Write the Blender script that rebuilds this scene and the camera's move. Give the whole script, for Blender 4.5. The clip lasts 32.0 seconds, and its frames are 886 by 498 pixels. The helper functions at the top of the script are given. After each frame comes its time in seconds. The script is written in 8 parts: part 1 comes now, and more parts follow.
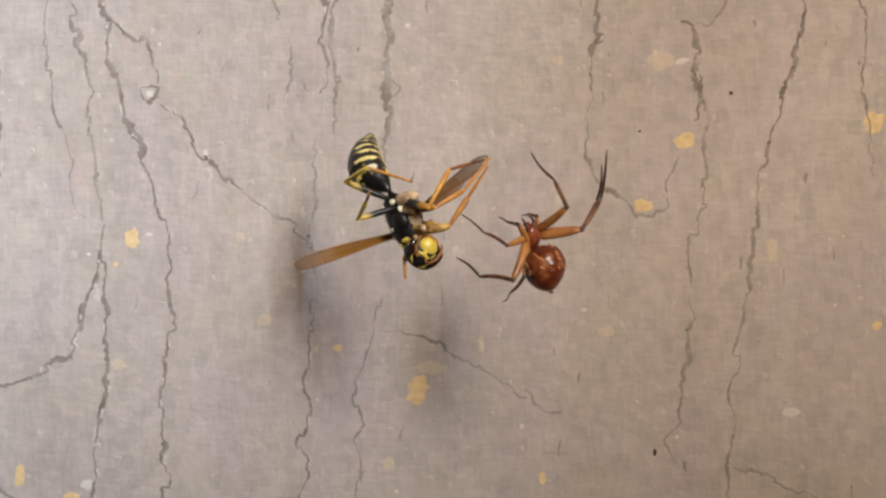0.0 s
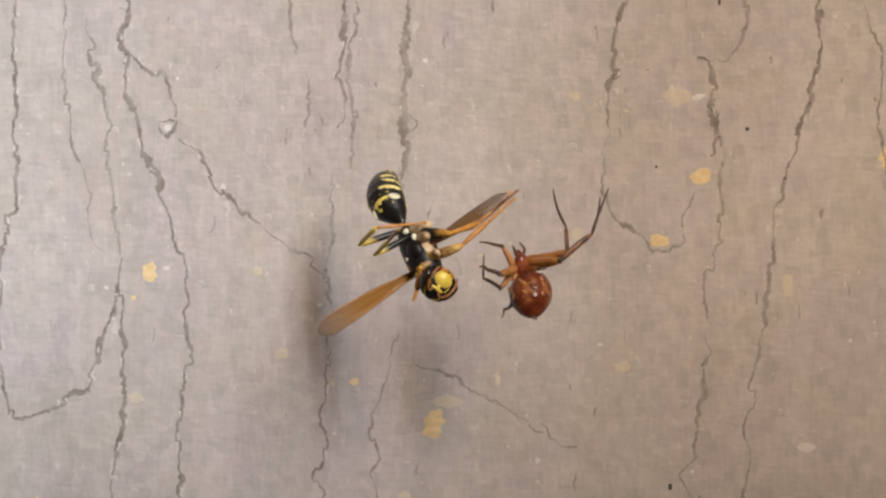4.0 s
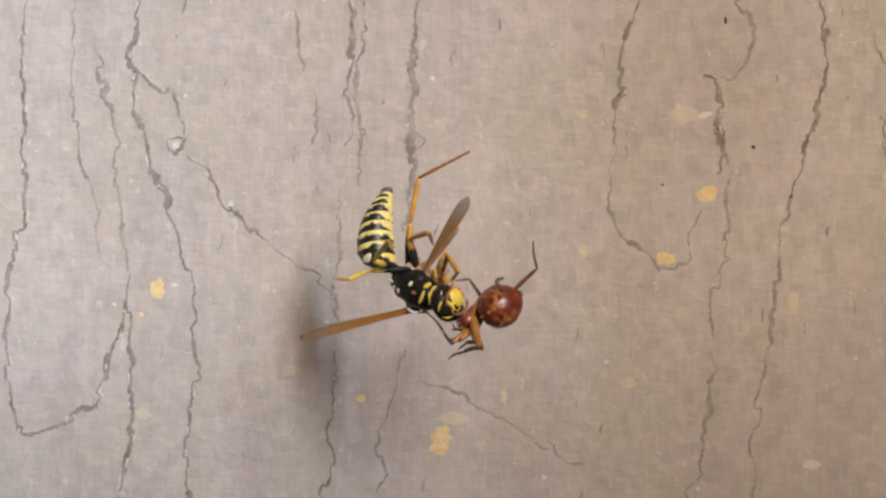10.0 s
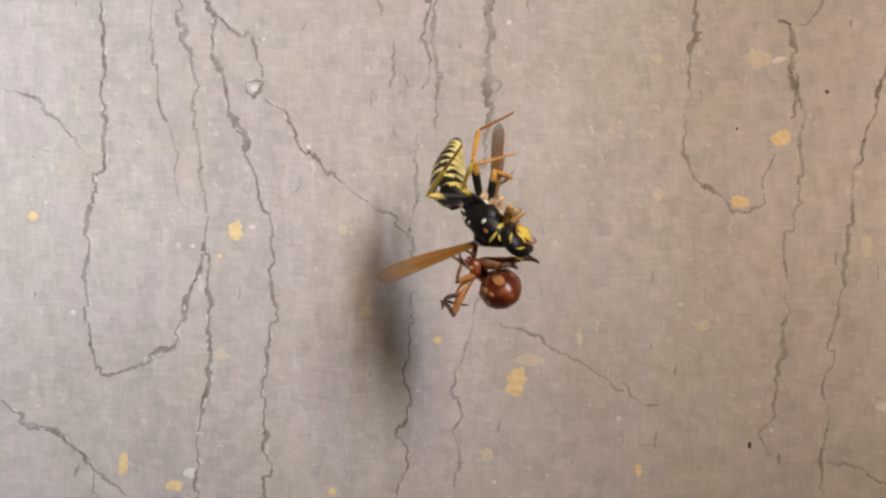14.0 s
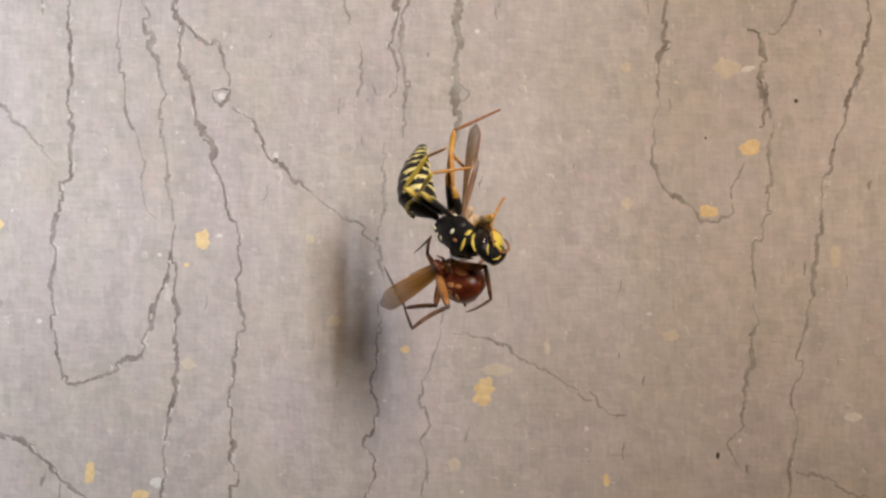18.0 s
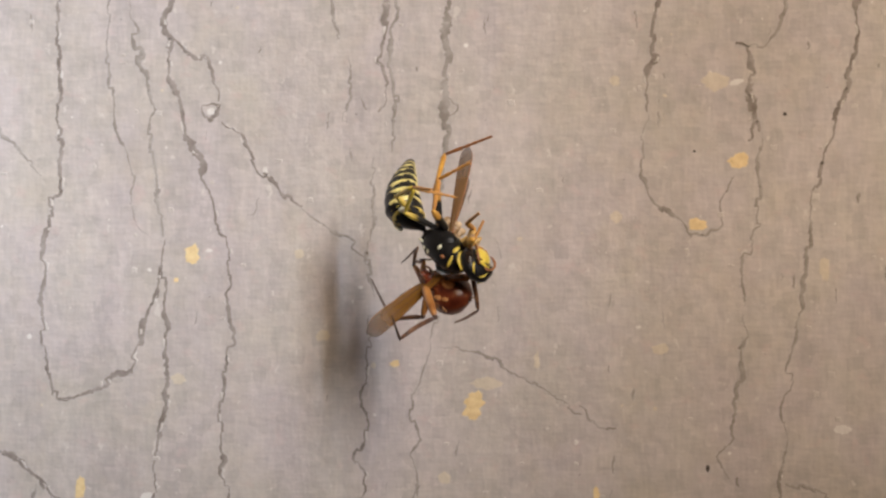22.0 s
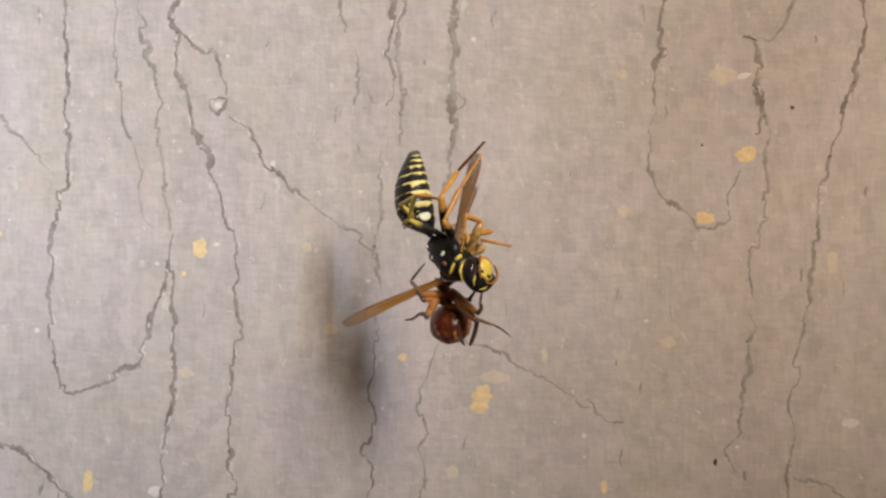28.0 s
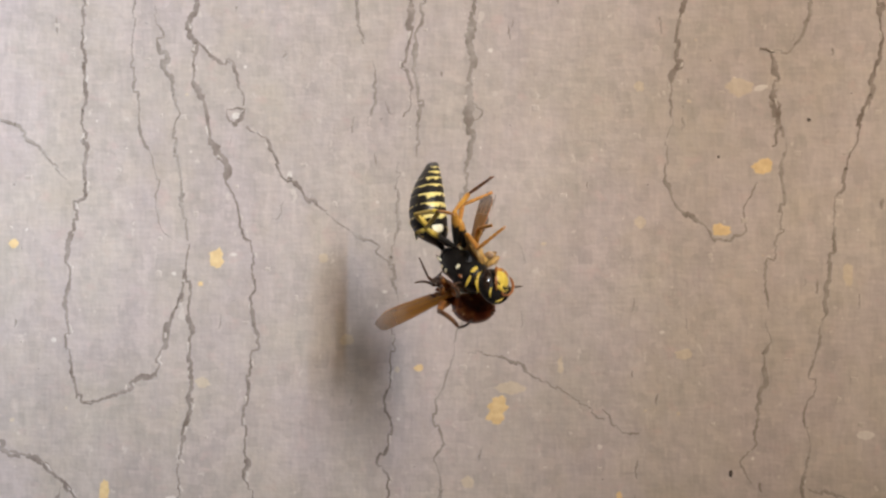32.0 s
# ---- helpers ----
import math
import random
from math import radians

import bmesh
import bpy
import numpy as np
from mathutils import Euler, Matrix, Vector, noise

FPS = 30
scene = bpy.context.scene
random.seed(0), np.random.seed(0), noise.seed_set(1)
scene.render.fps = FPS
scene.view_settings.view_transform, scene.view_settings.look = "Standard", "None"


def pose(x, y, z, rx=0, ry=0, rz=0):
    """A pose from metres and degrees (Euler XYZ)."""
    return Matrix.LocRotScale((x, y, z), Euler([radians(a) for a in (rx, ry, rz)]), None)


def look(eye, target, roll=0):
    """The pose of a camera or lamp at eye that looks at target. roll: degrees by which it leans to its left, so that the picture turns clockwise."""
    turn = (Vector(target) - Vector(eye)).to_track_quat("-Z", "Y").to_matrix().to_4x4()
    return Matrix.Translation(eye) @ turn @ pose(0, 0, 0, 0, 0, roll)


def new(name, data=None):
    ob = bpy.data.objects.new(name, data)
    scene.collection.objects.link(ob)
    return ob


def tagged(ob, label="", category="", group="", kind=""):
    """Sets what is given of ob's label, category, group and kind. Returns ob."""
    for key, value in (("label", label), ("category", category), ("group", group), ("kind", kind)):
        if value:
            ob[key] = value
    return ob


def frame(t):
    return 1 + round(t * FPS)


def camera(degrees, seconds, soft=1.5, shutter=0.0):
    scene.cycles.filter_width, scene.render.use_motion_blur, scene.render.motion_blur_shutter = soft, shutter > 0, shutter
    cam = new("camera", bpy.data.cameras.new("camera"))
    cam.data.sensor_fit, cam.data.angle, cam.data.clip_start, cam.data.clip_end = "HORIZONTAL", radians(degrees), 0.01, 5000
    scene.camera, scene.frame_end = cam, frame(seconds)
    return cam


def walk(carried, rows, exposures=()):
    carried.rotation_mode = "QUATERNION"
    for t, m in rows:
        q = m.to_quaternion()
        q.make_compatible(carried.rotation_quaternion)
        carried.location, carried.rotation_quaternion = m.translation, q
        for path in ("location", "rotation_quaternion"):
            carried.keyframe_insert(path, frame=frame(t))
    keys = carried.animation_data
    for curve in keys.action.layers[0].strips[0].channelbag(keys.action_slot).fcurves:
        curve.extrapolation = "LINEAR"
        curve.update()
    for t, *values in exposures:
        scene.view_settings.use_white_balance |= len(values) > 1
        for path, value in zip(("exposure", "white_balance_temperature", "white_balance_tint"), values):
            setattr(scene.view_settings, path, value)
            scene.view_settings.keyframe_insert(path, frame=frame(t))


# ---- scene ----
MM = 0.001


def at(x, y, z, rx=0, ry=0, rz=0):
    """A pose from millimetres and degrees."""
    return pose(x * MM, y * MM, z * MM, rx, ry, rz)


def view(x, d, z, roll):
    """A camera d millimetres before the wall, square to it."""
    return look((x * MM, -d * MM, z * MM), (x * MM, 0, z * MM), -roll)


cam = camera(40, 32.0, soft=2.5, shutter=0.5)
EXPOSURE = 0.0
PATH = [
    (0.0, view(7.70, 148.33, -0.85, 0.451)),
    (0.5, view(6.58, 148.41, -0.81, 0.426)),
    (1.0, view(5.95, 148.54, -0.71, 0.379)),
    (1.5, view(5.67, 148.62, -0.49, 0.322)),
    (2.0, view(5.86, 148.62, 0.59, 0.278)),
    (2.5, view(6.05, 148.59, 1.48, 0.263)),
    (3.0, view(5.74, 148.63, 1.52, 0.273)),
    (3.5, view(6.10, 148.74, 3.03, 0.278)),
    (4.0, view(5.69, 148.78, 3.38, 0.269)),
    (4.5, view(5.14, 148.80, 3.47, 0.257)),
    (6.5, view(4.83, 149.11, 4.50, 0.276)),
    (7.0, view(4.83, 149.22, 5.35, 0.274)),
    (7.5, view(4.68, 149.34, 5.80, 0.260)),
    (8.0, view(4.53, 149.38, 6.05, 0.239)),
    (8.5, view(4.67, 149.33, 6.37, 0.228)),
    (9.0, view(4.75, 149.29, 6.37, 0.223)),
    (9.5, view(4.67, 149.27, 5.82, 0.208)),
    (10.0, view(4.85, 149.26, 5.50, 0.178)),
    (10.5, view(4.37, 149.30, 4.65, 0.142)),
    (11.0, view(2.62, 149.46, 2.80, 0.096)),
    (11.5, view(0.15, 149.75, 0.83, 0.043)),
    (12.0, view(-1.79, 150.01, -0.83, 0.014)),
    (12.5, view(-3.03, 150.20, -1.10, 0.021)),
    (13.0, view(-4.25, 150.37, -1.58, 0.037)),
    (13.5, view(-4.56, 150.48, -1.37, 0.042)),
    (15.5, view(-3.88, 150.29, -2.51, 0.012)),
    (16.0, view(-2.54, 150.25, -1.21, -0.009)),
    (16.5, view(-1.93, 150.18, -0.83, -0.030)),
    (17.0, view(-1.54, 150.11, -0.81, -0.044)),
    (17.5, view(-0.94, 150.05, -0.53, -0.056)),
    (18.0, view(-0.56, 149.98, -0.41, -0.057)),
    (18.5, view(-0.18, 149.94, -0.17, -0.039)),
    (19.0, view(0.00, 149.94, -0.00, -0.010)),
    (19.5, view(0.03, 149.92, 0.05, 0.015)),
    (20.0, view(-0.07, 149.94, -0.37, 0.035)),
    (20.5, view(0.34, 150.01, 0.22, 0.054)),
    (21.0, view(0.61, 150.06, 0.81, 0.081)),
    (21.5, view(0.49, 150.09, 0.80, 0.117)),
    (22.0, view(0.74, 150.13, 1.32, 0.143)),
    (22.5, view(0.75, 150.17, 1.17, 0.157)),
    (23.0, view(0.78, 150.15, 0.98, 0.171)),
    (23.5, view(0.90, 150.06, 1.07, 0.178)),
    (24.0, view(0.62, 150.01, 0.49, 0.169)),
    (24.5, view(0.50, 150.04, 0.64, 0.168)),
    (25.0, view(-0.05, 150.10, -0.19, 0.192)),
    (25.5, view(-0.15, 150.17, -0.13, 0.217)),
    (27.5, view(-0.21, 150.08, 0.06, 0.157)),
    (28.0, view(-0.19, 150.14, 0.55, 0.157)),
    (28.5, view(-0.53, 150.20, 0.83, 0.156)),
    (29.0, view(-0.82, 150.26, 1.45, 0.134)),
    (29.5, view(-1.66, 150.31, 1.55, 0.099)),
    (30.0, view(-2.18, 150.33, 1.42, 0.064)),
    (30.5, view(-2.27, 150.33, 1.60, 0.035)),
    (31.0, view(-2.42, 150.34, 1.51, 0.010)),
    (31.5, view(-2.22, 150.34, 1.92, -0.013)),
    (32.0, view(-2.23, 150.35, 1.90, -0.030)),
]

walk(cam, PATH, exposures=[(0.0, EXPOSURE), (32.0, EXPOSURE)])

# ---- light ----
world = bpy.data.worlds.new("sky")
scene.world = world
world.use_nodes = True
wn = world.node_tree.nodes
sky = wn.new("ShaderNodeTexSky")
sky.sky_type, sky.sun_disc = "NISHITA", False
sky.sun_elevation, sky.sun_rotation = radians(48), radians(160)
wn["Background"].inputs["Strength"].default_value = 0.1
world.node_tree.links.new(sky.outputs["Color"], wn["Background"].inputs["Color"])

sun = new("sun", bpy.data.lights.new("sun", "SUN"))
sun.data.energy, sun.data.angle, sun.data.color = 1.0, radians(10), (1.0, 0.95, 0.88)
sun.matrix_world = look((0.6, -2, 2.2), (0, 0, 0))


def added_lamp(name, place, target, wide, high, watts, colour):
    """Adds one unseen area lamp: warm to cast the main shadow, cool to brighten the wall's left."""
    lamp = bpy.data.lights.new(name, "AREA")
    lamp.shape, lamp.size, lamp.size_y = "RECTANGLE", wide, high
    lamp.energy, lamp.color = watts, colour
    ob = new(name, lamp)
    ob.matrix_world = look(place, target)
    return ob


# Both lamps are added out of view, tuned to the wall's tint and shadow.
added_lamp("warm_shadow_lamp", (0.352, -0.90, 0.44), (0.0, 0.0, 0.0), 0.17, 0.58, 10.2, (1.0, 0.82, 0.645))
added_lamp("cool_left_lamp", (0.657, -1.33, 0.60), (0.0, 0.0, 0.0), 0.046, 0.68, 35.8, (0.62, 0.78, 1.0))


# ---- materials ----


def nodes_of(name):
    mat = bpy.data.materials.new(name)
    mat.use_nodes = True
    tree = mat.node_tree
    return mat, tree, tree.nodes["Principled BSDF"]


def put(tree, kind, **values):
    node = tree.nodes.new(kind)
    for key, value in values.items():
        node.inputs[key.replace("_", " ")].default_value = value
    return node


def noise_fac(tree, scale, detail=4.0, rough=0.55, stretch=(1, 1, 1)):
    """Noise in object space; scale counts features to the metre."""
    co = tree.nodes.new("ShaderNodeTexCoord")
    mp = tree.nodes.new("ShaderNodeMapping")
    mp.inputs["Scale"].default_value = stretch
    no = put(tree, "ShaderNodeTexNoise", Scale=scale, Detail=detail, Roughness=rough)
    tree.links.new(co.outputs["Object"], mp.inputs["Vector"])
    tree.links.new(mp.outputs["Vector"], no.inputs["Vector"])
    return no.outputs["Fac"]


def ramp(tree, fac, *stops):
    node = tree.nodes.new("ShaderNodeValToRGB")
    el = node.color_ramp.elements
    el[0].position, el[0].color = stops[0][0], (*stops[0][1], 1)
    el[1].position, el[1].color = stops[-1][0], (*stops[-1][1], 1)
    for place, colour in stops[1:-1]:
        e = el.new(place)
        e.color = (*colour, 1)
    tree.links.new(fac, node.inputs["Fac"])
    return node.outputs["Color"]


def blend(tree, fac, a, b, mode="MIX"):
    node = tree.nodes.new("ShaderNodeMix")
    node.data_type, node.blend_type = "RGBA", mode
    for sock, value in ((node.inputs[0], fac), (node.inputs[6], a), (node.inputs[7], b)):
        if isinstance(value, (int, float)):
            sock.default_value = value
        elif isinstance(value, tuple):
            sock.default_value = (*value, 1)
        else:
            tree.links.new(value, sock)
    return node.outputs[2]


def bump(tree, bsdf, fac, strength, far):
    node = put(tree, "ShaderNodeBump", Strength=strength, Distance=far)
    tree.links.new(fac, node.inputs["Height"])
    tree.links.new(node.outputs["Normal"], bsdf.inputs["Normal"])


def surface(name, dark, light, scale, rough=0.5, detail=4.0, bumps=0.0, far=0.0001, coat=0.0, stretch=(1, 1, 1), low=0.35, high=0.65):
    """A surface whose colour wanders between two tones."""
    mat, tree, bsdf = nodes_of(name)
    fac = noise_fac(tree, scale, detail, 0.6, stretch)
    tree.links.new(ramp(tree, fac, (low, dark), (high, light)), bsdf.inputs["Base Color"])
    bsdf.inputs["Roughness"].default_value = rough
    bsdf.inputs["Coat Weight"].default_value = coat
    if bumps:
        bump(tree, bsdf, noise_fac(tree, scale * 3, 3), bumps, far)
    return mat


def wall_paint(name="wall_paint", over=None, clear=0.0):
    """Chalky grey-beige paint: grey, tan, pinkish and lilac patches, squarish blots, fine crossed brush grain, pale scuffs, runs.
    over: two tones of a blot soaked into it, which thins out unevenly towards its rim; v of its map runs from the middle (1) to the rim (0)."""
    mat, tree, bsdf = nodes_of(name)
    base = ramp(tree, noise_fac(tree, 38, 5, 0.6), (0.3, (0.47, 0.42, 0.39)), (0.7, (0.52, 0.465, 0.435)))
    blot = ramp(tree, noise_fac(tree, 240, 4, 0.65), (0.36, (0.93, 0.925, 0.92)), (0.64, (1.05, 1.05, 1.05)))
    base = blend(tree, 0.4, base, blot, "MULTIPLY")
    up = ramp(tree, noise_fac(tree, 2200, 2, 0.5, (1, 1, 0.16)), (0.3, (0.86, 0.86, 0.86)), (0.7, (1.12, 1.12, 1.12)))
    across = ramp(tree, noise_fac(tree, 2200, 2, 0.5, (0.16, 1, 1)), (0.3, (0.86, 0.86, 0.86)), (0.7, (1.12, 1.12, 1.12)))
    base = blend(tree, 0.38, base, up, "MULTIPLY")
    base = blend(tree, 0.36, base, across, "MULTIPLY")
    cells = tree.nodes.new("ShaderNodeTexVoronoi")
    cells.distance = "CHEBYCHEV"
    cells.inputs["Scale"].default_value = 640
    cells.inputs["Randomness"].default_value = 1.0
    coord = tree.nodes.new("ShaderNodeTexCoord")
    warp = blend(tree, 0.0012, coord.outputs["Object"], noise_fac(tree, 300, 2), "ADD")
    tree.links.new(warp, cells.inputs["Vector"])
    square = ramp(tree, cells.outputs["Color"], (0.25, (0.93, 0.925, 0.915)), (0.5, (1.0, 1.0, 1.0)), (0.75, (1.07, 1.06, 1.05)))
    base = blend(tree, 0.8, base, square, "MULTIPLY")
    run = ramp(tree, noise_fac(tree, 170, 3, 0.5, (1, 1, 0.10)), (0.36, (0.93, 0.925, 0.92)), (0.62, (1.03, 1.03, 1.03)))
    base = blend(tree, 0.7, base, run, "MULTIPLY")
    patch = ramp(tree, noise_fac(tree, 520, 3, 0.5, (1, 1, 0.6)), (0.40, (0.90, 0.895, 0.885)), (0.5, (1.0, 1.0, 1.0)), (0.62, (1.07, 1.06, 1.05)))
    base = blend(tree, 0.5, base, patch, "MULTIPLY")
    tan = ramp(tree, noise_fac(tree, 150, 4, 0.6), (0.50, (0, 0, 0)), (0.68, (0.22, 0.22, 0.22)))
    base = blend(tree, tan, base, (0.53, 0.445, 0.345))
    pink = ramp(tree, noise_fac(tree, 420, 3, 0.5, (0.8, 1, 1)), (0.60, (0, 0, 0)), (0.72, (0.45, 0.45, 0.45)))
    base = blend(tree, pink, base, (0.56, 0.43, 0.40))
    hue = ramp(tree, noise_fac(tree, 95, 3, 0.55, (1, 1, 0.8)), (0.36, (0.985, 1.0, 0.93)), (0.5, (1.0, 1.0, 1.0)), (0.64, (1.0, 0.985, 1.06)))
    base = blend(tree, 0.55, base, hue, "MULTIPLY")
    scuff = ramp(tree, noise_fac(tree, 460, 3, 0.55, (1.3, 1, 0.9)), (0.655, (0, 0, 0)), (0.70, (0.75, 0.75, 0.75)))
    base = blend(tree, scuff, base, (0.62, 0.57, 0.52))
    if over:
        tone = ramp(tree, noise_fac(tree, 900, 3), (0.35, over[0]), (0.65, over[1]))
        uv = tree.nodes.new("ShaderNodeUVMap")
        sep = tree.nodes.new("ShaderNodeSeparateXYZ")
        tree.links.new(uv.outputs["UV"], sep.inputs[0])
        add = tree.nodes.new("ShaderNodeMath")
        add.operation = "MULTIPLY_ADD"
        add.inputs[1].default_value = 1.1
        tree.links.new(noise_fac(tree, 1100, 3), add.inputs[0])
        tree.links.new(sep.outputs[1], add.inputs[2])
        base = blend(tree, ramp(tree, add.outputs[0], (0.86, (0, 0, 0)), (1.55, (1 - clear,) * 3)), base, tone)
    tree.links.new(base, bsdf.inputs["Base Color"])
    bsdf.inputs["Roughness"].default_value = 0.62
    bump(tree, bsdf, noise_fac(tree, 700, 4, 0.6), 0.30, 0.0003)
    return mat


PAINT = wall_paint()
CRACK = surface("crack_dark", (0.19, 0.155, 0.13), (0.35, 0.305, 0.275), 420, 0.9)
FLAKE = surface("paint_flake", (0.50, 0.455, 0.41), (0.60, 0.555, 0.51), 500, 0.6)
SCALE = surface("paint_scale", (0.50, 0.45, 0.41), (0.58, 0.53, 0.48), 300, 0.6)
CRACK_FAINT = surface("crack_dark_faint", (0.245, 0.21, 0.18), (0.40, 0.36, 0.325), 420, 0.9)


OCHRE = wall_paint("ochre_spot", ((0.72, 0.52, 0.24), (0.84, 0.65, 0.33)), 0.1)
OCHRE_PALE = wall_paint("ochre_spot_pale", ((0.64, 0.54, 0.37), (0.72, 0.62, 0.44)), 0.45)
CHALK = wall_paint("chalk_speck", ((0.66, 0.62, 0.57), (0.80, 0.77, 0.72)), 0.25)
SPECK = surface("dark_speck", (0.04, 0.03, 0.025), (0.08, 0.06, 0.05), 900, 0.7)
# Tones of the added unseen enclosure, kept dark to limit bounced light.
UNSEEN_DARK = surface("unseen_wall_dark", (0.06, 0.045, 0.033), (0.10, 0.075, 0.055), 6, 0.8)
UNSEEN_GREY = surface("unseen_floor_grey", (0.09, 0.075, 0.06), (0.14, 0.12, 0.10), 8, 0.85)

# ---- structure ----


def mesh_of(name, bm, mat):
    me = bpy.data.meshes.new(name)
    bm.to_mesh(me)
    bm.free()
    for m in (mat if isinstance(mat, (list, tuple)) else (mat,)):
        me.materials.append(m)
    return me


def part(name, bm, mat, parent, label="", smooth=True):
    me = mesh_of(name, bm, mat)
    if smooth:
        me.polygons.foreach_set("use_smooth", [True] * len(me.polygons))
    ob = new(name, me)
    ob.parent = parent
    return tagged(ob, label)


def box(bm, x0, x1, y0, y1, z0, z1):
    v = [bm.verts.new((x, y, z)) for x in (x0, x1) for y in (y0, y1) for z in (z0, z1)]
    for f in ((0, 1, 3, 2), (4, 6, 7, 5), (0, 4, 5, 1), (2, 3, 7, 6), (0, 2, 6, 4), (1, 5, 7, 3)):
        bm.faces.new([v[i] for i in f])


def swell(x, z):
    """Uneven relief of the plaster, metres towards the viewer."""
    return 0.00012 * (math.sin(x * 90 + 1.3) * math.sin(z * 70 + 0.4) + 0.6 * math.sin(x * 210 + z * 130) + 0.4 * math.sin(z * 310 - x * 60))


def spread(lo, hi, step, far, grow):
    """Even steps from lo to hi, widening beyond them out to far."""
    inner = list(np.arange(lo, hi + step / 2, step))
    out, s = [], step
    edge = hi
    while edge < far:
        s *= grow
        edge = min(edge + s, far)
        out.append(edge)
    mid = (lo + hi) / 2
    return [2 * mid - e for e in reversed(out)] + inner + out


def build_wall():
    xs = spread(-0.064, 0.072, 0.0008, 0.6, 1.35)
    zs = spread(-0.036, 0.040, 0.0008, 1.2, 1.35)
    verts = [(x, -swell(x, z), z) for z in zs for x in xs]
    n = len(xs)
    faces = [(j * n + i, j * n + i + 1, (j + 1) * n + i + 1, (j + 1) * n + i) for j in range(len(zs) - 1) for i in range(n - 1)]
    k = len(verts)
    corners = [0, n - 1, len(zs) * n - 1, (len(zs) - 1) * n]
    verts += [(verts[c][0], 0.14, verts[c][2]) for c in corners]
    faces.append((k + 3, k + 2, k + 1, k))
    rims = ([i for i in range(n)], [j * n + n - 1 for j in range(len(zs))], [corners[2] - i for i in range(n)], [corners[3] - j * n for j in range(len(zs))])
    for s, rim in enumerate(rims):
        faces.append([*reversed(rim), k + s, k + (s + 1) % 4])
    me = bpy.data.meshes.new("wall_front")
    me.from_pydata(verts, [], faces)
    me.polygons.foreach_set("use_smooth", [len(p.vertices) == 4 and p.index < (n - 1) * (len(zs) - 1) for p in me.polygons])
    me.materials.append(PAINT)
    return tagged(new("wall_front", me), "weathered grey-beige painted wall with thin vertical cracks", "wall", kind="structure")


WALL = build_wall()


def slab(name, label, category, mat, *boxes):
    bm = bmesh.new()
    for b in boxes:
        box(bm, *b)
    return tagged(new(name, mesh_of(name, bm, mat)), label, category, kind="structure")


# Unseen enclosure, added around the wall to hold off the sky's light.
slab("floor", "unseen plain floor added below the wall", "floor", UNSEEN_GREY, (-0.75, 1.25, -1.80, 0.0, -1.32, -1.205))
slab("ceiling", "unseen dark ceiling added to shut out the sky", "ceiling", UNSEEN_DARK, (-0.75, 1.25, -1.80, 0.0, 1.905, 2.0))
slab("wall_back_unseen", "unseen dark back wall with a slot behind the cool lamp", "wall", UNSEEN_DARK,
     (-0.75, 0.60, -1.80, -1.34, -1.2, 1.9), (0.72, 1.25, -1.80, -1.34, -1.2, 1.9), (0.603, 0.717, -1.80, -1.34, -1.2, 0.18), (0.603, 0.717, -1.80, -1.34, 1.04, 1.9))
slab("wall_left_unseen", "unseen dark left wall added to shut out the sky", "wall", UNSEEN_DARK, (-0.75, -0.60, -1.34, -0.003, -1.2, 1.9))
# Unseen screen, added so its edge keeps the cool lamp off the right.
slab("light_screen_unseen", "unseen dark screen with a slot, added to shape the lamps' light", "wall", UNSEEN_DARK,
     (-0.10, 0.208, -0.915, -0.89, -1.2, 1.9), (0.4445, 0.60, -0.915, -0.89, -1.2, 1.9), (0.210, 0.4425, -0.915, -0.89, -1.2, 0.08), (0.210, 0.4425, -0.915, -0.89, 0.83, 1.9))
# Unseen block, added to cut the lamps' low rays and darken the bottom.
slab("light_stop_unseen", "unseen low block added to dim the wall towards its bottom", "wall", UNSEEN_DARK, (-0.12, 0.60, -0.21, -0.19, -1.2, 0.037))
slab("wall_right_unseen", "unseen dark right wall added to shut out the sky", "wall", UNSEEN_DARK, (0.603, 0.75, -0.68, -0.003, -1.2, 1.9), (1.10, 1.25, -1.34, -0.68, -1.2, 1.9))


def jagged(points, seed, jog=1.0, step=0.30, wild=0.05):
    """A crack's line through its turning points: a crooked run of short straight bits that step to the side like a stair and swing back."""
    rnd = random.Random(seed)
    line = []
    aside, goal, left = 0.0, 0.0, 0.0
    for (x0, z0), (x1, z1) in zip(points, points[1:]):
        far = math.hypot(x1 - x0, z1 - z0)
        n = max(1, round(far / step))
        ux, uz = (x1 - x0) / max(far, 1e-6), (z1 - z0) / max(far, 1e-6)
        for i in range(n):
            f = i / n
            left -= far / n
            px, pz = x0 + (x1 - x0) * f, z0 + (z1 - z0) * f
            if left <= 0:
                goal = rnd.gauss(0, 0.22) * jog
                left = rnd.uniform(0.45, 1.7)
                if rnd.random() < 0.5:
                    line.append((px - uz * aside, pz + ux * aside))
                    aside = goal
            aside += (goal - aside) * 0.45
            wob = rnd.gauss(0, wild)
            line.append((px - uz * (aside + wob), pz + ux * (aside + wob)))
    line.append(points[-1])
    return line


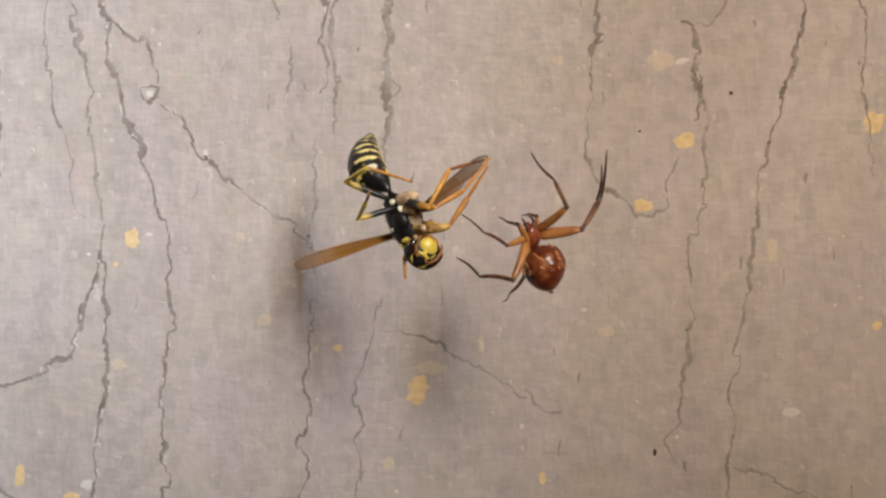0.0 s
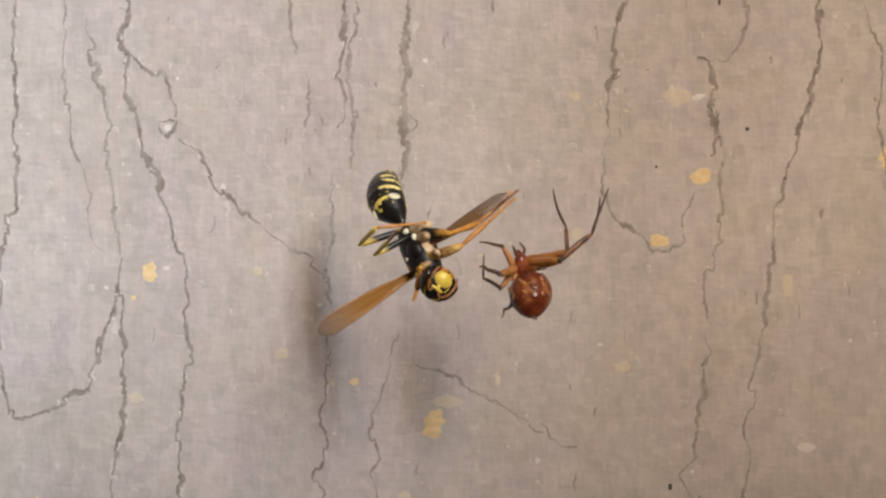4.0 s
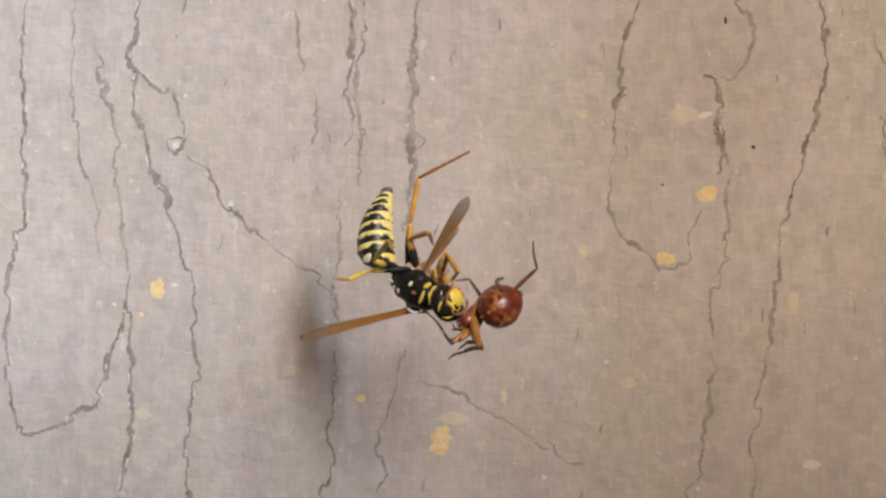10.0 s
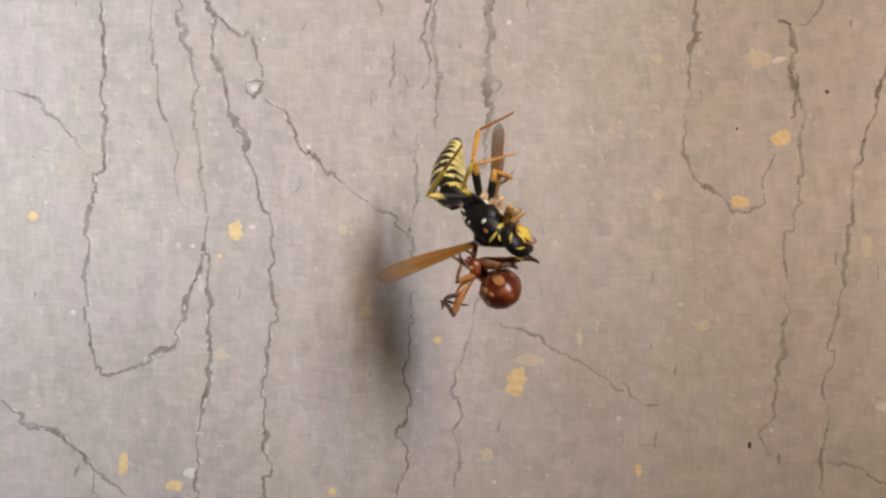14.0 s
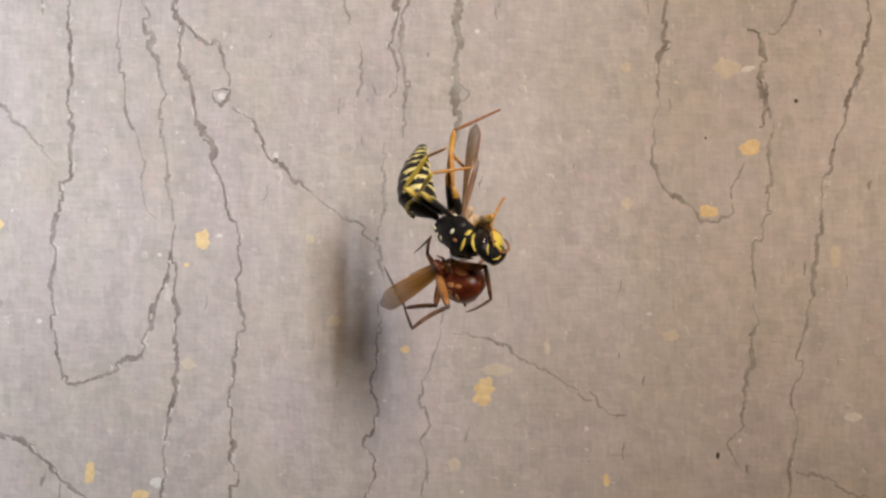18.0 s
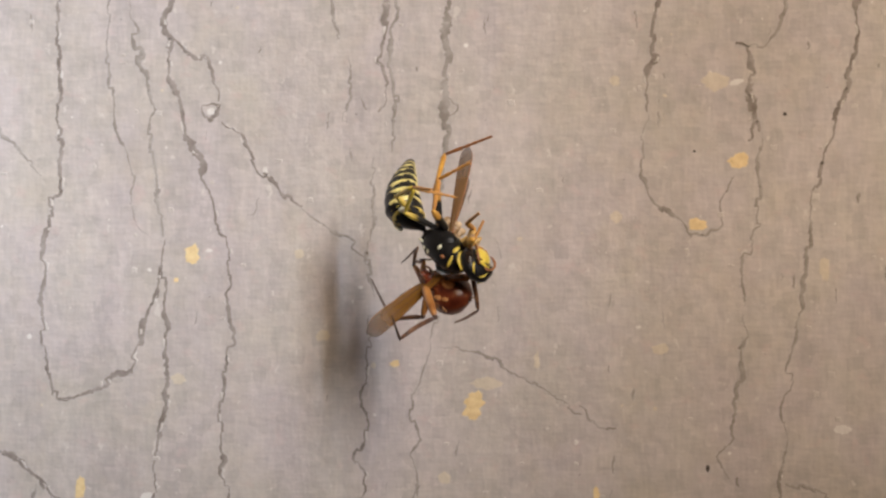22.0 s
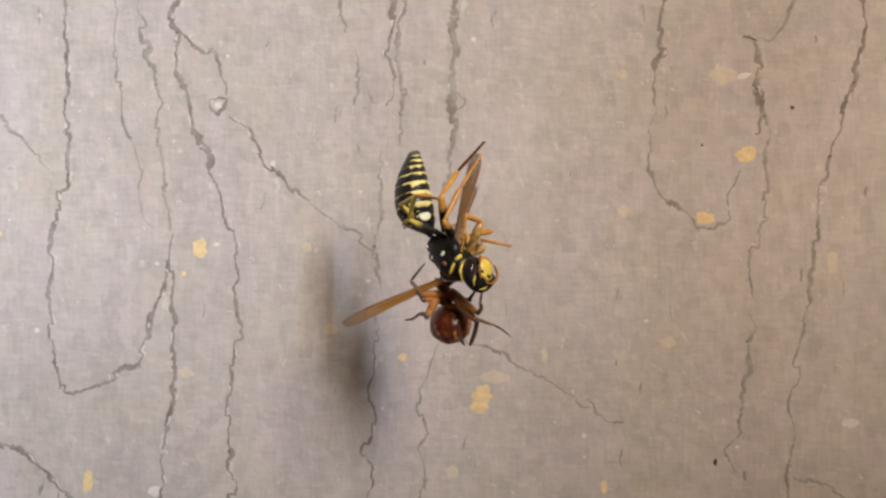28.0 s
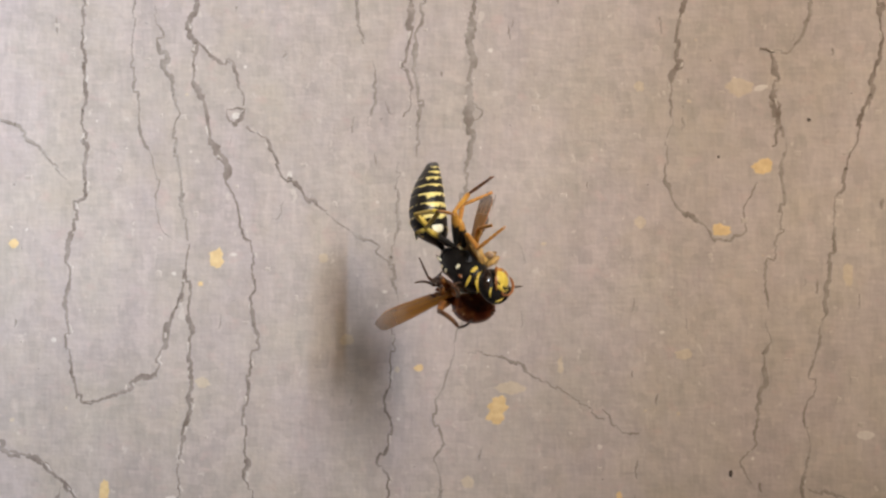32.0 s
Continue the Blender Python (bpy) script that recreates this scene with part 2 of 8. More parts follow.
def crack(points, wide=0.3, seed=1, mat=None, jog=1.0):
    """One crack of the paint: a narrow dark strip with one lip curled proud. Points in millimetres on the wall."""
    rnd = random.Random(seed * 7 + 3)
    line = jagged(points, seed, jog)
    bm = bmesh.new()
    rows = []
    n = len(line)
    swollen, hold = 1.0, 0
    for i, (x, z) in enumerate(line):
        if hold <= 0:
            swollen, hold = rnd.choice((0.6, 0.85, 1.0, 1.15, 1.5, 1.9)), rnd.randrange(4, 14)
        hold -= 1
        (xa, za), (xb, zb) = line[max(i - 1, 0)], line[min(i + 1, n - 1)]
        far = max(math.hypot(xb - xa, zb - za), 1e-6)
        nx, nz = (zb - za) / far, -(xb - xa) / far
        taper = min(1.0, 0.35 + 2.5 * min(i, n - 1 - i) / n)
        w = wide * 1.35 * swollen * taper * rnd.choice((0.6, 0.8, 0.9, 1.0, 1.0, 1.2)) / 2
        lip = rnd.uniform(0.03, 0.09)
        row = []
        for side, lift in ((-1, 0.03), (-0.3, 0.035), (0.5, lip), (1, 0.03)):
            px, pz = (x + nx * w * side) * MM, (z + nz * w * side) * MM
            row.append(bm.verts.new((px, -swell(px, pz) - lift * MM, pz)))
        rows.append(row)
    for a, b in zip(rows, rows[1:]):
        for i in range(3):
            bm.faces.new((a[i], a[i + 1], b[i + 1], b[i]))
    if mat is None:
        paint_edge(line, rnd)
    return part("crack", bm, mat or CRACK, WALL)


def paint_edge(line, rnd):
    """Short curled flakes of paint that stand proud along one side of a crack."""
    i = rnd.randrange(2, 8)
    while i < len(line) - 8:
        n = rnd.randrange(3, 8)
        side = rnd.choice((-1, 1, 1))
        bm = bmesh.new()
        rows = []
        for k in range(n):
            x, z = line[i + k]
            w = rnd.uniform(0.12, 0.42) * math.sin(math.pi * (k + 0.7) / (n + 0.4))
            row = []
            for off, lift in ((0.10, 0.05), (0.14, 0.05 + w * 0.35), (0.14 + w, 0.02)):
                px, pz = (x + side * off) * MM, z * MM
                row.append(bm.verts.new((px, -swell(px, pz) - lift * MM, pz)))
            rows.append(row)
        for a, c in zip(rows, rows[1:]):
            for q in range(2):
                bm.faces.new((a[q], a[q + 1], c[q + 1], c[q]))
        part("paint_flake", bm, FLAKE, WALL)
        i += n + rnd.randrange(6, 26)


def spot(x, z, w, h, mat, name="spot", seed=0, turn=0.0, tall=0.05):
    """A small flat blot or crumb on the paint, uneven in outline. Millimetres."""
    rnd = random.Random(seed * 13 + 5)
    if mat is not SPECK:
        w, h, tall = w * 1.5, h * 1.5, tall * 0.2
    bm = bmesh.new()
    n = 16
    cs, sn = math.cos(turn), math.sin(turn)
    rings = []
    wave = [rnd.uniform(0.80, 1.14) for i in range(n)]
    for k, lift in ((1.0, 0.02), (0.8, 0.02 + tall * 0.5), (0.55, 0.02 + tall * 0.9), (0.25, 0.02 + tall)):
        ring = []
        for i in range(n):
            a = 2 * math.pi * i / n
            u, v = math.cos(a) * w / 2 * wave[i] * k, math.sin(a) * h / 2 * wave[i] * k
            px, pz = (x + u * cs - v * sn) * MM, (z + u * sn + v * cs) * MM
            ring.append(bm.verts.new((px, -swell(px, pz) - lift * MM, pz)))
        rings.append(ring)
    uv = bm.loops.layers.uv.verify()
    for q, (lo, hi) in enumerate(zip(rings, rings[1:])):
        for i in range(n):
            j = (i + 1) % n
            face = bm.faces.new((lo[i], lo[j], hi[j], hi[i]))
            for loop, v in zip(face.loops, (q, q, q + 1, q + 1)):
                loop[uv].uv = (0.0, v / 3)
    for loop in bm.faces.new(rings[-1]).loops:
        loop[uv].uv = (0.0, 1.0)
    return part(name, bm, mat, WALL)


crack([(-46.1, 37.3), (-46.8, 30.7), (-46.4, 23.7), (-46.8, 16.8), (-46.4, 14.0), (-46.7, 8.4), (-47.8, 8.0), (-47.6, 4.9), (-48.5, 2.2), (-48.2, -0.6), (-49.0, -4.1), (-48.5, -8.3), (-48.2, -12.5), (-47.5, -16.6)], 0.34, 1)
crack([(-47.5, -16.6), (-44.8, -16.9), (-41.0, -15.4), (-38.2, -13.5), (-36.8, -10.4), (-36.4, -7.6), (-34.4, -4.1), (-34.1, 0.8), (-33.5, 2.6)], 0.34, 2)
crack([(-40.3, 37.0), (-40.1, 30.7), (-40.5, 26.5), (-40.3, 23.7), (-39.8, 18.9), (-39.6, 16.1), (-38.2, 13.3), (-37.5, 10.5), (-37.9, 7.0), (-36.8, 3.9), (-35.1, 2.9), (-33.7, 2.5)], 0.15, 3, CRACK_FAINT)
crack([(-37.9, 32.1), (-36.5, 24.4), (-35.4, 21.0), (-35.0, 16.8), (-35.4, 14.0), (-34.7, 9.8), (-34.1, 6.3), (-33.7, 2.9)], 0.3, 4, CRACK_FAINT)
crack([(-33.8, -0.6), (-33.6, -5.5), (-33.7, -11.1), (-33.5, -14.6), (-33.4, -18.0), (-34.4, -20.8), (-34.9, -23.6), (-34.7, -26.4), (-35.1, -32.3)], 0.28, 5)
crack([(-32.3, 37.3), (-32.8, 32.1), (-33.7, 28.2), (-32.9, 27.2), (-33.1, 23.7), (-32.0, 20.3), (-31.3, 16.8), (-30.4, 14.0), (-29.2, 12.6), (-28.7, 9.8), (-27.8, 7.0), (-27.1, 3.6), (-25.9, 2.9)], 0.36, 6)
crack([(-25.9, 2.9), (-25.7, -0.6), (-25.5, -3.4), (-26.0, -4.1), (-25.6, -7.6), (-24.9, -9.0), (-25.0, -10.4), (-26.0, -10.7), (-26.4, -15.3), (-26.9, -18.0), (-26.9, -20.8), (-26.7, -23.6), (-26.2, -25.7), (-26.5, -32.3)], 0.32, 7)
crack([(-32.9, 27.9), (-31.6, 26.5), (-30.6, 25.1), (-28.5, 24.9), (-27.8, 23.0), (-27.1, 22.4), (-26.9, 19.6)], 0.26, 8)
crack([(-28.9, 19.2), (-27.7, 19.3), (-26.5, 19.0), (-27.0, 17.9), (-27.9, 17.1), (-28.6, 17.9), (-28.9, 19.2)], 0.36, 9)
spot(-27.8, 18.3, 0.9, 0.7, CHALK, "speck", 61)
crack([(-26.4, 17.1), (-24.3, 15.7), (-22.9, 13.3), (-21.9, 11.2), (-19.8, 9.5), (-18.7, 7.7), (-16.6, 6.7)], 0.30, 10)
crack([(-16.6, 6.7), (-14.6, 4.9), (-12.1, 2.9), (-9.3, 0.8), (-8.1, -1.3)], 0.2, 11, CRACK_FAINT)
crack([(-6.3, 37.3), (-6.1, 30.7), (-6.5, 27.9), (-7.2, 24.4), (-6.1, 22.4), (-6.3, 19.2), (-7.2, 18.2)], 0.34, 12)
crack([(-4.8, 37.0), (-4.6, 30.7), (-5.5, 28.6), (-5.7, 24.4), (-5.5, 21.7), (-5.3, 16.8), (-5.5, 13.3)], 0.3, 13, CRACK_FAINT)
crack([(1.8, 37.3), (1.5, 30.7), (1.0, 27.2), (1.5, 24.8), (1.0, 22.4), (1.1, 17.5), (0.9, 14.0), (0.1, 7.7)], 0.48, 14, CRACK_FAINT)
crack([(1.1, 20.3), (2.2, 19.2), (1.9, 18.2), (1.3, 17.5)], 0.2, 15, CRACK_FAINT)
crack([(-7.6, 12.6), (-8.1, 9.8), (-7.8, 6.3), (-8.3, 2.9), (-8.6, -0.6), (-7.8, -4.8)], 0.24, 16, CRACK_FAINT)
crack([(-8.1, -6.9), (-8.2, -9.0), (-8.8, -12.5), (-9.3, -16.6), (-8.8, -20.1), (-9.0, -22.2), (-10.0, -24.3), (-9.0, -26.4), (-9.0, -28.5), (-10.2, -32.3)], 0.21, 17)
crack([(0.1, -6.9), (-1.0, -11.1), (-2.0, -15.3), (-3.1, -16.6), (-3.3, -19.4), (-2.0, -22.2), (-3.4, -24.3), (-2.7, -27.1), (-3.2, -32.3)], 0.19, 18, CRACK_FAINT)
crack([(29.3, 37.3), (27.0, 30.7), (26.5, 27.9), (26.9, 25.1), (25.8, 22.7), (26.0, 18.2)], 0.36, 19)
crack([(26.0, 18.2), (25.3, 14.7), (25.1, 11.2), (25.8, 8.4), (27.6, 6.3), (30.0, 4.9), (31.4, 2.9), (33.3, 2.7), (34.9, 4.2), (34.9, 7.0), (35.9, 8.4), (36.6, 10.1)], 0.24, 20, CRACK_FAINT)
crack([(37.0, 26.5), (38.5, 26.2), (39.1, 23.0), (38.7, 21.0), (39.3, 18.2), (39.1, 16.8), (38.4, 14.6)], 0.5, 21)
crack([(39.4, 17.5), (39.8, 15.7)], 0.3, 22)
crack([(39.8, 15.7), (39.7, 13.3), (39.9, 7.7), (39.1, 2.9), (38.0, 0.1), (37.7, -3.4), (37.9, -5.8)], 0.26, 23, CRACK_FAINT)
crack([(40.1, 37.3), (42.8, 33.5), (42.8, 30.7), (42.1, 27.9), (40.5, 26.0), (38.7, 26.4)], 0.26, 24, CRACK_FAINT)
crack([(37.9, -6.9), (38.4, -9.7), (37.5, -11.1), (37.7, -14.6), (37.0, -16.6), (36.5, -19.4), (36.6, -22.2), (34.5, -24.3), (35.9, -27.1)], 0.26, 25, CRACK_FAINT)
crack([(50.8, 37.3), (52.1, 30.7), (51.8, 26.5), (51.3, 23.0), (49.9, 18.9), (49.2, 15.4), (47.9, 13.3), (47.1, 9.8), (46.4, 8.4)], 0.31, 26)
crack([(46.4, 8.4), (46.2, 4.2), (45.7, 0.8), (45.1, -4.1), (44.3, -8.3), (43.7, -11.8), (43.6, -15.3), (42.5, -18.0), (43.2, -22.2)], 0.21, 27, CRACK_FAINT)
crack([(-59.2, -20.3), (-56.7, -22.6), (-54.6, -23.6), (-52.5, -24.0), (-51.1, -25.0), (-49.4, -26.4), (-47.6, -28.8), (-45.5, -30.6), (-43.5, -32.0)], 0.32, 28)
crack([(0.1, -10.5), (5.3, -11.4), (8.8, -13.5), (12.3, -15.6), (15.7, -17.3), (17.8, -19.1)], 0.18, 29, CRACK_FAINT)
crack([(17.5, -17.7), (19.2, -20.5), (22.0, -20.8)], 0.24, 30, CRACK_FAINT)
crack([(-13.2, 34.9), (-12.8, 30.7), (-12.0, 27.2)], 0.2, 31, CRACK_FAINT)
crack([(-10.9, 25.1), (-10.6, 20.3), (-11.1, 16.8)], 0.16, 32, CRACK_FAINT)
crack([(-9.0, 20.3), (-8.5, 18.5)], 0.18, 33, CRACK_FAINT)
crack([(42.9, -27.6), (45.7, -28.3), (49.2, -29.9), (54.0, -32.0)], 0.24, 34, CRACK_FAINT)
crack([(-59.2, 18.7), (-54.6, 17.0), (-51.8, 14.7), (-50.4, 12.3), (-48.7, 10.5)], 0.2, 35, CRACK_FAINT)
crack([(-21.9, 7.7), (-22.0, 6.3), (-23.3, 5.6)], 0.18, 36, CRACK_FAINT)
crack([(-47.6, -28.8), (-47.8, -32.3)], 0.18, 37, CRACK_FAINT)
crack([(43.2, -22.2), (42.6, -25.0), (41.9, -28.0), (42.3, -32.3)], 0.22, 39, CRACK_FAINT)
crack([(56.8, 34.9), (59.6, 26.5), (58.9, 19.6), (60.3, 7.7)], 0.18, 38, CRACK_FAINT)
spot(37.3, 12.1, 2.09, 1.81, OCHRE, "spot", 0)
spot(32.1, 4.3, 2.09, 1.39, OCHRE, "spot", 1)
spot(-30.2, 0.8, 1.67, 2.23, OCHRE, "spot", 2)
spot(-44.1, -28.0, 1.18, 2.65, OCHRE, "spot", 3)
spot(4.5, -18.0, 2.09, 3.20, OCHRE, "spot", 4, -0.35)
spot(6.1, -15.3, 3.06, 1.53, OCHRE_PALE, "spot", 5)
spot(34.4, 22.0, 3.2, 2.1, OCHRE_PALE, "spot", 6)
spot(37.0, 21.8, 1.81, 0.63, CHALK, "speck", 7, 0.30)
spot(22.0, 22.0, 1.11, 1.11, OCHRE_PALE, "spot", 8)
spot(22.1, 5.2, 1.39, 1.25, OCHRE_PALE, "spot", 9)
spot(0.8, -26.9, 1.53, 1.25, OCHRE_PALE, "spot", 10)
spot(60.2, 14.1, 2.37, 2.37, OCHRE, "spot", 11)
spot(-55.2, 2.5, 1.11, 0.97, OCHRE, "spot", 12)
spot(49.9, -21.0, 1.81, 1.04, CHALK, "speck", 13)
spot(-5.2, -12.8, 0.97, 0.91, OCHRE, "spot", 14)
spot(-32.0, -14.6, 1.81, 1.25, OCHRE_PALE, "spot", 15)
spot(19.6, -28.8, 0.84, 1.39, OCHRE, "spot", 16)
spot(60.6, -10.6, 0.97, 0.97, OCHRE, "spot", 17)
spot(-37.7, -30.7, 2.09, 1.25, OCHRE, "spot", 18)
spot(-18.2, -31.5, 0.97, 0.84, OCHRE, "spot", 19)
spot(43.0, 17.9, 0.49, 0.49, SPECK, "speck", 20)
spot(39.6, 33.4, 0.35, 0.97, SPECK, "speck", 21)
spot(33.3, -25.8, 0.49, 0.84, SPECK, "speck", 22)
spot(-21.2, 11.0, 0.63, 0.97, CHALK, "speck", 23)
spot(17.1, -22.6, 0.56, 0.56, CHALK, "speck", 24)
spot(3.6, 26.4, 0.49, 0.49, CHALK, "speck", 25)
spot(-32.2, -2.4, 0.63, 0.63, OCHRE, "spot", 26)
spot(-28.1, 1.2, 0.84, 0.42, CHALK, "speck", 27)
spot(24.8, -8.4, 0.56, 0.35, CHALK, "speck", 28)
spot(27.6, -11.1, 2.09, 1.11, OCHRE_PALE, "spot", 29)
spot(-7.9, -13.0, 0.63, 0.63, OCHRE_PALE, "spot", 30)
spot(-14.2, -9.3, 1.53, 1.25, OCHRE_PALE, "spot", 31)
spot(47.8, -1.3, 1.11, 2.79, OCHRE_PALE, "spot", 32)
spot(-35.8, -29.2, 1.53, 1.11, CHALK, "speck", 33)
spot(31.8, 13.3, 0.35, 0.35, SPECK, "speck", 34)
spot(-26.7, 24.4, 0.35, 0.35, CHALK, "speck", 35)
spot(-50.3, -9.3, 0.56, 0.56, CHALK, "speck", 36)
spot(12.3, -12.5, 0.63, 2.09, OCHRE_PALE, "spot", 37)
spot(-17.0, 0.8, 1.11, 0.97, OCHRE_PALE, "spot", 38)
rnd = random.Random(11)
for i in range(90):
    tone = rnd.choice((CHALK, CHALK, OCHRE_PALE, SPECK))
    size = rnd.uniform(0.12, 0.42) if tone is not SPECK else rnd.uniform(0.08, 0.16)
    spot(rnd.uniform(-58, 66), rnd.uniform(-32, 36), size, size * rnd.uniform(0.6, 1.6), tone, "speck", 100 + i, rnd.uniform(0, 3), 0.03)



def weathering():
    """Hairline ticks and squarish pale scales of paint, scattered all over the wall."""
    rnd = random.Random(41)
    for k in range(50):
        x, z = rnd.uniform(-60, 62), rnd.uniform(-33, 38)
        run = rnd.uniform(0.5, 2.4)
        lean = rnd.choice((0.0, 0.0, 0.15, -0.2))
        crack([(x, z), (x + run * 0.5 * lean + rnd.uniform(-0.2, 0.2), z - run * 0.5), (x + run * lean, z - run)], rnd.uniform(0.10, 0.20), 300 + k, CRACK_FAINT, 0.25)
    for k in range(90):
        x, z = rnd.uniform(-60, 62), rnd.uniform(-33, 38)
        w, h = rnd.uniform(0.3, 1.1), rnd.uniform(0.2, 0.9)
        bm = bmesh.new()
        ring, low = [], []
        for u, v in ((-1, -1), (-0.1, -0.85), (1, -1), (0.9, 0.1), (1, 0.9), (0.05, 1), (-0.9, 1), (-1, 0.1)):
            px, pz = (x + u * w / 2 * rnd.uniform(0.7, 1.1)) * MM, (z + v * h / 2 * rnd.uniform(0.7, 1.1)) * MM
            low.append(bm.verts.new((px, -swell(px, pz) - 0.01 * MM, pz)))
            px, pz = x * MM + (px - x * MM) * 0.86, z * MM + (pz - z * MM) * 0.86
            ring.append(bm.verts.new((px, -swell(px, pz) - (0.04 + 0.05 * (v + 1) / 2) * MM, pz)))
        for i in range(8):
            j = (i + 1) % 8
            bm.faces.new((low[i], low[j], ring[j], ring[i]))
        bm.faces.new(ring)
        part("paint_scale", bm, SCALE, WALL, smooth=False)


weathering()


# ---- insects: materials ----


def banded(name, black, yellow, edge=0.5, wave=0.10, waves=3, under=0.0):
    """Wasp rings: black in front, yellow behind, the border scalloped, the belly yellower, from the ring's own u (round) and v (along)."""
    mat, tree, bsdf = nodes_of(name)
    uv = tree.nodes.new("ShaderNodeUVMap")
    sep = tree.nodes.new("ShaderNodeSeparateXYZ")
    tree.links.new(uv.outputs["UV"], sep.inputs[0])

    def calc(op, a, b=0.0):
        node = tree.nodes.new("ShaderNodeMath")
        node.operation = op
        for sock, value in zip(node.inputs, (a, b)):
            if isinstance(value, (int, float)):
                sock.default_value = value
            else:
                tree.links.new(value, sock)
        return node.outputs[0]

    ripple = calc("MULTIPLY", calc("COSINE", calc("MULTIPLY", sep.outputs[0], 2 * math.pi * waves)), wave)
    rough = calc("MULTIPLY", calc("SUBTRACT", noise_fac(tree, 900, 2), 0.5), 1.1)
    belly = calc("MULTIPLY", calc("COSINE", calc("MULTIPLY", sep.outputs[0], 2 * math.pi)), 0.15)
    if under:
        low = calc("POWER", calc("MAXIMUM", calc("COSINE", calc("MULTIPLY", sep.outputs[0], 2 * math.pi)), 0.0), 3.0)
        belly = calc("ADD", belly, calc("MULTIPLY", low, under))
    v = calc("ADD", calc("ADD", calc("ADD", sep.outputs[1], ripple), rough), belly)
    tone = ramp(tree, v, (edge - 0.03, black), (edge + 0.03, yellow))
    grain = ramp(tree, noise_fac(tree, 1800, 3), (0.3, (0.78, 0.74, 0.70)), (0.7, (1.08, 1.08, 1.08)))
    tree.links.new(blend(tree, 0.8, tone, grain, "MULTIPLY"), bsdf.inputs["Base Color"])
    bsdf.inputs["Roughness"].default_value = 0.38
    bump(tree, bsdf, noise_fac(tree, 2600, 3), 0.5, 0.00008)
    return mat


def wing_film(name, dark, light, tip_tone, shine):
    """Half-clear wing membrane with long pleats, clearer and greyer towards the tip (v of its own map)."""
    mat, tree, bsdf = nodes_of(name)
    amber = ramp(tree, noise_fac(tree, 500, 3, 0.5, (1, 0.15, 1)), (0.3, dark), (0.7, light))
    uv = tree.nodes.new("ShaderNodeUVMap")
    sep = tree.nodes.new("ShaderNodeSeparateXYZ")
    tree.links.new(uv.outputs["UV"], sep.inputs[0])
    tip = ramp(tree, sep.outputs[1], (0.58, (0, 0, 0)), (0.97, (0.75, 0.75, 0.75)))
    skin = blend(tree, tip, amber, tip_tone)
    tree.links.new(skin, bsdf.inputs["Base Color"])
    glow = tree.nodes.new("ShaderNodeBsdfTranslucent")
    tree.links.new(skin, glow.inputs["Color"])
    thick, clear, out = tree.nodes.new("ShaderNodeMixShader"), tree.nodes.new("ShaderNodeMixShader"), tree.nodes["Material Output"]
    thick.inputs[0].default_value = 0.45
    tree.links.new(bsdf.outputs[0], thick.inputs[1])
    tree.links.new(glow.outputs[0], thick.inputs[2])
    tree.links.new(ramp(tree, sep.outputs[1], (0.1, (0.90, 0.90, 0.90)), (0.6, (0.74, 0.74, 0.74)), (0.95, (0.38, 0.38, 0.38))), clear.inputs[0])
    tree.links.new(tree.nodes.new("ShaderNodeBsdfTransparent").outputs[0], clear.inputs[1])
    tree.links.new(thick.outputs[0], clear.inputs[2])
    tree.links.new(clear.outputs[0], out.inputs["Surface"])
    bsdf.inputs["Roughness"].default_value = 0.15
    bsdf.inputs["Specular IOR Level"].default_value = shine
    bump(tree, bsdf, noise_fac(tree, 1100, 2, 0.5, (1, 0.10, 1)), 0.9, 0.0003)
    return mat


def two_tone(name, base, tip, edge, soft=0.10):
    """A leg joint that changes colour along its length, raggedly."""
    mat, tree, bsdf = nodes_of(name)
    uv = tree.nodes.new("ShaderNodeUVMap")
    sep = tree.nodes.new("ShaderNodeSeparateXYZ")
    tree.links.new(uv.outputs["UV"], sep.inputs[0])
    add = tree.nodes.new("ShaderNodeMath")
    add.operation = "MULTIPLY_ADD"
    add.inputs[1].default_value = 0.5
    tree.links.new(noise_fac(tree, 900, 2), add.inputs[0])
    tree.links.new(sep.outputs[1], add.inputs[2])
    tone = ramp(tree, add.outputs[0], (edge + 0.25 - soft, base), (edge + 0.25 + soft, tip))
    grain = ramp(tree, noise_fac(tree, 1500, 3), (0.3, (0.72, 0.70, 0.68)), (0.7, (1.1, 1.1, 1.1)))
    tree.links.new(blend(tree, 0.8, tone, grain, "MULTIPLY"), bsdf.inputs["Base Color"])
    bsdf.inputs["Roughness"].default_value = 0.4
    return mat


def mottled(name, dark, mid, light, scale, rough=0.3):
    """Glossy spider skin in three tones."""
    mat, tree, bsdf = nodes_of(name)
    fac = noise_fac(tree, scale, 3, 0.55)
    tree.links.new(ramp(tree, fac, (0.36, dark), (0.52, mid), (0.70, light)), bsdf.inputs["Base Color"])
    bsdf.inputs["Roughness"].default_value = rough
    bump(tree, bsdf, noise_fac(tree, scale * 6, 2), 0.25, 0.00008)
    return mat


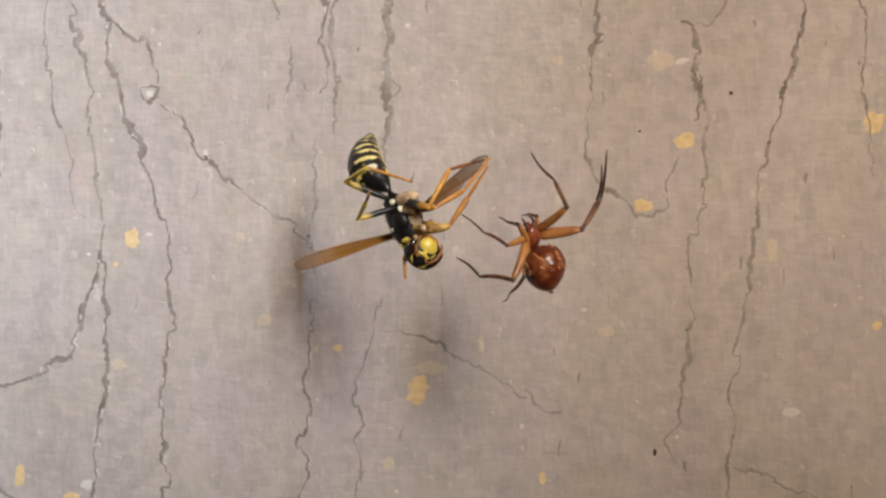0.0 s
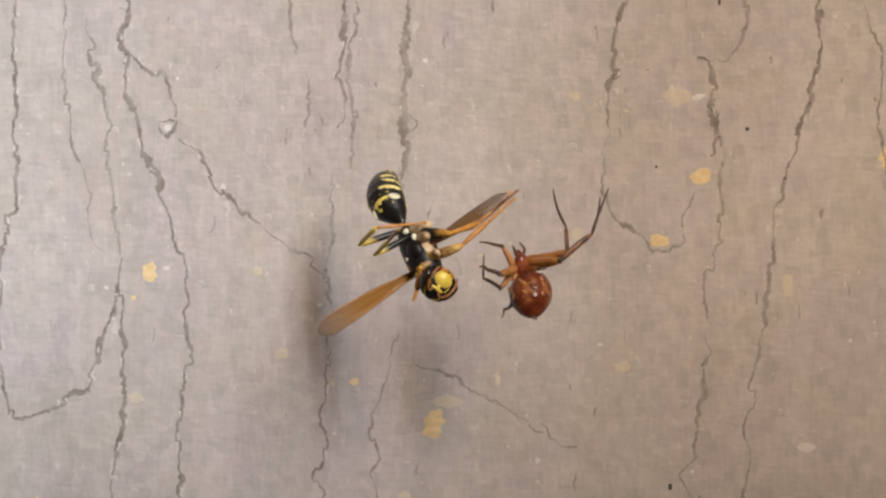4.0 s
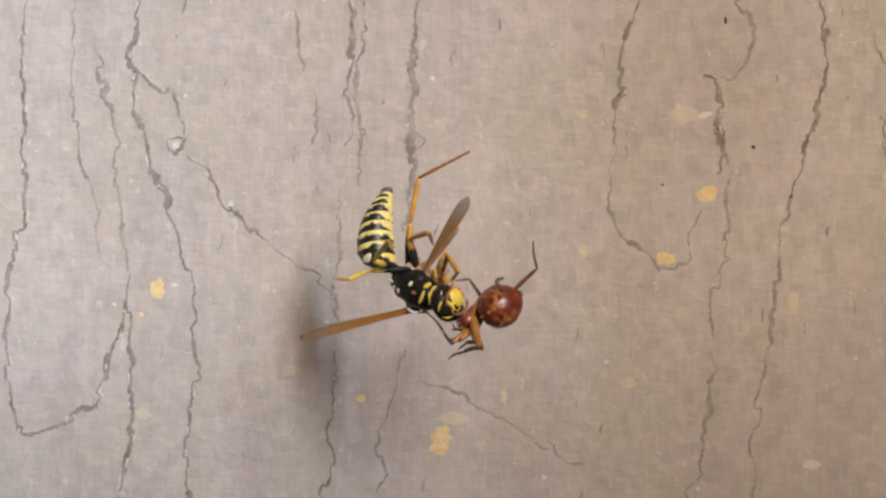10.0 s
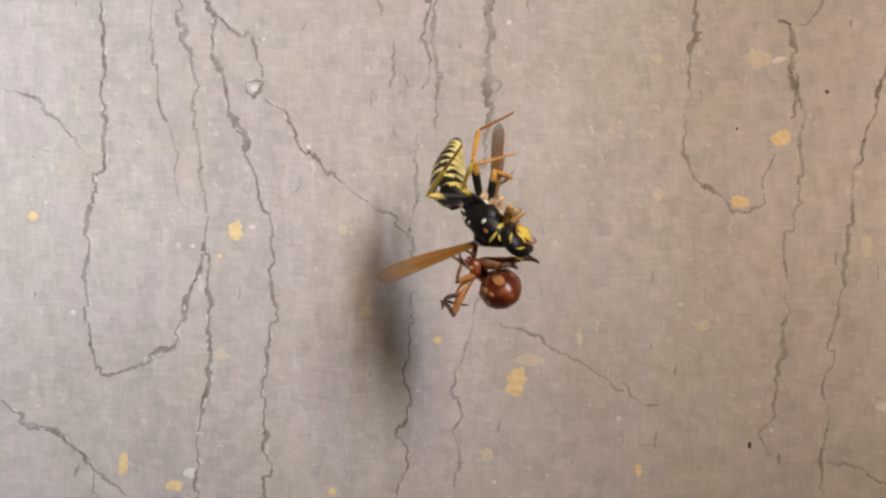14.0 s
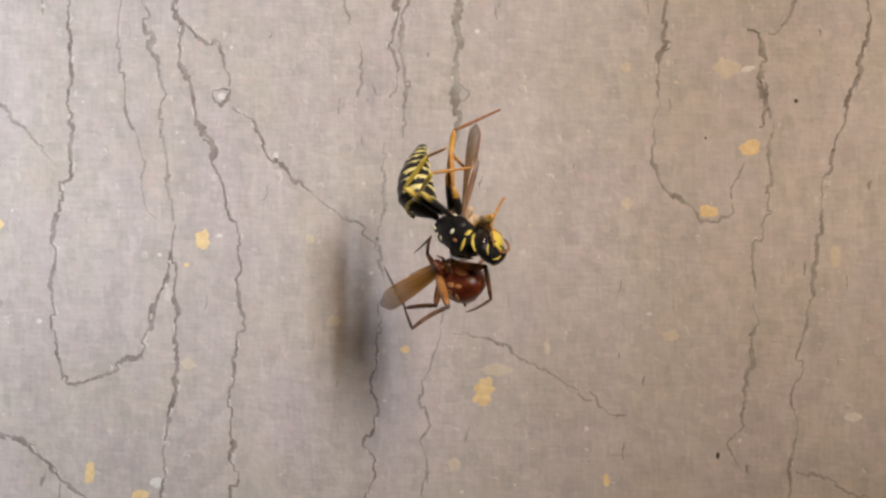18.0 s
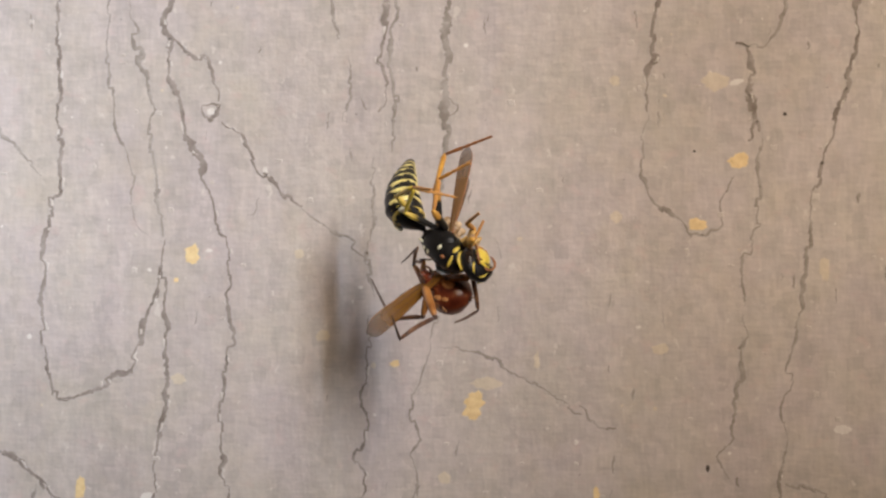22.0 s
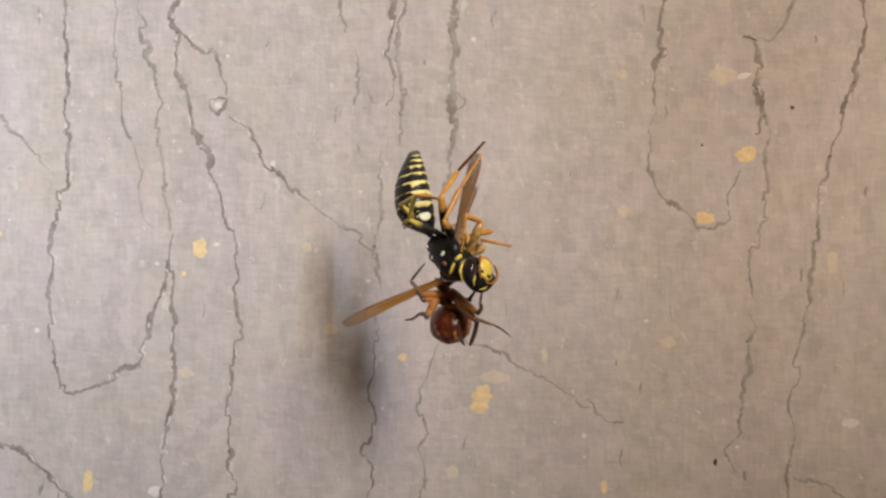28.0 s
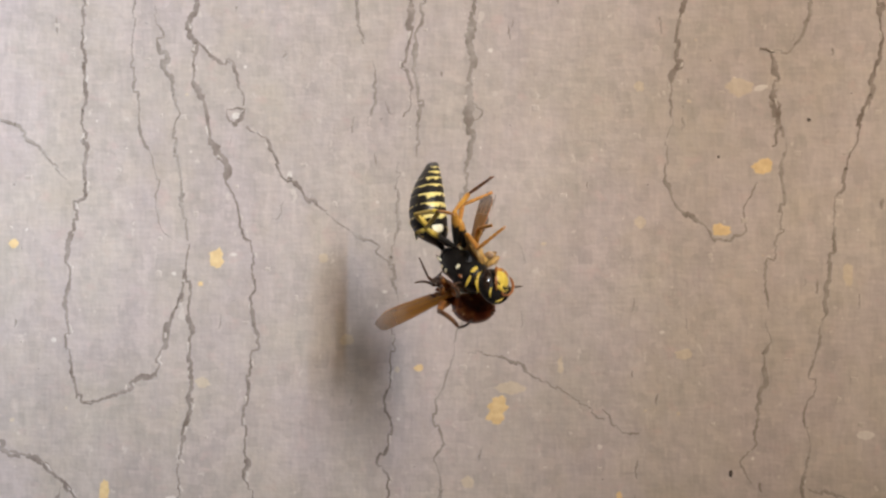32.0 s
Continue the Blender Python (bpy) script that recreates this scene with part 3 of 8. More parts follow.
BLACK = surface("wasp_black", (0.006, 0.005, 0.005), (0.014, 0.012, 0.010), 1500, 0.42, bumps=0.35, far=0.0001)
BLACK.node_tree.nodes["Principled BSDF"].inputs["Specular IOR Level"].default_value = 0.28
YELLOW = surface("wasp_yellow", (0.66, 0.46, 0.05), (0.82, 0.62, 0.10), 1200, 0.38)
CREAM = surface("wasp_cream", (0.70, 0.64, 0.40), (0.80, 0.76, 0.56), 1200, 0.4)
ORANGE = surface("wasp_orange", (0.42, 0.17, 0.03), (0.66, 0.31, 0.06), 900, 0.4)
RUST = surface("wasp_rust", (0.20, 0.07, 0.02), (0.36, 0.14, 0.04), 900, 0.42)
EYE = surface("wasp_eye", (0.012, 0.008, 0.006), (0.03, 0.018, 0.012), 2500, 0.16)
RINGS = banded("wasp_rings", (0.012, 0.010, 0.008), (0.83, 0.70, 0.25), 0.70, 0.13, 3)
RINGS_REAR = banded("wasp_rings_rear", (0.012, 0.010, 0.008), (0.83, 0.70, 0.25), 0.68, 0.12, 3, 0.36)
RING_FIRST = banded("wasp_ring_first", (0.008, 0.007, 0.006), (0.78, 0.60, 0.14), 0.74, 0.16, 2)
COXA = surface("wasp_coxa", (0.26, 0.15, 0.07), (0.66, 0.47, 0.27), 900, 0.45, low=0.4, high=0.6)
TAN = surface("wasp_tan", (0.14, 0.065, 0.02), (0.66, 0.40, 0.11), 620, 0.42, bumps=0.3, far=0.0001, low=0.38, high=0.58)
OLIVE = two_tone("wasp_near_thigh", (0.012, 0.010, 0.008), (0.72, 0.50, 0.08), 0.70)
THIGH = two_tone("wasp_far_thigh", (0.012, 0.010, 0.008), (0.50, 0.24, 0.04), 0.72)
AMBER = surface("wasp_amber", (0.50, 0.21, 0.03), (0.74, 0.40, 0.06), 700, 0.4)
FILM = wing_film("wing_film", (0.40, 0.18, 0.035), (0.66, 0.35, 0.085), (0.26, 0.18, 0.11), 0.6)
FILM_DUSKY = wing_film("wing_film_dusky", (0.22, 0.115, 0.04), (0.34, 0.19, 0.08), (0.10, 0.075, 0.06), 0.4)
VEIN = surface("wing_vein", (0.09, 0.035, 0.012), (0.17, 0.07, 0.025), 900, 0.35)
SP_BODY = mottled("spider_skin", (0.07, 0.016, 0.009), (0.17, 0.036, 0.015), (0.32, 0.09, 0.03), 700)
SP_ABDO = mottled("spider_abdomen", (0.075, 0.012, 0.005), (0.175, 0.036, 0.012), (0.36, 0.14, 0.05), 560, 0.28)
SP_PALE = surface("spider_marking", (0.38, 0.14, 0.045), (0.58, 0.28, 0.10), 1100, 0.35)
SP_DARK = surface("spider_blotch", (0.10, 0.022, 0.009), (0.20, 0.05, 0.017), 1400, 0.3)
SP_THIGH = surface("spider_thigh", (0.27, 0.095, 0.024), (0.50, 0.22, 0.06), 600, 0.36)
SP_SHIN = surface("spider_shin", (0.085, 0.038, 0.022), (0.22, 0.10, 0.045), 650, 0.4, low=0.42, high=0.56)
SP_FOOT = surface("spider_foot", (0.05, 0.028, 0.020), (0.11, 0.06, 0.038), 800, 0.42)
SILK = surface("silk", (0.75, 0.75, 0.74), (0.85, 0.85, 0.84), 500, 0.5)

# ---- insects: shapes ----


def lathe(bm, rings, n=20, caps=True):
    """A body along +Y. Each ring: y, half width, half height, height of its middle; millimetres. u runs round from the belly, v along."""
    uv = bm.loops.layers.uv.verify()
    loops = []
    for y, w, h, z in rings:
        loops.append([bm.verts.new((math.sin(2 * math.pi * i / n) * w * MM, y * MM, (z - math.cos(2 * math.pi * i / n) * h) * MM)) for i in range(n)])
    for k, (a, b) in enumerate(zip(loops, loops[1:])):
        for i in range(n):
            j = (i + 1) % n
            f = bm.faces.new((a[i], a[j], b[j], b[i]))
            f.smooth = True
            for loop, (u, v) in zip(f.loops, ((i, k), (i + 1, k), (i + 1, k + 1), (i, k + 1))):
                loop[uv].uv = (u / n, v / (len(loops) - 1))
    if caps:
        bm.faces.new(list(reversed(loops[0])))
        bm.faces.new(loops[-1])


def egg(bm, x, y, z, rx, ry, rz, m=None, seg=16, rows=10):
    """An ellipsoid, millimetres."""
    mat = Matrix.Translation((x * MM, y * MM, z * MM)) @ (m or Matrix()) @ Matrix.Diagonal((rx * MM, ry * MM, rz * MM, 1))
    bmesh.ops.create_uvsphere(bm, u_segments=seg, v_segments=rows, radius=1.0, matrix=mat)


def tube(bm, points, radii, n=8):
    """A bent tapering rod through points, millimetres."""
    loops = []
    pts = [Vector(p) for p in points]
    for i, p in enumerate(pts):
        ahead = (pts[min(i + 1, len(pts) - 1)] - pts[max(i - 1, 0)]).normalized()
        side = ahead.cross(Vector((0.3, 0.2, 1))).normalized()
        up = side.cross(ahead)
        loops.append([bm.verts.new((p + (side * math.cos(2 * math.pi * k / n) + up * math.sin(2 * math.pi * k / n)) * radii[i]) * MM) for k in range(n)])
    for a, b in zip(loops, loops[1:]):
        for k in range(n):
            bm.faces.new((a[k], a[(k + 1) % n], b[(k + 1) % n], b[k]))
    bm.faces.new(list(reversed(loops[0])))
    bm.faces.new(loops[-1])


def piece(name, parent, mat, make, *args, label="", **more):
    bm = bmesh.new()
    make(bm, *args, **more)
    return part(name, bm, mat, parent, label)


def limb(bm, length, r0, r1, bulge=0.0, n=10, bow=0.0):
    """A leg joint from the origin along +Y, rounded at both ends."""
    rows = []
    for k in range(9):
        f = k / 8
        lift = bow * math.sin(math.pi * f)
        r = (r0 + (r1 - r0) * f) * (1 + bulge * math.sin(math.pi * f))
        if k in (0, 8):
            r *= 0.55
        rows.append((length * f + (0.06 if k == 8 else -0.06 if k == 0 else 0), r, r, lift))
    lathe(bm, rows, n)


def foot(bm, length, r, joints=5, claws=True):
    """A tarsus: beaded joints and a pair of claws."""
    rows, y = [], 0.0
    for k in range(joints):
        step = length * (0.42 if k == 0 else 0.58 / (joints - 1))
        q = r * (1 - 0.07 * k)
        rows += [(y, q * 0.72, q * 0.72, 0), (y + step * 0.2, q * 0.9, q * 0.9, 0), (y + step * 0.85, q * 1.15, q * 1.15, 0)]
        y += step
    rows.append((length, r * 0.4, r * 0.4, 0))
    lathe(bm, rows, 8)
    if claws:
        for s in (-1, 1):
            tube(bm, [(0, length - 0.05, 0), (0.14 * s, length + 0.12, 0.02), (0.20 * s, length + 0.22, -0.10)], [r * 0.5, r * 0.35, 0.015], 5)


# ---- the wasp ----


def build_wasp():
    w = {}
    root = tagged(new("wasp"), "black and yellow paper wasp caught in silk, body curled", "wasp")
    w["root"] = root
    thorax = piece("thorax", root, BLACK, lathe, [
        (-0.16, 0.16, 0.16, 0.0), (0.16, 0.32, 0.34, 0.0), (0.65, 0.82, 0.92, 0.05), (1.4, 1.25, 1.40, 0.05), (2.38, 1.50, 1.66, 0.05), (3.46, 1.62, 1.76, 0.05),
        (4.54, 1.60, 1.72, 0.05), (5.51, 1.36, 1.46, 0.0), (6.16, 1.0, 1.1, -0.1), (6.59, 0.62, 0.68, -0.1), (6.91, 0.40, 0.42, -0.1)], 28, label="glossy black thorax")

    def mark(y, angle, along, wide, mat=CREAM, high=0.16):
        """A pale plate on the thorax at an angle from the back's midline."""
        r = 1.68 * math.sqrt(max(0.1, 1 - ((y - 3.3) / 3.7) ** 2))
        a = radians(angle)
        m = Matrix.Rotation(a, 4, "Y")
        piece("marking", thorax, mat, egg, math.sin(a) * r, y, math.cos(a) * r + 0.06, wide, along, high, m, 10, 6)

    for s in (-1, 1):
        mark(2.3, 24 * s, 0.16, 0.34, high=0.09)
        mark(1.6, 22 * s, 0.14, 0.30, high=0.09)
        mark(0.85, 38 * s, 0.36, 0.18, high=0.10)
        mark(3.9, 20 * s, 0.26, 0.10, high=0.08)
        mark(3.5, 74 * s, 0.20, 0.30, high=0.09)
        mark(2.0, 150 * s, 0.42, 0.44, high=0.12)
        mark(1.0, 128 * s, 0.30, 0.34, high=0.12)
        mark(5.25, 52 * s, 0.16, 0.80, YELLOW)
        mark(5.0, 105 * s, 0.24, 0.5, YELLOW)
        mark(4.3, 52 * s, 0.30, 0.22, RUST, 0.2)
    piece("scutellum", thorax, BLACK, egg, 0, 2.05, 1.22, 0.85, 0.58, 0.55, None, 18, 10)
    piece("back_plate", thorax, BLACK, egg, 0, 3.9, 1.05, 1.15, 1.3, 0.80, None, 20, 12)
    piece("waist_plate", thorax, BLACK, egg, 0, 0.95, 0.30, 0.95, 0.7, 0.95, None, 18, 10)
    for s in (-1, 1):
        piece("side_plate", thorax, BLACK, egg, 1.0 * s, 3.2, -0.5, 0.72, 1.2, 1.05, None, 16, 10)
    piece("breast_plate", thorax, COXA, egg, 0, 3.5, -1.25, 0.85, 1.5, 0.6, None, 16, 10, label="mottled cream and brown underside")
    for k in range(6):
        x = 0.85 + 0.13 * k
        piece("silk_strand", thorax, SILK, tube, [(x * 0.7, 3.0 + 0.13 * k, 1.62 - 0.05 * k), (x * 0.95, 3.8, 2.16 - 0.13 * k), (x, 4.5 + 0.04 * k, 2.08 - 0.14 * k), (x * 0.85, 5.4 + 0.07 * k, 1.35 - 0.08 * k)],
              [0.04, 0.13, 0.13, 0.04], 6)
    collar = piece("collar", thorax, YELLOW, tube, [(1.26 * math.sin(a), 5.42 - 0.25 * abs(math.sin(a)), 1.30 * math.cos(a)) for a in (-1.9, -1.3, -0.7, 0, 0.7, 1.3, 1.9)],
                   [0.06, 0.12, 0.13, 0.10, 0.13, 0.12, 0.06], 8, label="yellow collar band")
    for s in (-1, 1):
        for y, z in ((1.3, -1.35), (2.5, -1.6), (4.6, -1.35)):
            lean = Matrix.Rotation(radians(18), 4, "X")
            piece("coxa", root, TAN if y > 4 else COXA, egg, 0.55 * s, y, z - (0.70 if y > 4 else 0.30), *((0.33, 0.40, 1.35) if y > 4 else (0.50, 0.62, 0.95)), lean, 14, 10)
            piece("hip_joint", root, COXA, egg, 0.75 * s, y + 0.15, z - (1.2 if y > 4 else 0.9), 0.30, 0.52, 0.42, Matrix.Rotation(radians(-35), 4, "X"), 12, 8)

    # abdomen: six rings that overlap like cups, bent towards the belly
    core = [(0.0, 0.24, 0.22, 0.0), (0.4, 0.44, 0.44, 0.16), (0.9, 1.0, 1.06, 0.72), (1.7, 1.66, 1.70, 1.28), (2.9, 1.94, 1.94, 1.56), (4.4, 1.92, 1.88, 1.44),
            (5.9, 1.76, 1.68, 1.10), (7.2, 1.44, 1.36, 0.60), (8.2, 1.08, 1.0, 0.10), (8.8, 0.84, 0.76, -0.22), (9.2, 0.60, 0.54, -0.42)]

    def section(y):
        for a, b in zip(core, core[1:]):
            if a[0] <= y <= b[0]:
                f = (y - a[0]) / (b[0] - a[0])
                return [a[k] + (b[k] - a[k]) * f for k in (1, 2, 3)]
        return list(core[-1][1:])

    abdomen = piece("abdomen", root, BLACK, lathe, [(y, q * 0.94, h * 0.94, z) for y, q, h, z in core], 24, label="tapering abdomen ringed black and yellow")
    w["abdomen"] = abdomen
    cuts = [0.25, 1.9, 3.2, 4.4, 5.5, 6.5, 7.4, 8.15, 8.75]
    for k, (y0, y1) in enumerate(zip(cuts, cuts[1:])):
        rings = []
        for i in range(10):
            f = i / 9
            y = y0 - 0.12 + (y1 - y0 + 0.16) * f
            q, h, z = section(max(y, 0.0))
            puff = 0.975 + 0.055 * f - (0.05 if i == 9 else 0)
            rings.append((y, q * puff, h * puff, z))
        piece("ring", abdomen, RING_FIRST if k < 1 else RINGS if k < 3 else RINGS_REAR, lathe, rings, 32, caps=False)
    for s in (-1, 1):
        q, h, z = section(1.75)
        a = radians(62 * s)
        piece("marking", abdomen, CREAM, egg, math.sin(a) * q, 1.75, z + math.cos(a) * h, 0.66, 0.52, 0.12, Matrix.Rotation(a, 4, "Y"), 14, 6)
        piece("marking", abdomen, YELLOW, egg, math.sin(a * 0.5) * q * 1.01, 2.35, z + math.cos(a * 0.5) * h * 1.01 + 0.1, 0.62, 0.16, 0.10, Matrix.Rotation(a * 0.5, 4, "Y"), 14, 6)
    piece("tail_tip", abdomen, surface_grey(), lathe, [(8.5, 0.94, 0.86, -0.06), (8.8, 0.86, 0.78, -0.22), (9.1, 0.76, 0.68, -0.37), (9.35, 0.60, 0.54, -0.48), (9.45, 0.36, 0.32, -0.52)], 14, label="grey tail tip")

    # head: face towards +Y, crown towards +Z
    head = piece("head", root, BLACK, egg, 0, 0.8, 0, 1.98, 1.1, 1.75, None, 24, 16, label="black head with a yellow face")
    w["head"] = head
    piece("face_plate", head, YELLOW, egg, 0, 1.62, -0.62, 1.0, 0.46, 0.86, None, 18, 12, label="bright yellow face plate")
    piece("brow", head, YELLOW, egg, 0, 1.78, 0.42, 0.72, 0.22, 0.2, None, 14, 8)
    piece("brow", head, YELLOW, egg, 0, 1.78, 0.14, 0.24, 0.24, 0.36, None, 12, 8)
    for s in (-1, 1):
        piece("eye", head, EYE, egg, 1.42 * s, 0.98, 0.10, 0.52, 0.72, 1.16, Matrix.Rotation(radians(-16 * s), 4, "Y"), 18, 12)
        piece("eye_rim", head, YELLOW, tube, [(0.92 * s, 1.55, 0.75), (0.84 * s, 1.68, 0.25), (1.0 * s, 1.62, -0.25), (1.1 * s, 1.5, -0.6)], [0.05, 0.12, 0.13, 0.06], 8)
        piece("cheek_band", head, YELLOW, tube, [(1.15 * s, 0.15, 1.25), (1.72 * s, 0.18, 0.5), (1.80 * s, 0.22, -0.4), (1.3 * s, 0.4, -1.25)], [0.08, 0.20, 0.22, 0.10], 8)
        piece("crown_mark", head, YELLOW, tube, [(0.35 * s, 1.15, 1.62), (0.75 * s, 1.35, 1.30), (0.95 * s, 1.55, 0.85)], [0.05, 0.13, 0.08], 8)
        piece("jaw", head, ORANGE, tube, [(0.62 * s, 1.35, -1.1), (0.55 * s, 1.55, -1.5), (0.12 * s, 1.7, -1.72)], [0.26, 0.24, 0.10], 10)
        feeler = piece("antenna", head, RUST, tube, [(0.34 * s, 1.6, 0.45), (0.46 * s, 1.85, 0.75), (0.60 * s, 1.95, 0.95)], [0.10, 0.13, 0.13], 8, label="orange-brown antenna")
        piece("antenna_tip", head, RUST, tube, [(0.60 * s, 1.95, 0.95), (0.95 * s, 2.22, 0.75), (1.25 * s, 2.25, 0.15), (1.35 * s, 2.1, -0.6), (1.25 * s, 1.85, -1.2), (1.05 * s, 1.6, -1.6)],
              [0.10, 0.13, 0.14, 0.15, 0.14, 0.07], 8)

    def wing(key, length, broad, hind, film, rim):
        """A pleated, folded wing along +Y with its veins; the small hind wing lies under it."""
        def blade(bm, long, wide, lift, lean):
            rows = []
            n = 16
            for i in range(n + 1):
                f = 1 - (1 - i / n) ** 1.5
                half = wide * (0.26 + 0.74 * math.sin(min(1.0, f * 1.18) * math.pi / 2) ** 1.7) * math.sqrt(max(0.02, 1 - max(0, (f - 0.86) / 0.14) ** 2)) / 2
                y = long * f
                row = []
                for k in range(7):
                    g = k / 6 * 2 - 1
                    fold = 0.14 * wide * (1 - g * g) + 0.05 * math.cos(g * 9)
                    row.append((g * half + lean * f, y, lift + fold + 0.25 * math.sin(f * 2.2)))
                rows.append(row)
            uv = bm.loops.layers.uv.verify()
            for side in (0.012, -0.012):
                grid = [[bm.verts.new((x * MM, y * MM, (z + side) * MM)) for x, y, z in row] for row in rows]
                for a, b in zip(grid, grid[1:]):
                    for k in range(6):
                        f4 = (a[k], a[k + 1], b[k + 1], b[k])
                        face = bm.faces.new(f4 if side > 0 else tuple(reversed(f4)))
                        for loop in face.loops:
                            loop[uv].uv = (0.5, loop.vert.co.y / (long * MM))
            return rows
        bm = bmesh.new()
        rows = blade(bm, length, broad, 0.0, 0.0)
        ob = part("wing", bm, film, root, "long folded amber wing")
        w[key] = ob
        for k, r in ((6, 0.10), (4, 0.045), (2, 0.04), (0, 0.035)):
            piece("vein", ob, rim if k == 6 else VEIN, tube, [rows[i][k] for i in range(0, 15)], [r * (1 - 0.045 * i) for i in range(15)], 6)
        for i0, k0, k1 in ((6, 0, 4), (9, 2, 6), (11, 0, 4)):
            piece("vein", ob, VEIN, tube, [rows[i0][k0], rows[i0 + 1][(k0 + k1) // 2], rows[i0 + 2][k1]], [0.03, 0.035, 0.03], 6)
        piece("hind_wing", ob, film, lambda b: blade(b, hind, broad * 0.75, -0.22, 0.45))
        return ob

    wing("wing_a", 12.8, 2.3, 8.6, FILM, ORANGE)
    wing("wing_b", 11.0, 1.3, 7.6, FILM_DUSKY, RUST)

    for key, (f, t, s), (rf, rt, rs), thigh in (
            ("H1", (4.6, 4.8, 5.7), (0.42, 0.30, 0.185), THIGH), ("H2", (4.9, 4.4, 4.8), (0.33, 0.27, 0.17), OLIVE), ("M1", (3.6, 3.8, 4.4), (0.40, 0.30, 0.185), THIGH),
            ("M2", (4.2, 3.6, 4.2), (0.31, 0.25, 0.165), OLIVE), ("F1", (3.3, 3.5, 3.6), (0.46, 0.32, 0.185), TAN), ("F2", (2.4, 2.6, 3.2), (0.46, 0.32, 0.185), TAN)):
        leg = piece("leg", root, thigh, limb, f, rf * 0.75, rf * 0.8, 0.35, 12, label={THIGH: "black jointed leg with an orange shin", OLIVE: "black and yellow jointed leg"}.get(thigh, "tan jointed leg"))
        piece("knee", leg, YELLOW if thigh is OLIVE else AMBER, egg, 0, f * 0.965, 0, rf * 0.64, 0.34, rf * 0.64, None, 10, 8)
        shin = piece("shin", leg, {"H2": YELLOW, "M2": YELLOW, "H1": AMBER}.get(key, ORANGE), limb, t, rt * 0.62, rt * 0.95, 0.12, 10)
        toe = piece("foot", leg, RUST if key == "H1" else ORANGE, foot, s, rs)
        w[key + "_femur"], w[key + "_tibia"], w[key + "_tarsus"] = leg, shin, toe
    return w


def surface_grey():
    return surface("wasp_grey", (0.045, 0.04, 0.035), (0.12, 0.11, 0.10), 1500, 0.5)


# ---- the spider ----


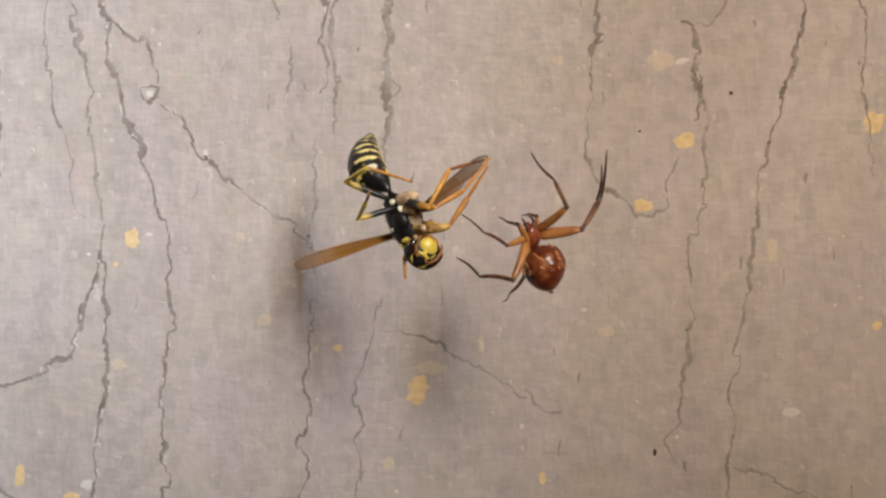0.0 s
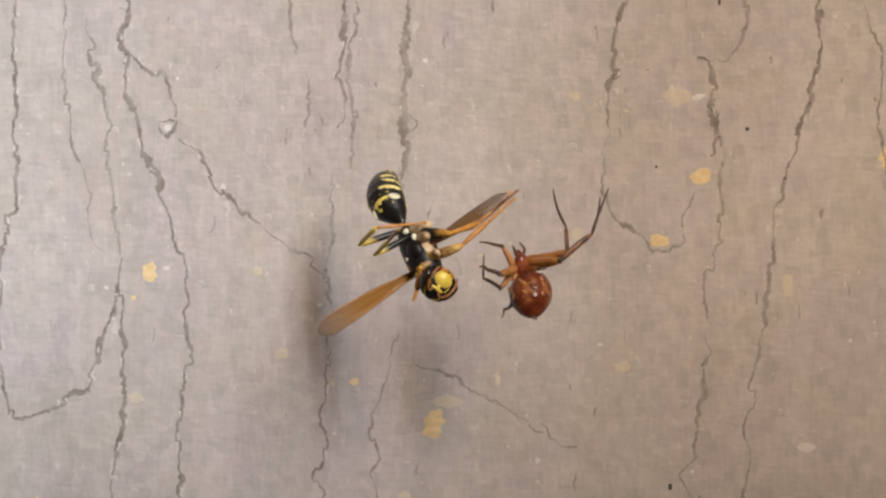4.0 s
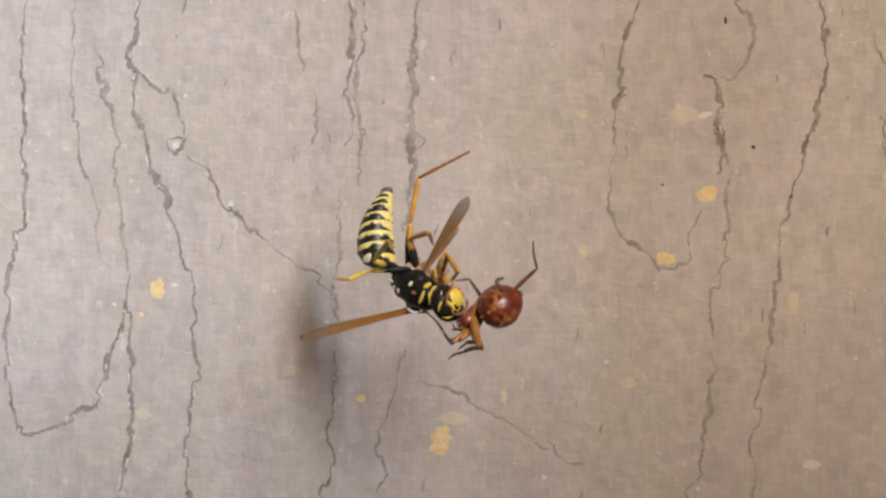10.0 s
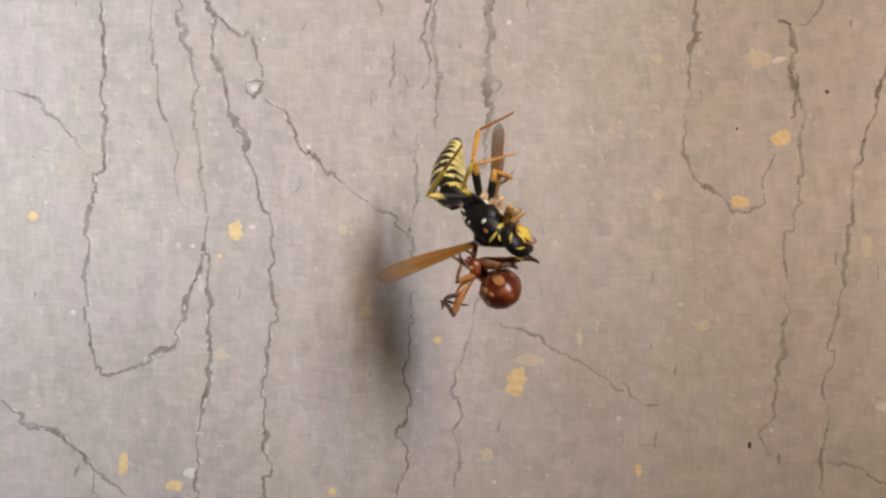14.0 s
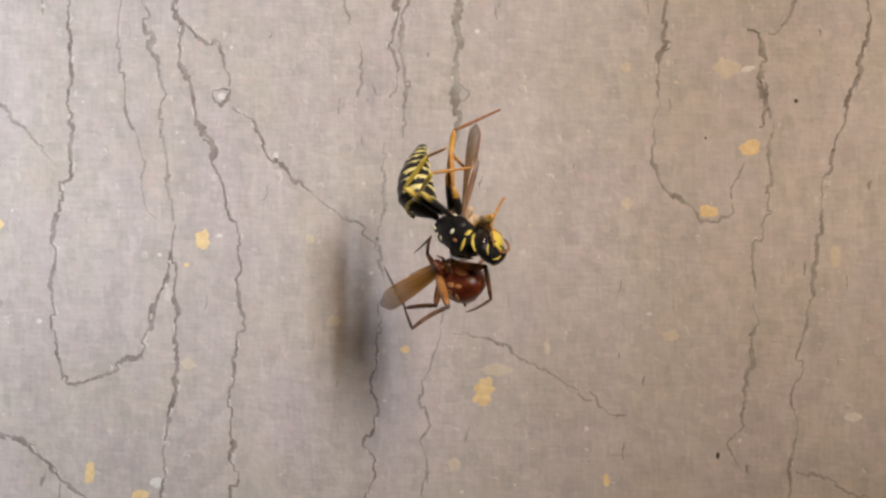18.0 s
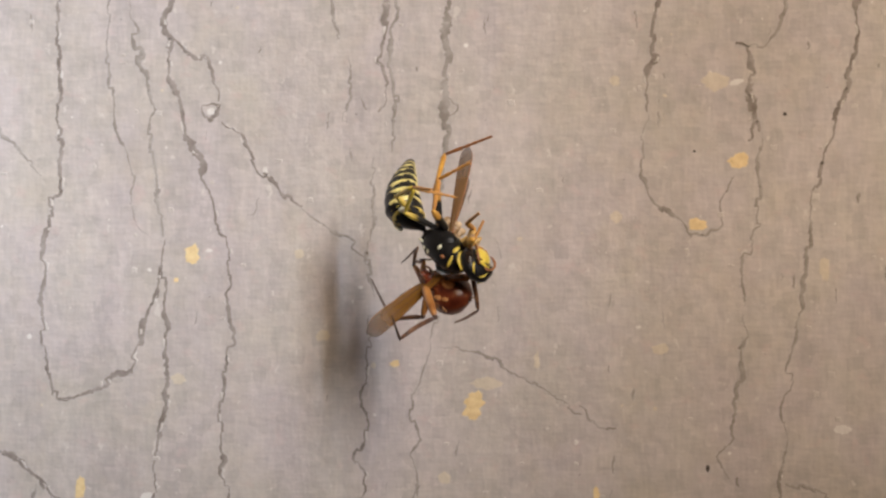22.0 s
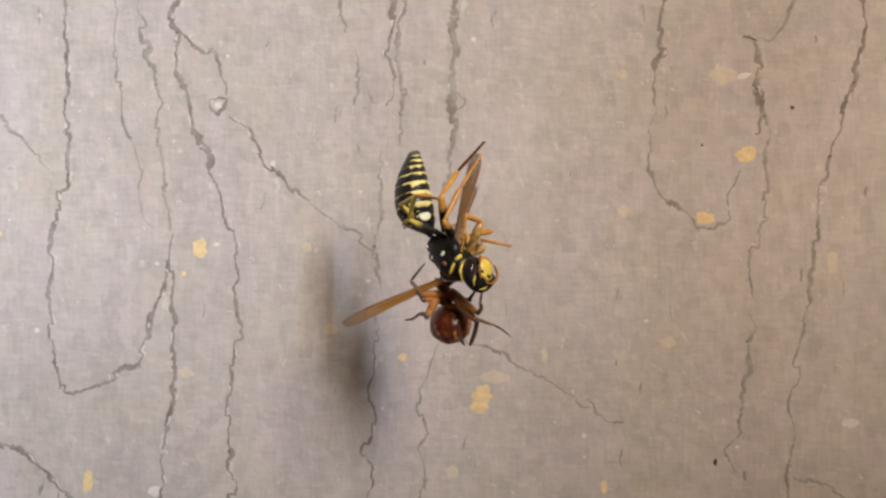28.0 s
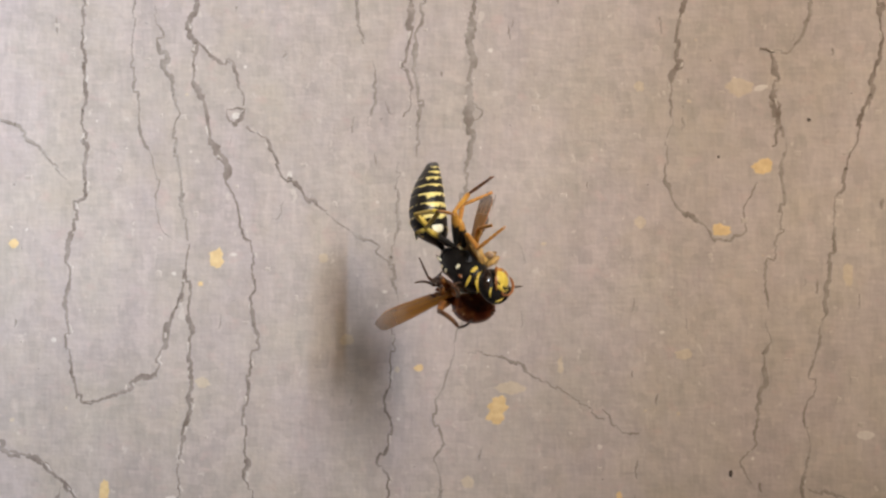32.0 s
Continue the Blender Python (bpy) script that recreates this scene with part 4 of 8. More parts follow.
def build_spider():
    s = {}
    root = tagged(new("spider"), "reddish-brown comb-footed spider with a globe-shaped abdomen", "spider")
    s["root"] = root
    front = piece("head_shield", root, SP_BODY, lathe, [(-0.05, 0.22, 0.2, 0.0), (0.25, 0.62, 0.42, 0.05), (0.8, 0.98, 0.62, 0.1), (1.4, 1.0, 0.70, 0.14), (1.95, 0.76, 0.66, 0.16),
                  (2.4, 0.54, 0.52, 0.12), (2.62, 0.30, 0.30, 0.08)], 20, label="dark red-brown head shield")
    piece("fovea", front, SP_DARK, egg, 0, 1.15, 0.82, 0.34, 0.46, 0.08, None, 12, 6)
    for x in (-0.30, -0.11, 0.11, 0.30):
        for z in (0.30, 0.46):
            piece("eye", front, EYE, egg, x, 2.46 - abs(x) * 0.3, z, 0.07, 0.07, 0.07, None, 8, 6)
    for q in (-1, 1):
        piece("jaw", front, SP_BODY, tube, [(0.2 * q, 2.45, 0.0), (0.22 * q, 2.75, -0.3), (0.15 * q, 2.8, -0.65)], [0.22, 0.20, 0.07], 8)
        piece("palp", root, SP_SHIN, tube, [(0.42 * q, 2.3, 0.0), (0.62 * q, 2.9, 0.22), (0.55 * q, 3.35, 0.0), (0.45 * q, 3.6, -0.35)], [0.13, 0.15, 0.14, 0.09], 8)

    # abdomen from the waist at the origin to the spinnerets along +Y
    globe = [(0.0, 0.38, 0.38, 0.1), (0.25, 1.08, 1.06, 0.18), (0.8, 1.75, 1.76, 0.28), (1.5, 2.12, 2.16, 0.30), (2.3, 2.22, 2.24, 0.24), (3.1, 2.02, 2.0, 0.10),
             (3.8, 1.56, 1.52, -0.08), (4.3, 0.98, 0.92, -0.24), (4.6, 0.44, 0.40, -0.32)]
    abdomen = piece("abdomen", root, SP_ABDO, lathe, globe, 28, label="globe-shaped glossy red-brown abdomen")
    s["abdomen"] = abdomen

    def patch(y, angle, along, wide, mat, turn=0.0):
        for a, b in zip(globe, globe[1:]):
            if a[0] <= y <= b[0]:
                f = (y - a[0]) / (b[0] - a[0])
                q, h, z = (a[k] + (b[k] - a[k]) * f for k in (1, 2, 3))
        t = radians(angle)
        slope = Matrix.Rotation(radians(-(y - 2.1) * 17), 4, "X")
        m = Matrix.Rotation(t, 4, "Y") @ slope @ Matrix.Rotation(radians(turn), 4, "Z")
        piece("marking", abdomen, mat, egg, math.sin(t) * q * 0.975, y, z + math.cos(t) * h * 0.975, wide, along, 0.055, m, 14, 6)

    patch(1.1, 0, 0.75, 0.16, SP_PALE)
    patch(2.2, 0, 0.62, 0.22, SP_PALE)
    patch(3.2, 0, 0.4, 0.18, SP_PALE)
    patch(1.3, 180, 0.6, 0.5, SP_PALE)
    patch(2.4, 180, 0.8, 0.55, SP_PALE)
    for q in (-1, 1):
        patch(1.3, 24 * q, 0.62, 0.42, SP_DARK, 12 * q)
        patch(2.4, 28 * q, 0.72, 0.46, SP_DARK, 16 * q)
        patch(3.3, 26 * q, 0.42, 0.36, SP_DARK, 22 * q)
        patch(1.7, 56 * q, 0.7, 0.17, SP_PALE, 30 * q)
        patch(2.7, 60 * q, 0.55, 0.14, SP_PALE, 35 * q)
        patch(2.0, 104 * q, 1.0, 0.50, SP_PALE, 14 * q)
        patch(2.5, 84 * q, 0.8, 0.14, SP_DARK, -12 * q)
        patch(1.7, 150 * q, 1.0, 0.16, SP_DARK, 14 * q)
        patch(2.2, 134 * q, 0.9, 0.30, SP_PALE, -8 * q)
        piece("spinneret", abdomen, SP_SHIN, tube, [(0.14 * q, 4.55, -0.4), (0.18 * q, 4.95, -0.5)], [0.15, 0.08], 8)

    big = (4.7, 4.2, 5.0)
    for key, (f, t, m), fat in (("a", big, 1.05), ("b", big, 1.15), ("g", big, 1.1), ("d", big, 1.1), ("c", (3.4, 3.0, 3.2), 0.85),
                                ("e", (3.4, 3.0, 3.4), 0.85), ("f", (3.2, 3.0, 3.2), 0.85), ("h", (2.4, 2.0, 2.2), 0.8)):
        leg = piece("leg", root, SP_THIGH, limb, f, 0.38 * fat, 0.27 * fat, 0.25, 12, f * 0.04, label="slender orange-brown leg darkening to the foot")
        piece("knee", leg, SP_FOOT, egg, 0, f * 0.985, 0, 0.24 * fat, 0.34, 0.24 * fat, None, 10, 8)
        shin = piece("shin", leg, SP_SHIN, limb, t, 0.22 * fat, 0.17 * fat, 0.12, 10, t * 0.05)
        toe = piece("foot", leg, SP_FOOT, limb, m, 0.155 * fat, 0.07 * fat, 0.05, 8, m * 0.045)
        s[key + "_femur"], s[key + "_tibia"], s[key + "_tarsus"] = leg, shin, toe
    return s


WASP = build_wasp()
SPIDER = build_spider()


def build_web():
    """The scarcely visible threads by which the two hang."""
    web = tagged(new("cobweb"), "few hair-thin silk threads strung from the wall", "cobweb")
    for a, b in (((-3, -25, 14), (-10, 0.1, 90)), ((2, -25, 14), (6, 0.1, 95))):
        mid = [(p + q) / 2 for p, q in zip(a, b)]
        mid[2] -= 0.6
        piece("thread", web, SILK, tube, [a, mid, b], [0.0025, 0.0025, 0.0025], 5)
    return web


build_web()


def motions():
    """The wasp, the spider and their moving parts."""
    w, s = WASP, SPIDER

    walk(w["root"], [
        (0, at(2.36,-25,4.92, -109,-19,49)), (1, at(0.59,-25,4.55, -143,2,40)), (2, at(1.35,-25,5.14, -138,-5,43)), (3, at(2.19,-25,4.75, -137,-5,47)),
        (4, at(1.73,-25,5.76, -122,-8,49)), (4.5, at(1.02,-25,5.73, -124,-8,56)), (6.5, at(-0.58,-25,4.75, -170,-1,37)),
        (7, at(1.27,-25,8.43, -152,1,2)), (7.5, at(-1.78,-25,7.62, -158,9,29)), (8, at(0.83,-25,4.39, -143,23,53)),
        (8.5, at(1.09,-25,5.57, -136,37,69)), (9, at(0.59,-25,5.29, -124,39,82)), (9.25, at(-0.3,-25,7.56, -147,23,32)),
        (9.5, at(-1.2,-25,9.83, -151,-2,-7)), (9.75, at(-0.69,-25,6.4, -157,18,30)), (10, at(-0.18,-25,2.97, -148,36,73)),
        (10.5, at(0.21,-25,4.43, -123,13,91)), (11, at(0.2,-25,4.71, -123,13,91)), (12, at(-1.56,-25,4.75, -123,12,90)),
        (13, at(-1.1,-25,4, -128,21,83)), (13.5, at(-2.34,-25,3.64, -134,17,86)), (15.5, at(-2.08,-25,3.08, -138,26,75)),
        (16, at(-1.66,-25,2.4, -148,30,66)), (17, at(-1.08,-25,2.79, -145,29,67)), (18, at(-1.08,-25,2.55, -148,30,66)),
        (19, at(-0.87,-25,2.96, -147,28,69)), (20, at(-1.05,-25,2.59, -145,28,69)), (22, at(-1.11,-25,3.13, -142,26,72)),
        (23, at(-1.36,-25,2.91, -140,26,72)), (24, at(-1.11,-25,2.7, -140,26,72)), (25, at(-1.32,-25,2.32, -144,26,72)),
        (28, at(-1.35,-25,1.71, -140,27,67)), (29, at(-2.33,-25,1.33, -144,29,62)), (30, at(-1.95,-25,1.6, -145,28,65)),
        (31, at(-2.12,-25,1.69, -145,28,64)), (32, at(-2.23,-25,1.79, -142,25,71)),
    ])

    walk(w["abdomen"], [
        (0, at(0,-0.1,0, 67,59,-80)), (0.5, at(0,-0.1,0, 10,43,-139)), (1, at(0,-0.1,0, -8,9,-162)), (2, at(0,-0.1,0, 2,8,-156)),
        (3, at(0,-0.1,0, -5,43,-158)), (4, at(0,-0.1,0, 119,72,-29)), (4.5, at(0,-0.1,0, 100,76,-45)), (5.5, at(0,-0.1,0, -37,41,-169)),
        (6.5, at(0,-0.1,0, -66,7,-177)), (6.75, at(0,-0.1,0, -35,-17,178)), (7, at(0,-0.1,0, 5,-33,159)), (7.5, at(0,-0.1,0, -10,12,-173)),
        (8, at(0,-0.1,0, -22,-4,178)), (8.5, at(0,-0.1,0, -14,3,-179)), (9, at(0,-0.1,0, -14,-23,-170)), (9.5, at(0,-0.1,0, 6,-24,166)),
        (10, at(0,-0.1,0, -44,-16,171)), (10.5, at(0,-0.1,0, -24,33,-162)), (10.75, at(0,-0.1,0, -17,-5,-146)), (11, at(0,-0.1,0, -22,-43,-130)),
        (12, at(0,-0.1,0, -30,-57,-112)), (13, at(0,-0.1,0, -27,-52,-132)), (13.5, at(0,-0.1,0, -33,-26,-134)), (15.5, at(0,-0.1,0, -27,13,-173)),
        (16, at(0,-0.1,0, -32,30,159)), (17, at(0,-0.1,0, -30,31,162)), (18, at(0,-0.1,0, -38,27,153)), (19, at(0,-0.1,0, -35,30,161)),
        (20, at(0,-0.1,0, -37,28,157)), (22, at(0,-0.1,0, -34,30,166)), (23, at(0,-0.1,0, -32,30,165)), (24, at(0,-0.1,0, -31,29,161)),
        (25, at(0,-0.1,0, -36,27,158)), (28, at(0,-0.1,0, -45,45,121)), (29, at(0,-0.1,0, -50,36,105)), (30, at(0,-0.1,0, -51,38,112)),
        (31, at(0,-0.1,0, -52,39,113)), (32, at(0,-0.1,0, -52,39,121)),
    ])

    walk(w["head"], [
        (0, at(0,6.8,0, -63,10,61)), (1, at(0,6.8,0, -30,0,10)), (2, at(0,6.8,0, -36,0,6)), (3, at(0,6.8,0, -34,0,33)), (4, at(0,6.8,0, -39,0,53)),
        (4.5, at(0,6.8,0, -34,0,58)), (6.5, at(0,6.8,0, -21,0,29)), (7, at(0,6.8,0, -59,0,4)), (7.5, at(0,6.8,0, -39,0,32)), (8, at(0,6.8,0, -25,0,23)),
        (8.5, at(0,6.8,0, -30,0,19)), (9, at(0,6.8,0, -27,0,32)), (9.5, at(0,6.8,0, -52,0,-12)), (10, at(0,6.8,0, -14,0,32)),
        (10.5, at(0,6.8,0, -38,0,65)), (11, at(0,6.8,0, -47,0,81)), (12, at(0,6.8,0, -50,0,81)), (13, at(0,6.8,0, -48,0,63)),
        (13.5, at(0,6.8,0, -46,0,70)), (15.5, at(0,6.8,0, -47,0,55)), (16, at(0,6.8,0, -44,5,27)), (17, at(0,6.8,0, -46,6,29)),
        (18, at(0,6.8,0, -44,5,27)), (19, at(0,6.8,0, -43,5,31)), (20, at(0,6.8,0, -45,6,31)), (22, at(0,6.8,0, -47,7,34)), (23, at(0,6.8,0, -48,8,34)),
        (24, at(0,6.8,0, -48,8,34)), (25, at(0,6.8,0, -45,6,34)), (28, at(0,6.8,0, -38,9,23)), (29, at(0,6.8,0, -36,8,19)), (30, at(0,6.8,0, -34,7,22)),
        (31, at(0,6.8,0, -34,7,21)), (32, at(0,6.8,0, -34,8,28)),
    ])

    walk(w["wing_a"], [
        (0, at(1.25,4.4,1.15, 119,-21,-41)), (1, at(1.25,4.4,1.15, 131,6,-67)), (2, at(1.25,4.4,1.15, 128,-2,-61)), (3, at(1.25,4.4,1.15, 124,-8,-50)),
        (4, at(1.25,4.4,1.15, 134,-15,-81)), (4.5, at(1.25,4.4,1.15, 129,-12,-76)), (6.5, at(1.25,4.4,1.15, 105,20,-81)),
        (7, at(1.25,4.4,1.15, 156,-14,-83)), (7.5, at(1.25,4.4,1.15, 105,-1,-75)), (8, at(1.25,4.4,1.15, 117,13,-55)),
        (8.5, at(1.25,4.4,1.15, 96,22,-60)), (9, at(1.25,4.4,1.15, 106,33,-61)), (9.25, at(1.25,4.4,1.15, 119,42,-104)),
        (9.5, at(1.25,4.4,1.15, 170,-6,-80)), (9.75, at(1.25,4.4,1.15, 118,44,-104)), (10, at(1.25,4.4,1.15, 112,36,-51)),
        (10.5, at(1.25,4.4,1.15, 108,25,-26)), (11, at(1.25,4.4,1.15, 104,28,-36)), (12, at(1.25,4.4,1.15, 104,22,-30)),
        (13, at(1.25,4.4,1.15, 99,24,-49)), (13.5, at(1.25,4.4,1.15, 82,31,-60)), (15.5, at(1.25,4.4,1.15, 106,57,-66)),
        (16, at(1.25,4.4,1.15, 61,42,-114)), (17, at(1.25,4.4,1.15, 53,30,-113)), (18, at(1.25,4.4,1.15, 47,28,-116)),
        (19, at(1.25,4.4,1.15, 49,29,-106)), (20, at(1.25,4.4,1.15, 49,28,-105)), (22, at(1.25,4.4,1.15, 58,23,-97)),
        (23, at(1.25,4.4,1.15, 45,13,-108)), (24, at(1.25,4.4,1.15, 47,10,-107)), (25, at(1.25,4.4,1.15, 51,14,-106)),
        (28, at(1.25,4.4,1.15, 99,24,-58)), (29, at(1.25,4.4,1.15, 90,34,-84)), (30, at(1.25,4.4,1.15, 73,42,-90)), (31, at(1.25,4.4,1.15, 71,41,-92)),
        (32, at(1.25,4.4,1.15, 67,42,-87)),
    ])

    walk(w["wing_b"], [
        (0, at(-1,3.4,-0.7, -142,12,85)), (1, at(-1,3.4,-0.7, -132,-13,70)), (2, at(-1,3.4,-0.7, -138,-9,77)), (3, at(-1,3.4,-0.7, -135,-8,81)),
        (4, at(-1,3.4,-0.7, -138,5,88)), (4.5, at(-1,3.4,-0.7, -133,4,92)), (6.5, at(-1,3.4,-0.7, -123,-29,56)), (6.75, at(-1,3.4,-0.7, -165,-28,50)),
        (7, at(-1,3.4,-0.7, 153,-31,45)), (7.25, at(-1,3.4,-0.7, -175,-32,57)), (7.5, at(-1,3.4,-0.7, -142,-37,66)), (8, at(-1,3.4,-0.7, -111,-12,66)),
        (8.5, at(-1,3.4,-0.7, -107,30,64)), (9, at(-1,3.4,-0.7, -99,31,72)), (9.25, at(-1,3.4,-0.7, -133,1,49)), (9.5, at(-1,3.4,-0.7, -159,-37,44)),
        (9.75, at(-1,3.4,-0.7, -130,-8,50)), (10, at(-1,3.4,-0.7, -98,13,69)), (10.5, at(-1,3.4,-0.7, -101,23,95)), (11, at(-1,3.4,-0.7, -104,29,95)),
        (12, at(-1,3.4,-0.7, -114,33,94)), (13, at(-1,3.4,-0.7, -95,37,82)), (13.5, at(-1,3.4,-0.7, -103,41,86)), (15.5, at(-1,3.4,-0.7, -106,38,72)),
        (16, at(-1,3.4,-0.7, -102,35,63)), (17, at(-1,3.4,-0.7, -97,36,64)), (18, at(-1,3.4,-0.7, -94,33,63)), (19, at(-1,3.4,-0.7, -101,29,67)),
        (20, at(-1,3.4,-0.7, -99,32,67)), (22, at(-1,3.4,-0.7, -104,33,69)), (23, at(-1,3.4,-0.7, -101,34,69)), (24, at(-1,3.4,-0.7, -104,33,69)),
        (25, at(-1,3.4,-0.7, -102,30,70)), (28, at(-1,3.4,-0.7, -107,33,63)), (29, at(-1,3.4,-0.7, -123,27,59)), (30, at(-1,3.4,-0.7, -125,27,63)),
        (31, at(-1,3.4,-0.7, -128,29,61)), (32, at(-1,3.4,-0.7, -128,29,69)),
    ])

    walk(w["H1_femur"], [
        (0, at(-0.3,1.2,-1.1, -61,0,26)), (1, at(-0.3,1.2,-1.1, -62,1,26)), (2, at(-0.3,1.2,-1.1, -71,4,27)), (3, at(-0.3,1.2,-1.1, -68,-12,22)),
        (4, at(-0.3,1.2,-1.1, -56,-15,20)), (6.5, at(-0.3,1.2,-1.1, -33,-29,5)), (7, at(-0.3,1.2,-1.1, -18,-39,-20)),
        (7.5, at(-0.3,1.2,-1.1, -21,-22,31)), (8, at(-0.3,1.2,-1.1, -25,6,91)), (8.5, at(-0.3,1.2,-1.1, -37,16,108)),
        (9, at(-0.3,1.2,-1.1, -33,18,110)), (9.25, at(-0.3,1.2,-1.1, -101,10,107)), (9.5, at(-0.3,1.2,-1.1, -166,4,113)),
        (9.75, at(-0.3,1.2,-1.1, -103,2,114)), (10, at(-0.3,1.2,-1.1, -45,5,118)), (10.5, at(-0.3,1.2,-1.1, -36,6,119)),
        (11, at(-0.3,1.2,-1.1, -16,12,133)), (12, at(-0.3,1.2,-1.1, -9,9,117)), (13, at(-0.3,1.2,-1.1, -10,8,113)),
        (13.5, at(-0.3,1.2,-1.1, -22,10,119)), (15.5, at(-0.3,1.2,-1.1, -26,14,130)), (16, at(-0.3,1.2,-1.1, -34,8,119)),
        (17, at(-0.3,1.2,-1.1, -39,8,119)), (18, at(-0.3,1.2,-1.1, -40,6,116)), (19, at(-0.3,1.2,-1.1, -38,9,120)), (20, at(-0.3,1.2,-1.1, -43,7,118)),
        (22, at(-0.3,1.2,-1.1, -39,10,121)), (23, at(-0.3,1.2,-1.1, -29,2,109)), (24, at(-0.3,1.2,-1.1, -26,-1,104)),
        (25, at(-0.3,1.2,-1.1, -30,-1,105)), (28, at(-0.3,1.2,-1.1, -30,1,108)), (29, at(-0.3,1.2,-1.1, -36,-3,101)),
        (30, at(-0.3,1.2,-1.1, -29,-4,100)), (31, at(-0.3,1.2,-1.1, -28,-4,100)), (32, at(-0.3,1.2,-1.1, -27,-2,103)),
    ])

    walk(w["H1_tibia"], [
        (0, at(0,4.6,0, -56,0,-111)), (1, at(0,4.6,0, -68,14,-103)), (2, at(0,4.6,0, -59,14,-104)), (3, at(0,4.6,0, -54,19,-100)),
        (4, at(0,4.6,0, -27,16,-104)), (6.5, at(0,4.6,0, -60,-15,-135)), (7, at(0,4.6,0, -15,-6,-123)), (7.5, at(0,4.6,0, -33,-17,-147)),
        (8, at(0,4.6,0, -62,-48,-179)), (8.25, at(0,4.6,0, -106,-35,-178)), (8.5, at(0,4.6,0, -144,-24,174)), (9, at(0,4.6,0, -165,-30,-172)),
        (9.25, at(0,4.6,0, -161,-40,-134)), (9.5, at(0,4.6,0, -165,-50,-90)), (9.75, at(0,4.6,0, -154,-36,-138)), (10, at(0,4.6,0, -174,-19,172)),
        (10.5, at(0,4.6,0, -146,-34,-147)), (11, at(0,4.6,0, -131,-25,-159)), (12, at(0,4.6,0, -116,-52,-137)), (13, at(0,4.6,0, -123,-11,-163)),
        (13.5, at(0,4.6,0, -119,-30,-151)), (15.5, at(0,4.6,0, -131,-13,-164)), (16, at(0,4.6,0, -141,-18,-158)), (17, at(0,4.6,0, -160,-12,-170)),
        (18, at(0,4.6,0, -152,-16,-161)), (19, at(0,4.6,0, -139,-18,-158)), (20, at(0,4.6,0, -146,-21,-153)), (22, at(0,4.6,0, -137,-22,-152)),
        (23, at(0,4.6,0, -136,-24,-150)), (24, at(0,4.6,0, -132,-27,-146)), (25, at(0,4.6,0, -133,-20,-153)), (28, at(0,4.6,0, -117,-32,-144)),
        (29, at(0,4.6,0, -111,-40,-140)), (30, at(0,4.6,0, -104,-41,-139)), (31, at(0,4.6,0, -107,-40,-139)), (32, at(0,4.6,0, -103,-38,-140)),
    ])

    walk(w["H1_tarsus"], [
        (0, at(2.51,3.64,-3.98, -19,14,-102)), (1, at(1.99,5.24,-4.32, -18,15,-96)), (2, at(2.64,4.97,-3.99, -6,18,-85)),
        (3, at(3,5.36,-3.67, -18,20,-73)), (4, at(4.3,4.15,-2.09, -60,19,-74)), (6.5, at(0.94,2.14,-4.02, -103,20,-73)),
        (7, at(3.82,1.97,-1.24, 165,73,-168)), (7.5, at(1.55,0.81,-2.5, 142,64,147)), (8, at(-3.11,2.29,-2.84, 180,63,144)),
        (8.25, at(-2.69,5.83,-3.78, -134,58,166)), (8.5, at(-0.74,8.58,-2.58, -100,48,175)), (9, at(-1.26,9.1,-1.08, -152,72,141)),
        (9.25, at(-3.96,7.03,-1.2, 106,53,60)), (9.5, at(-4.64,3.65,-0.8, 78,15,59)), (9.75, at(-3.81,6.98,-1.7, 62,70,33)),
        (10, at(0.55,9.35,-0.44, -81,47,-126)), (10.5, at(-3.43,7.12,-2.23, -98,55,-113)), (11, at(-2.56,6.99,-3.28, -73,33,-115)),
        (12, at(-3.92,3.82,-2.66, -70,33,-115)), (13, at(-1.5,6.88,-3.95, -75,-28,-133)), (13.5, at(-2.96,5.62,-3.64, -91,-8,-131)),
        (15.5, at(-1.65,7.4,-3.53, -94,-1,-131)), (16, at(-2.26,7.71,-2.87, -94,14,-132)), (17, at(-1.12,8.98,-1.61, -103,-3,-130)),
        (18, at(-1.97,8.41,-2.17, -98,15,-133)), (19, at(-2.26,7.59,-2.99, -84,22,-133)), (20, at(-2.66,7.71,-2.51, -61,56,-119)),
        (22, at(-2.73,7.12,-3.04, -56,55,-120)), (23, at(-2.9,6.91,-3.05, -65,55,-120)), (24, at(-3.14,6.36,-3.18, -71,51,-123)),
        (25, at(-2.56,6.97,-3.3, -59,61,-114)), (28, at(-3.11,5.03,-3.63, -54,73,-94)), (29, at(-3.31,4.07,-3.43, -37,77,-78)),
        (30, at(-3.07,3.47,-3.51, -42,76,-84)), (31, at(-3.15,3.72,-3.52, -22,78,-68)), (32, at(-2.9,3.58,-3.69, -11,79,-56)),
    ])

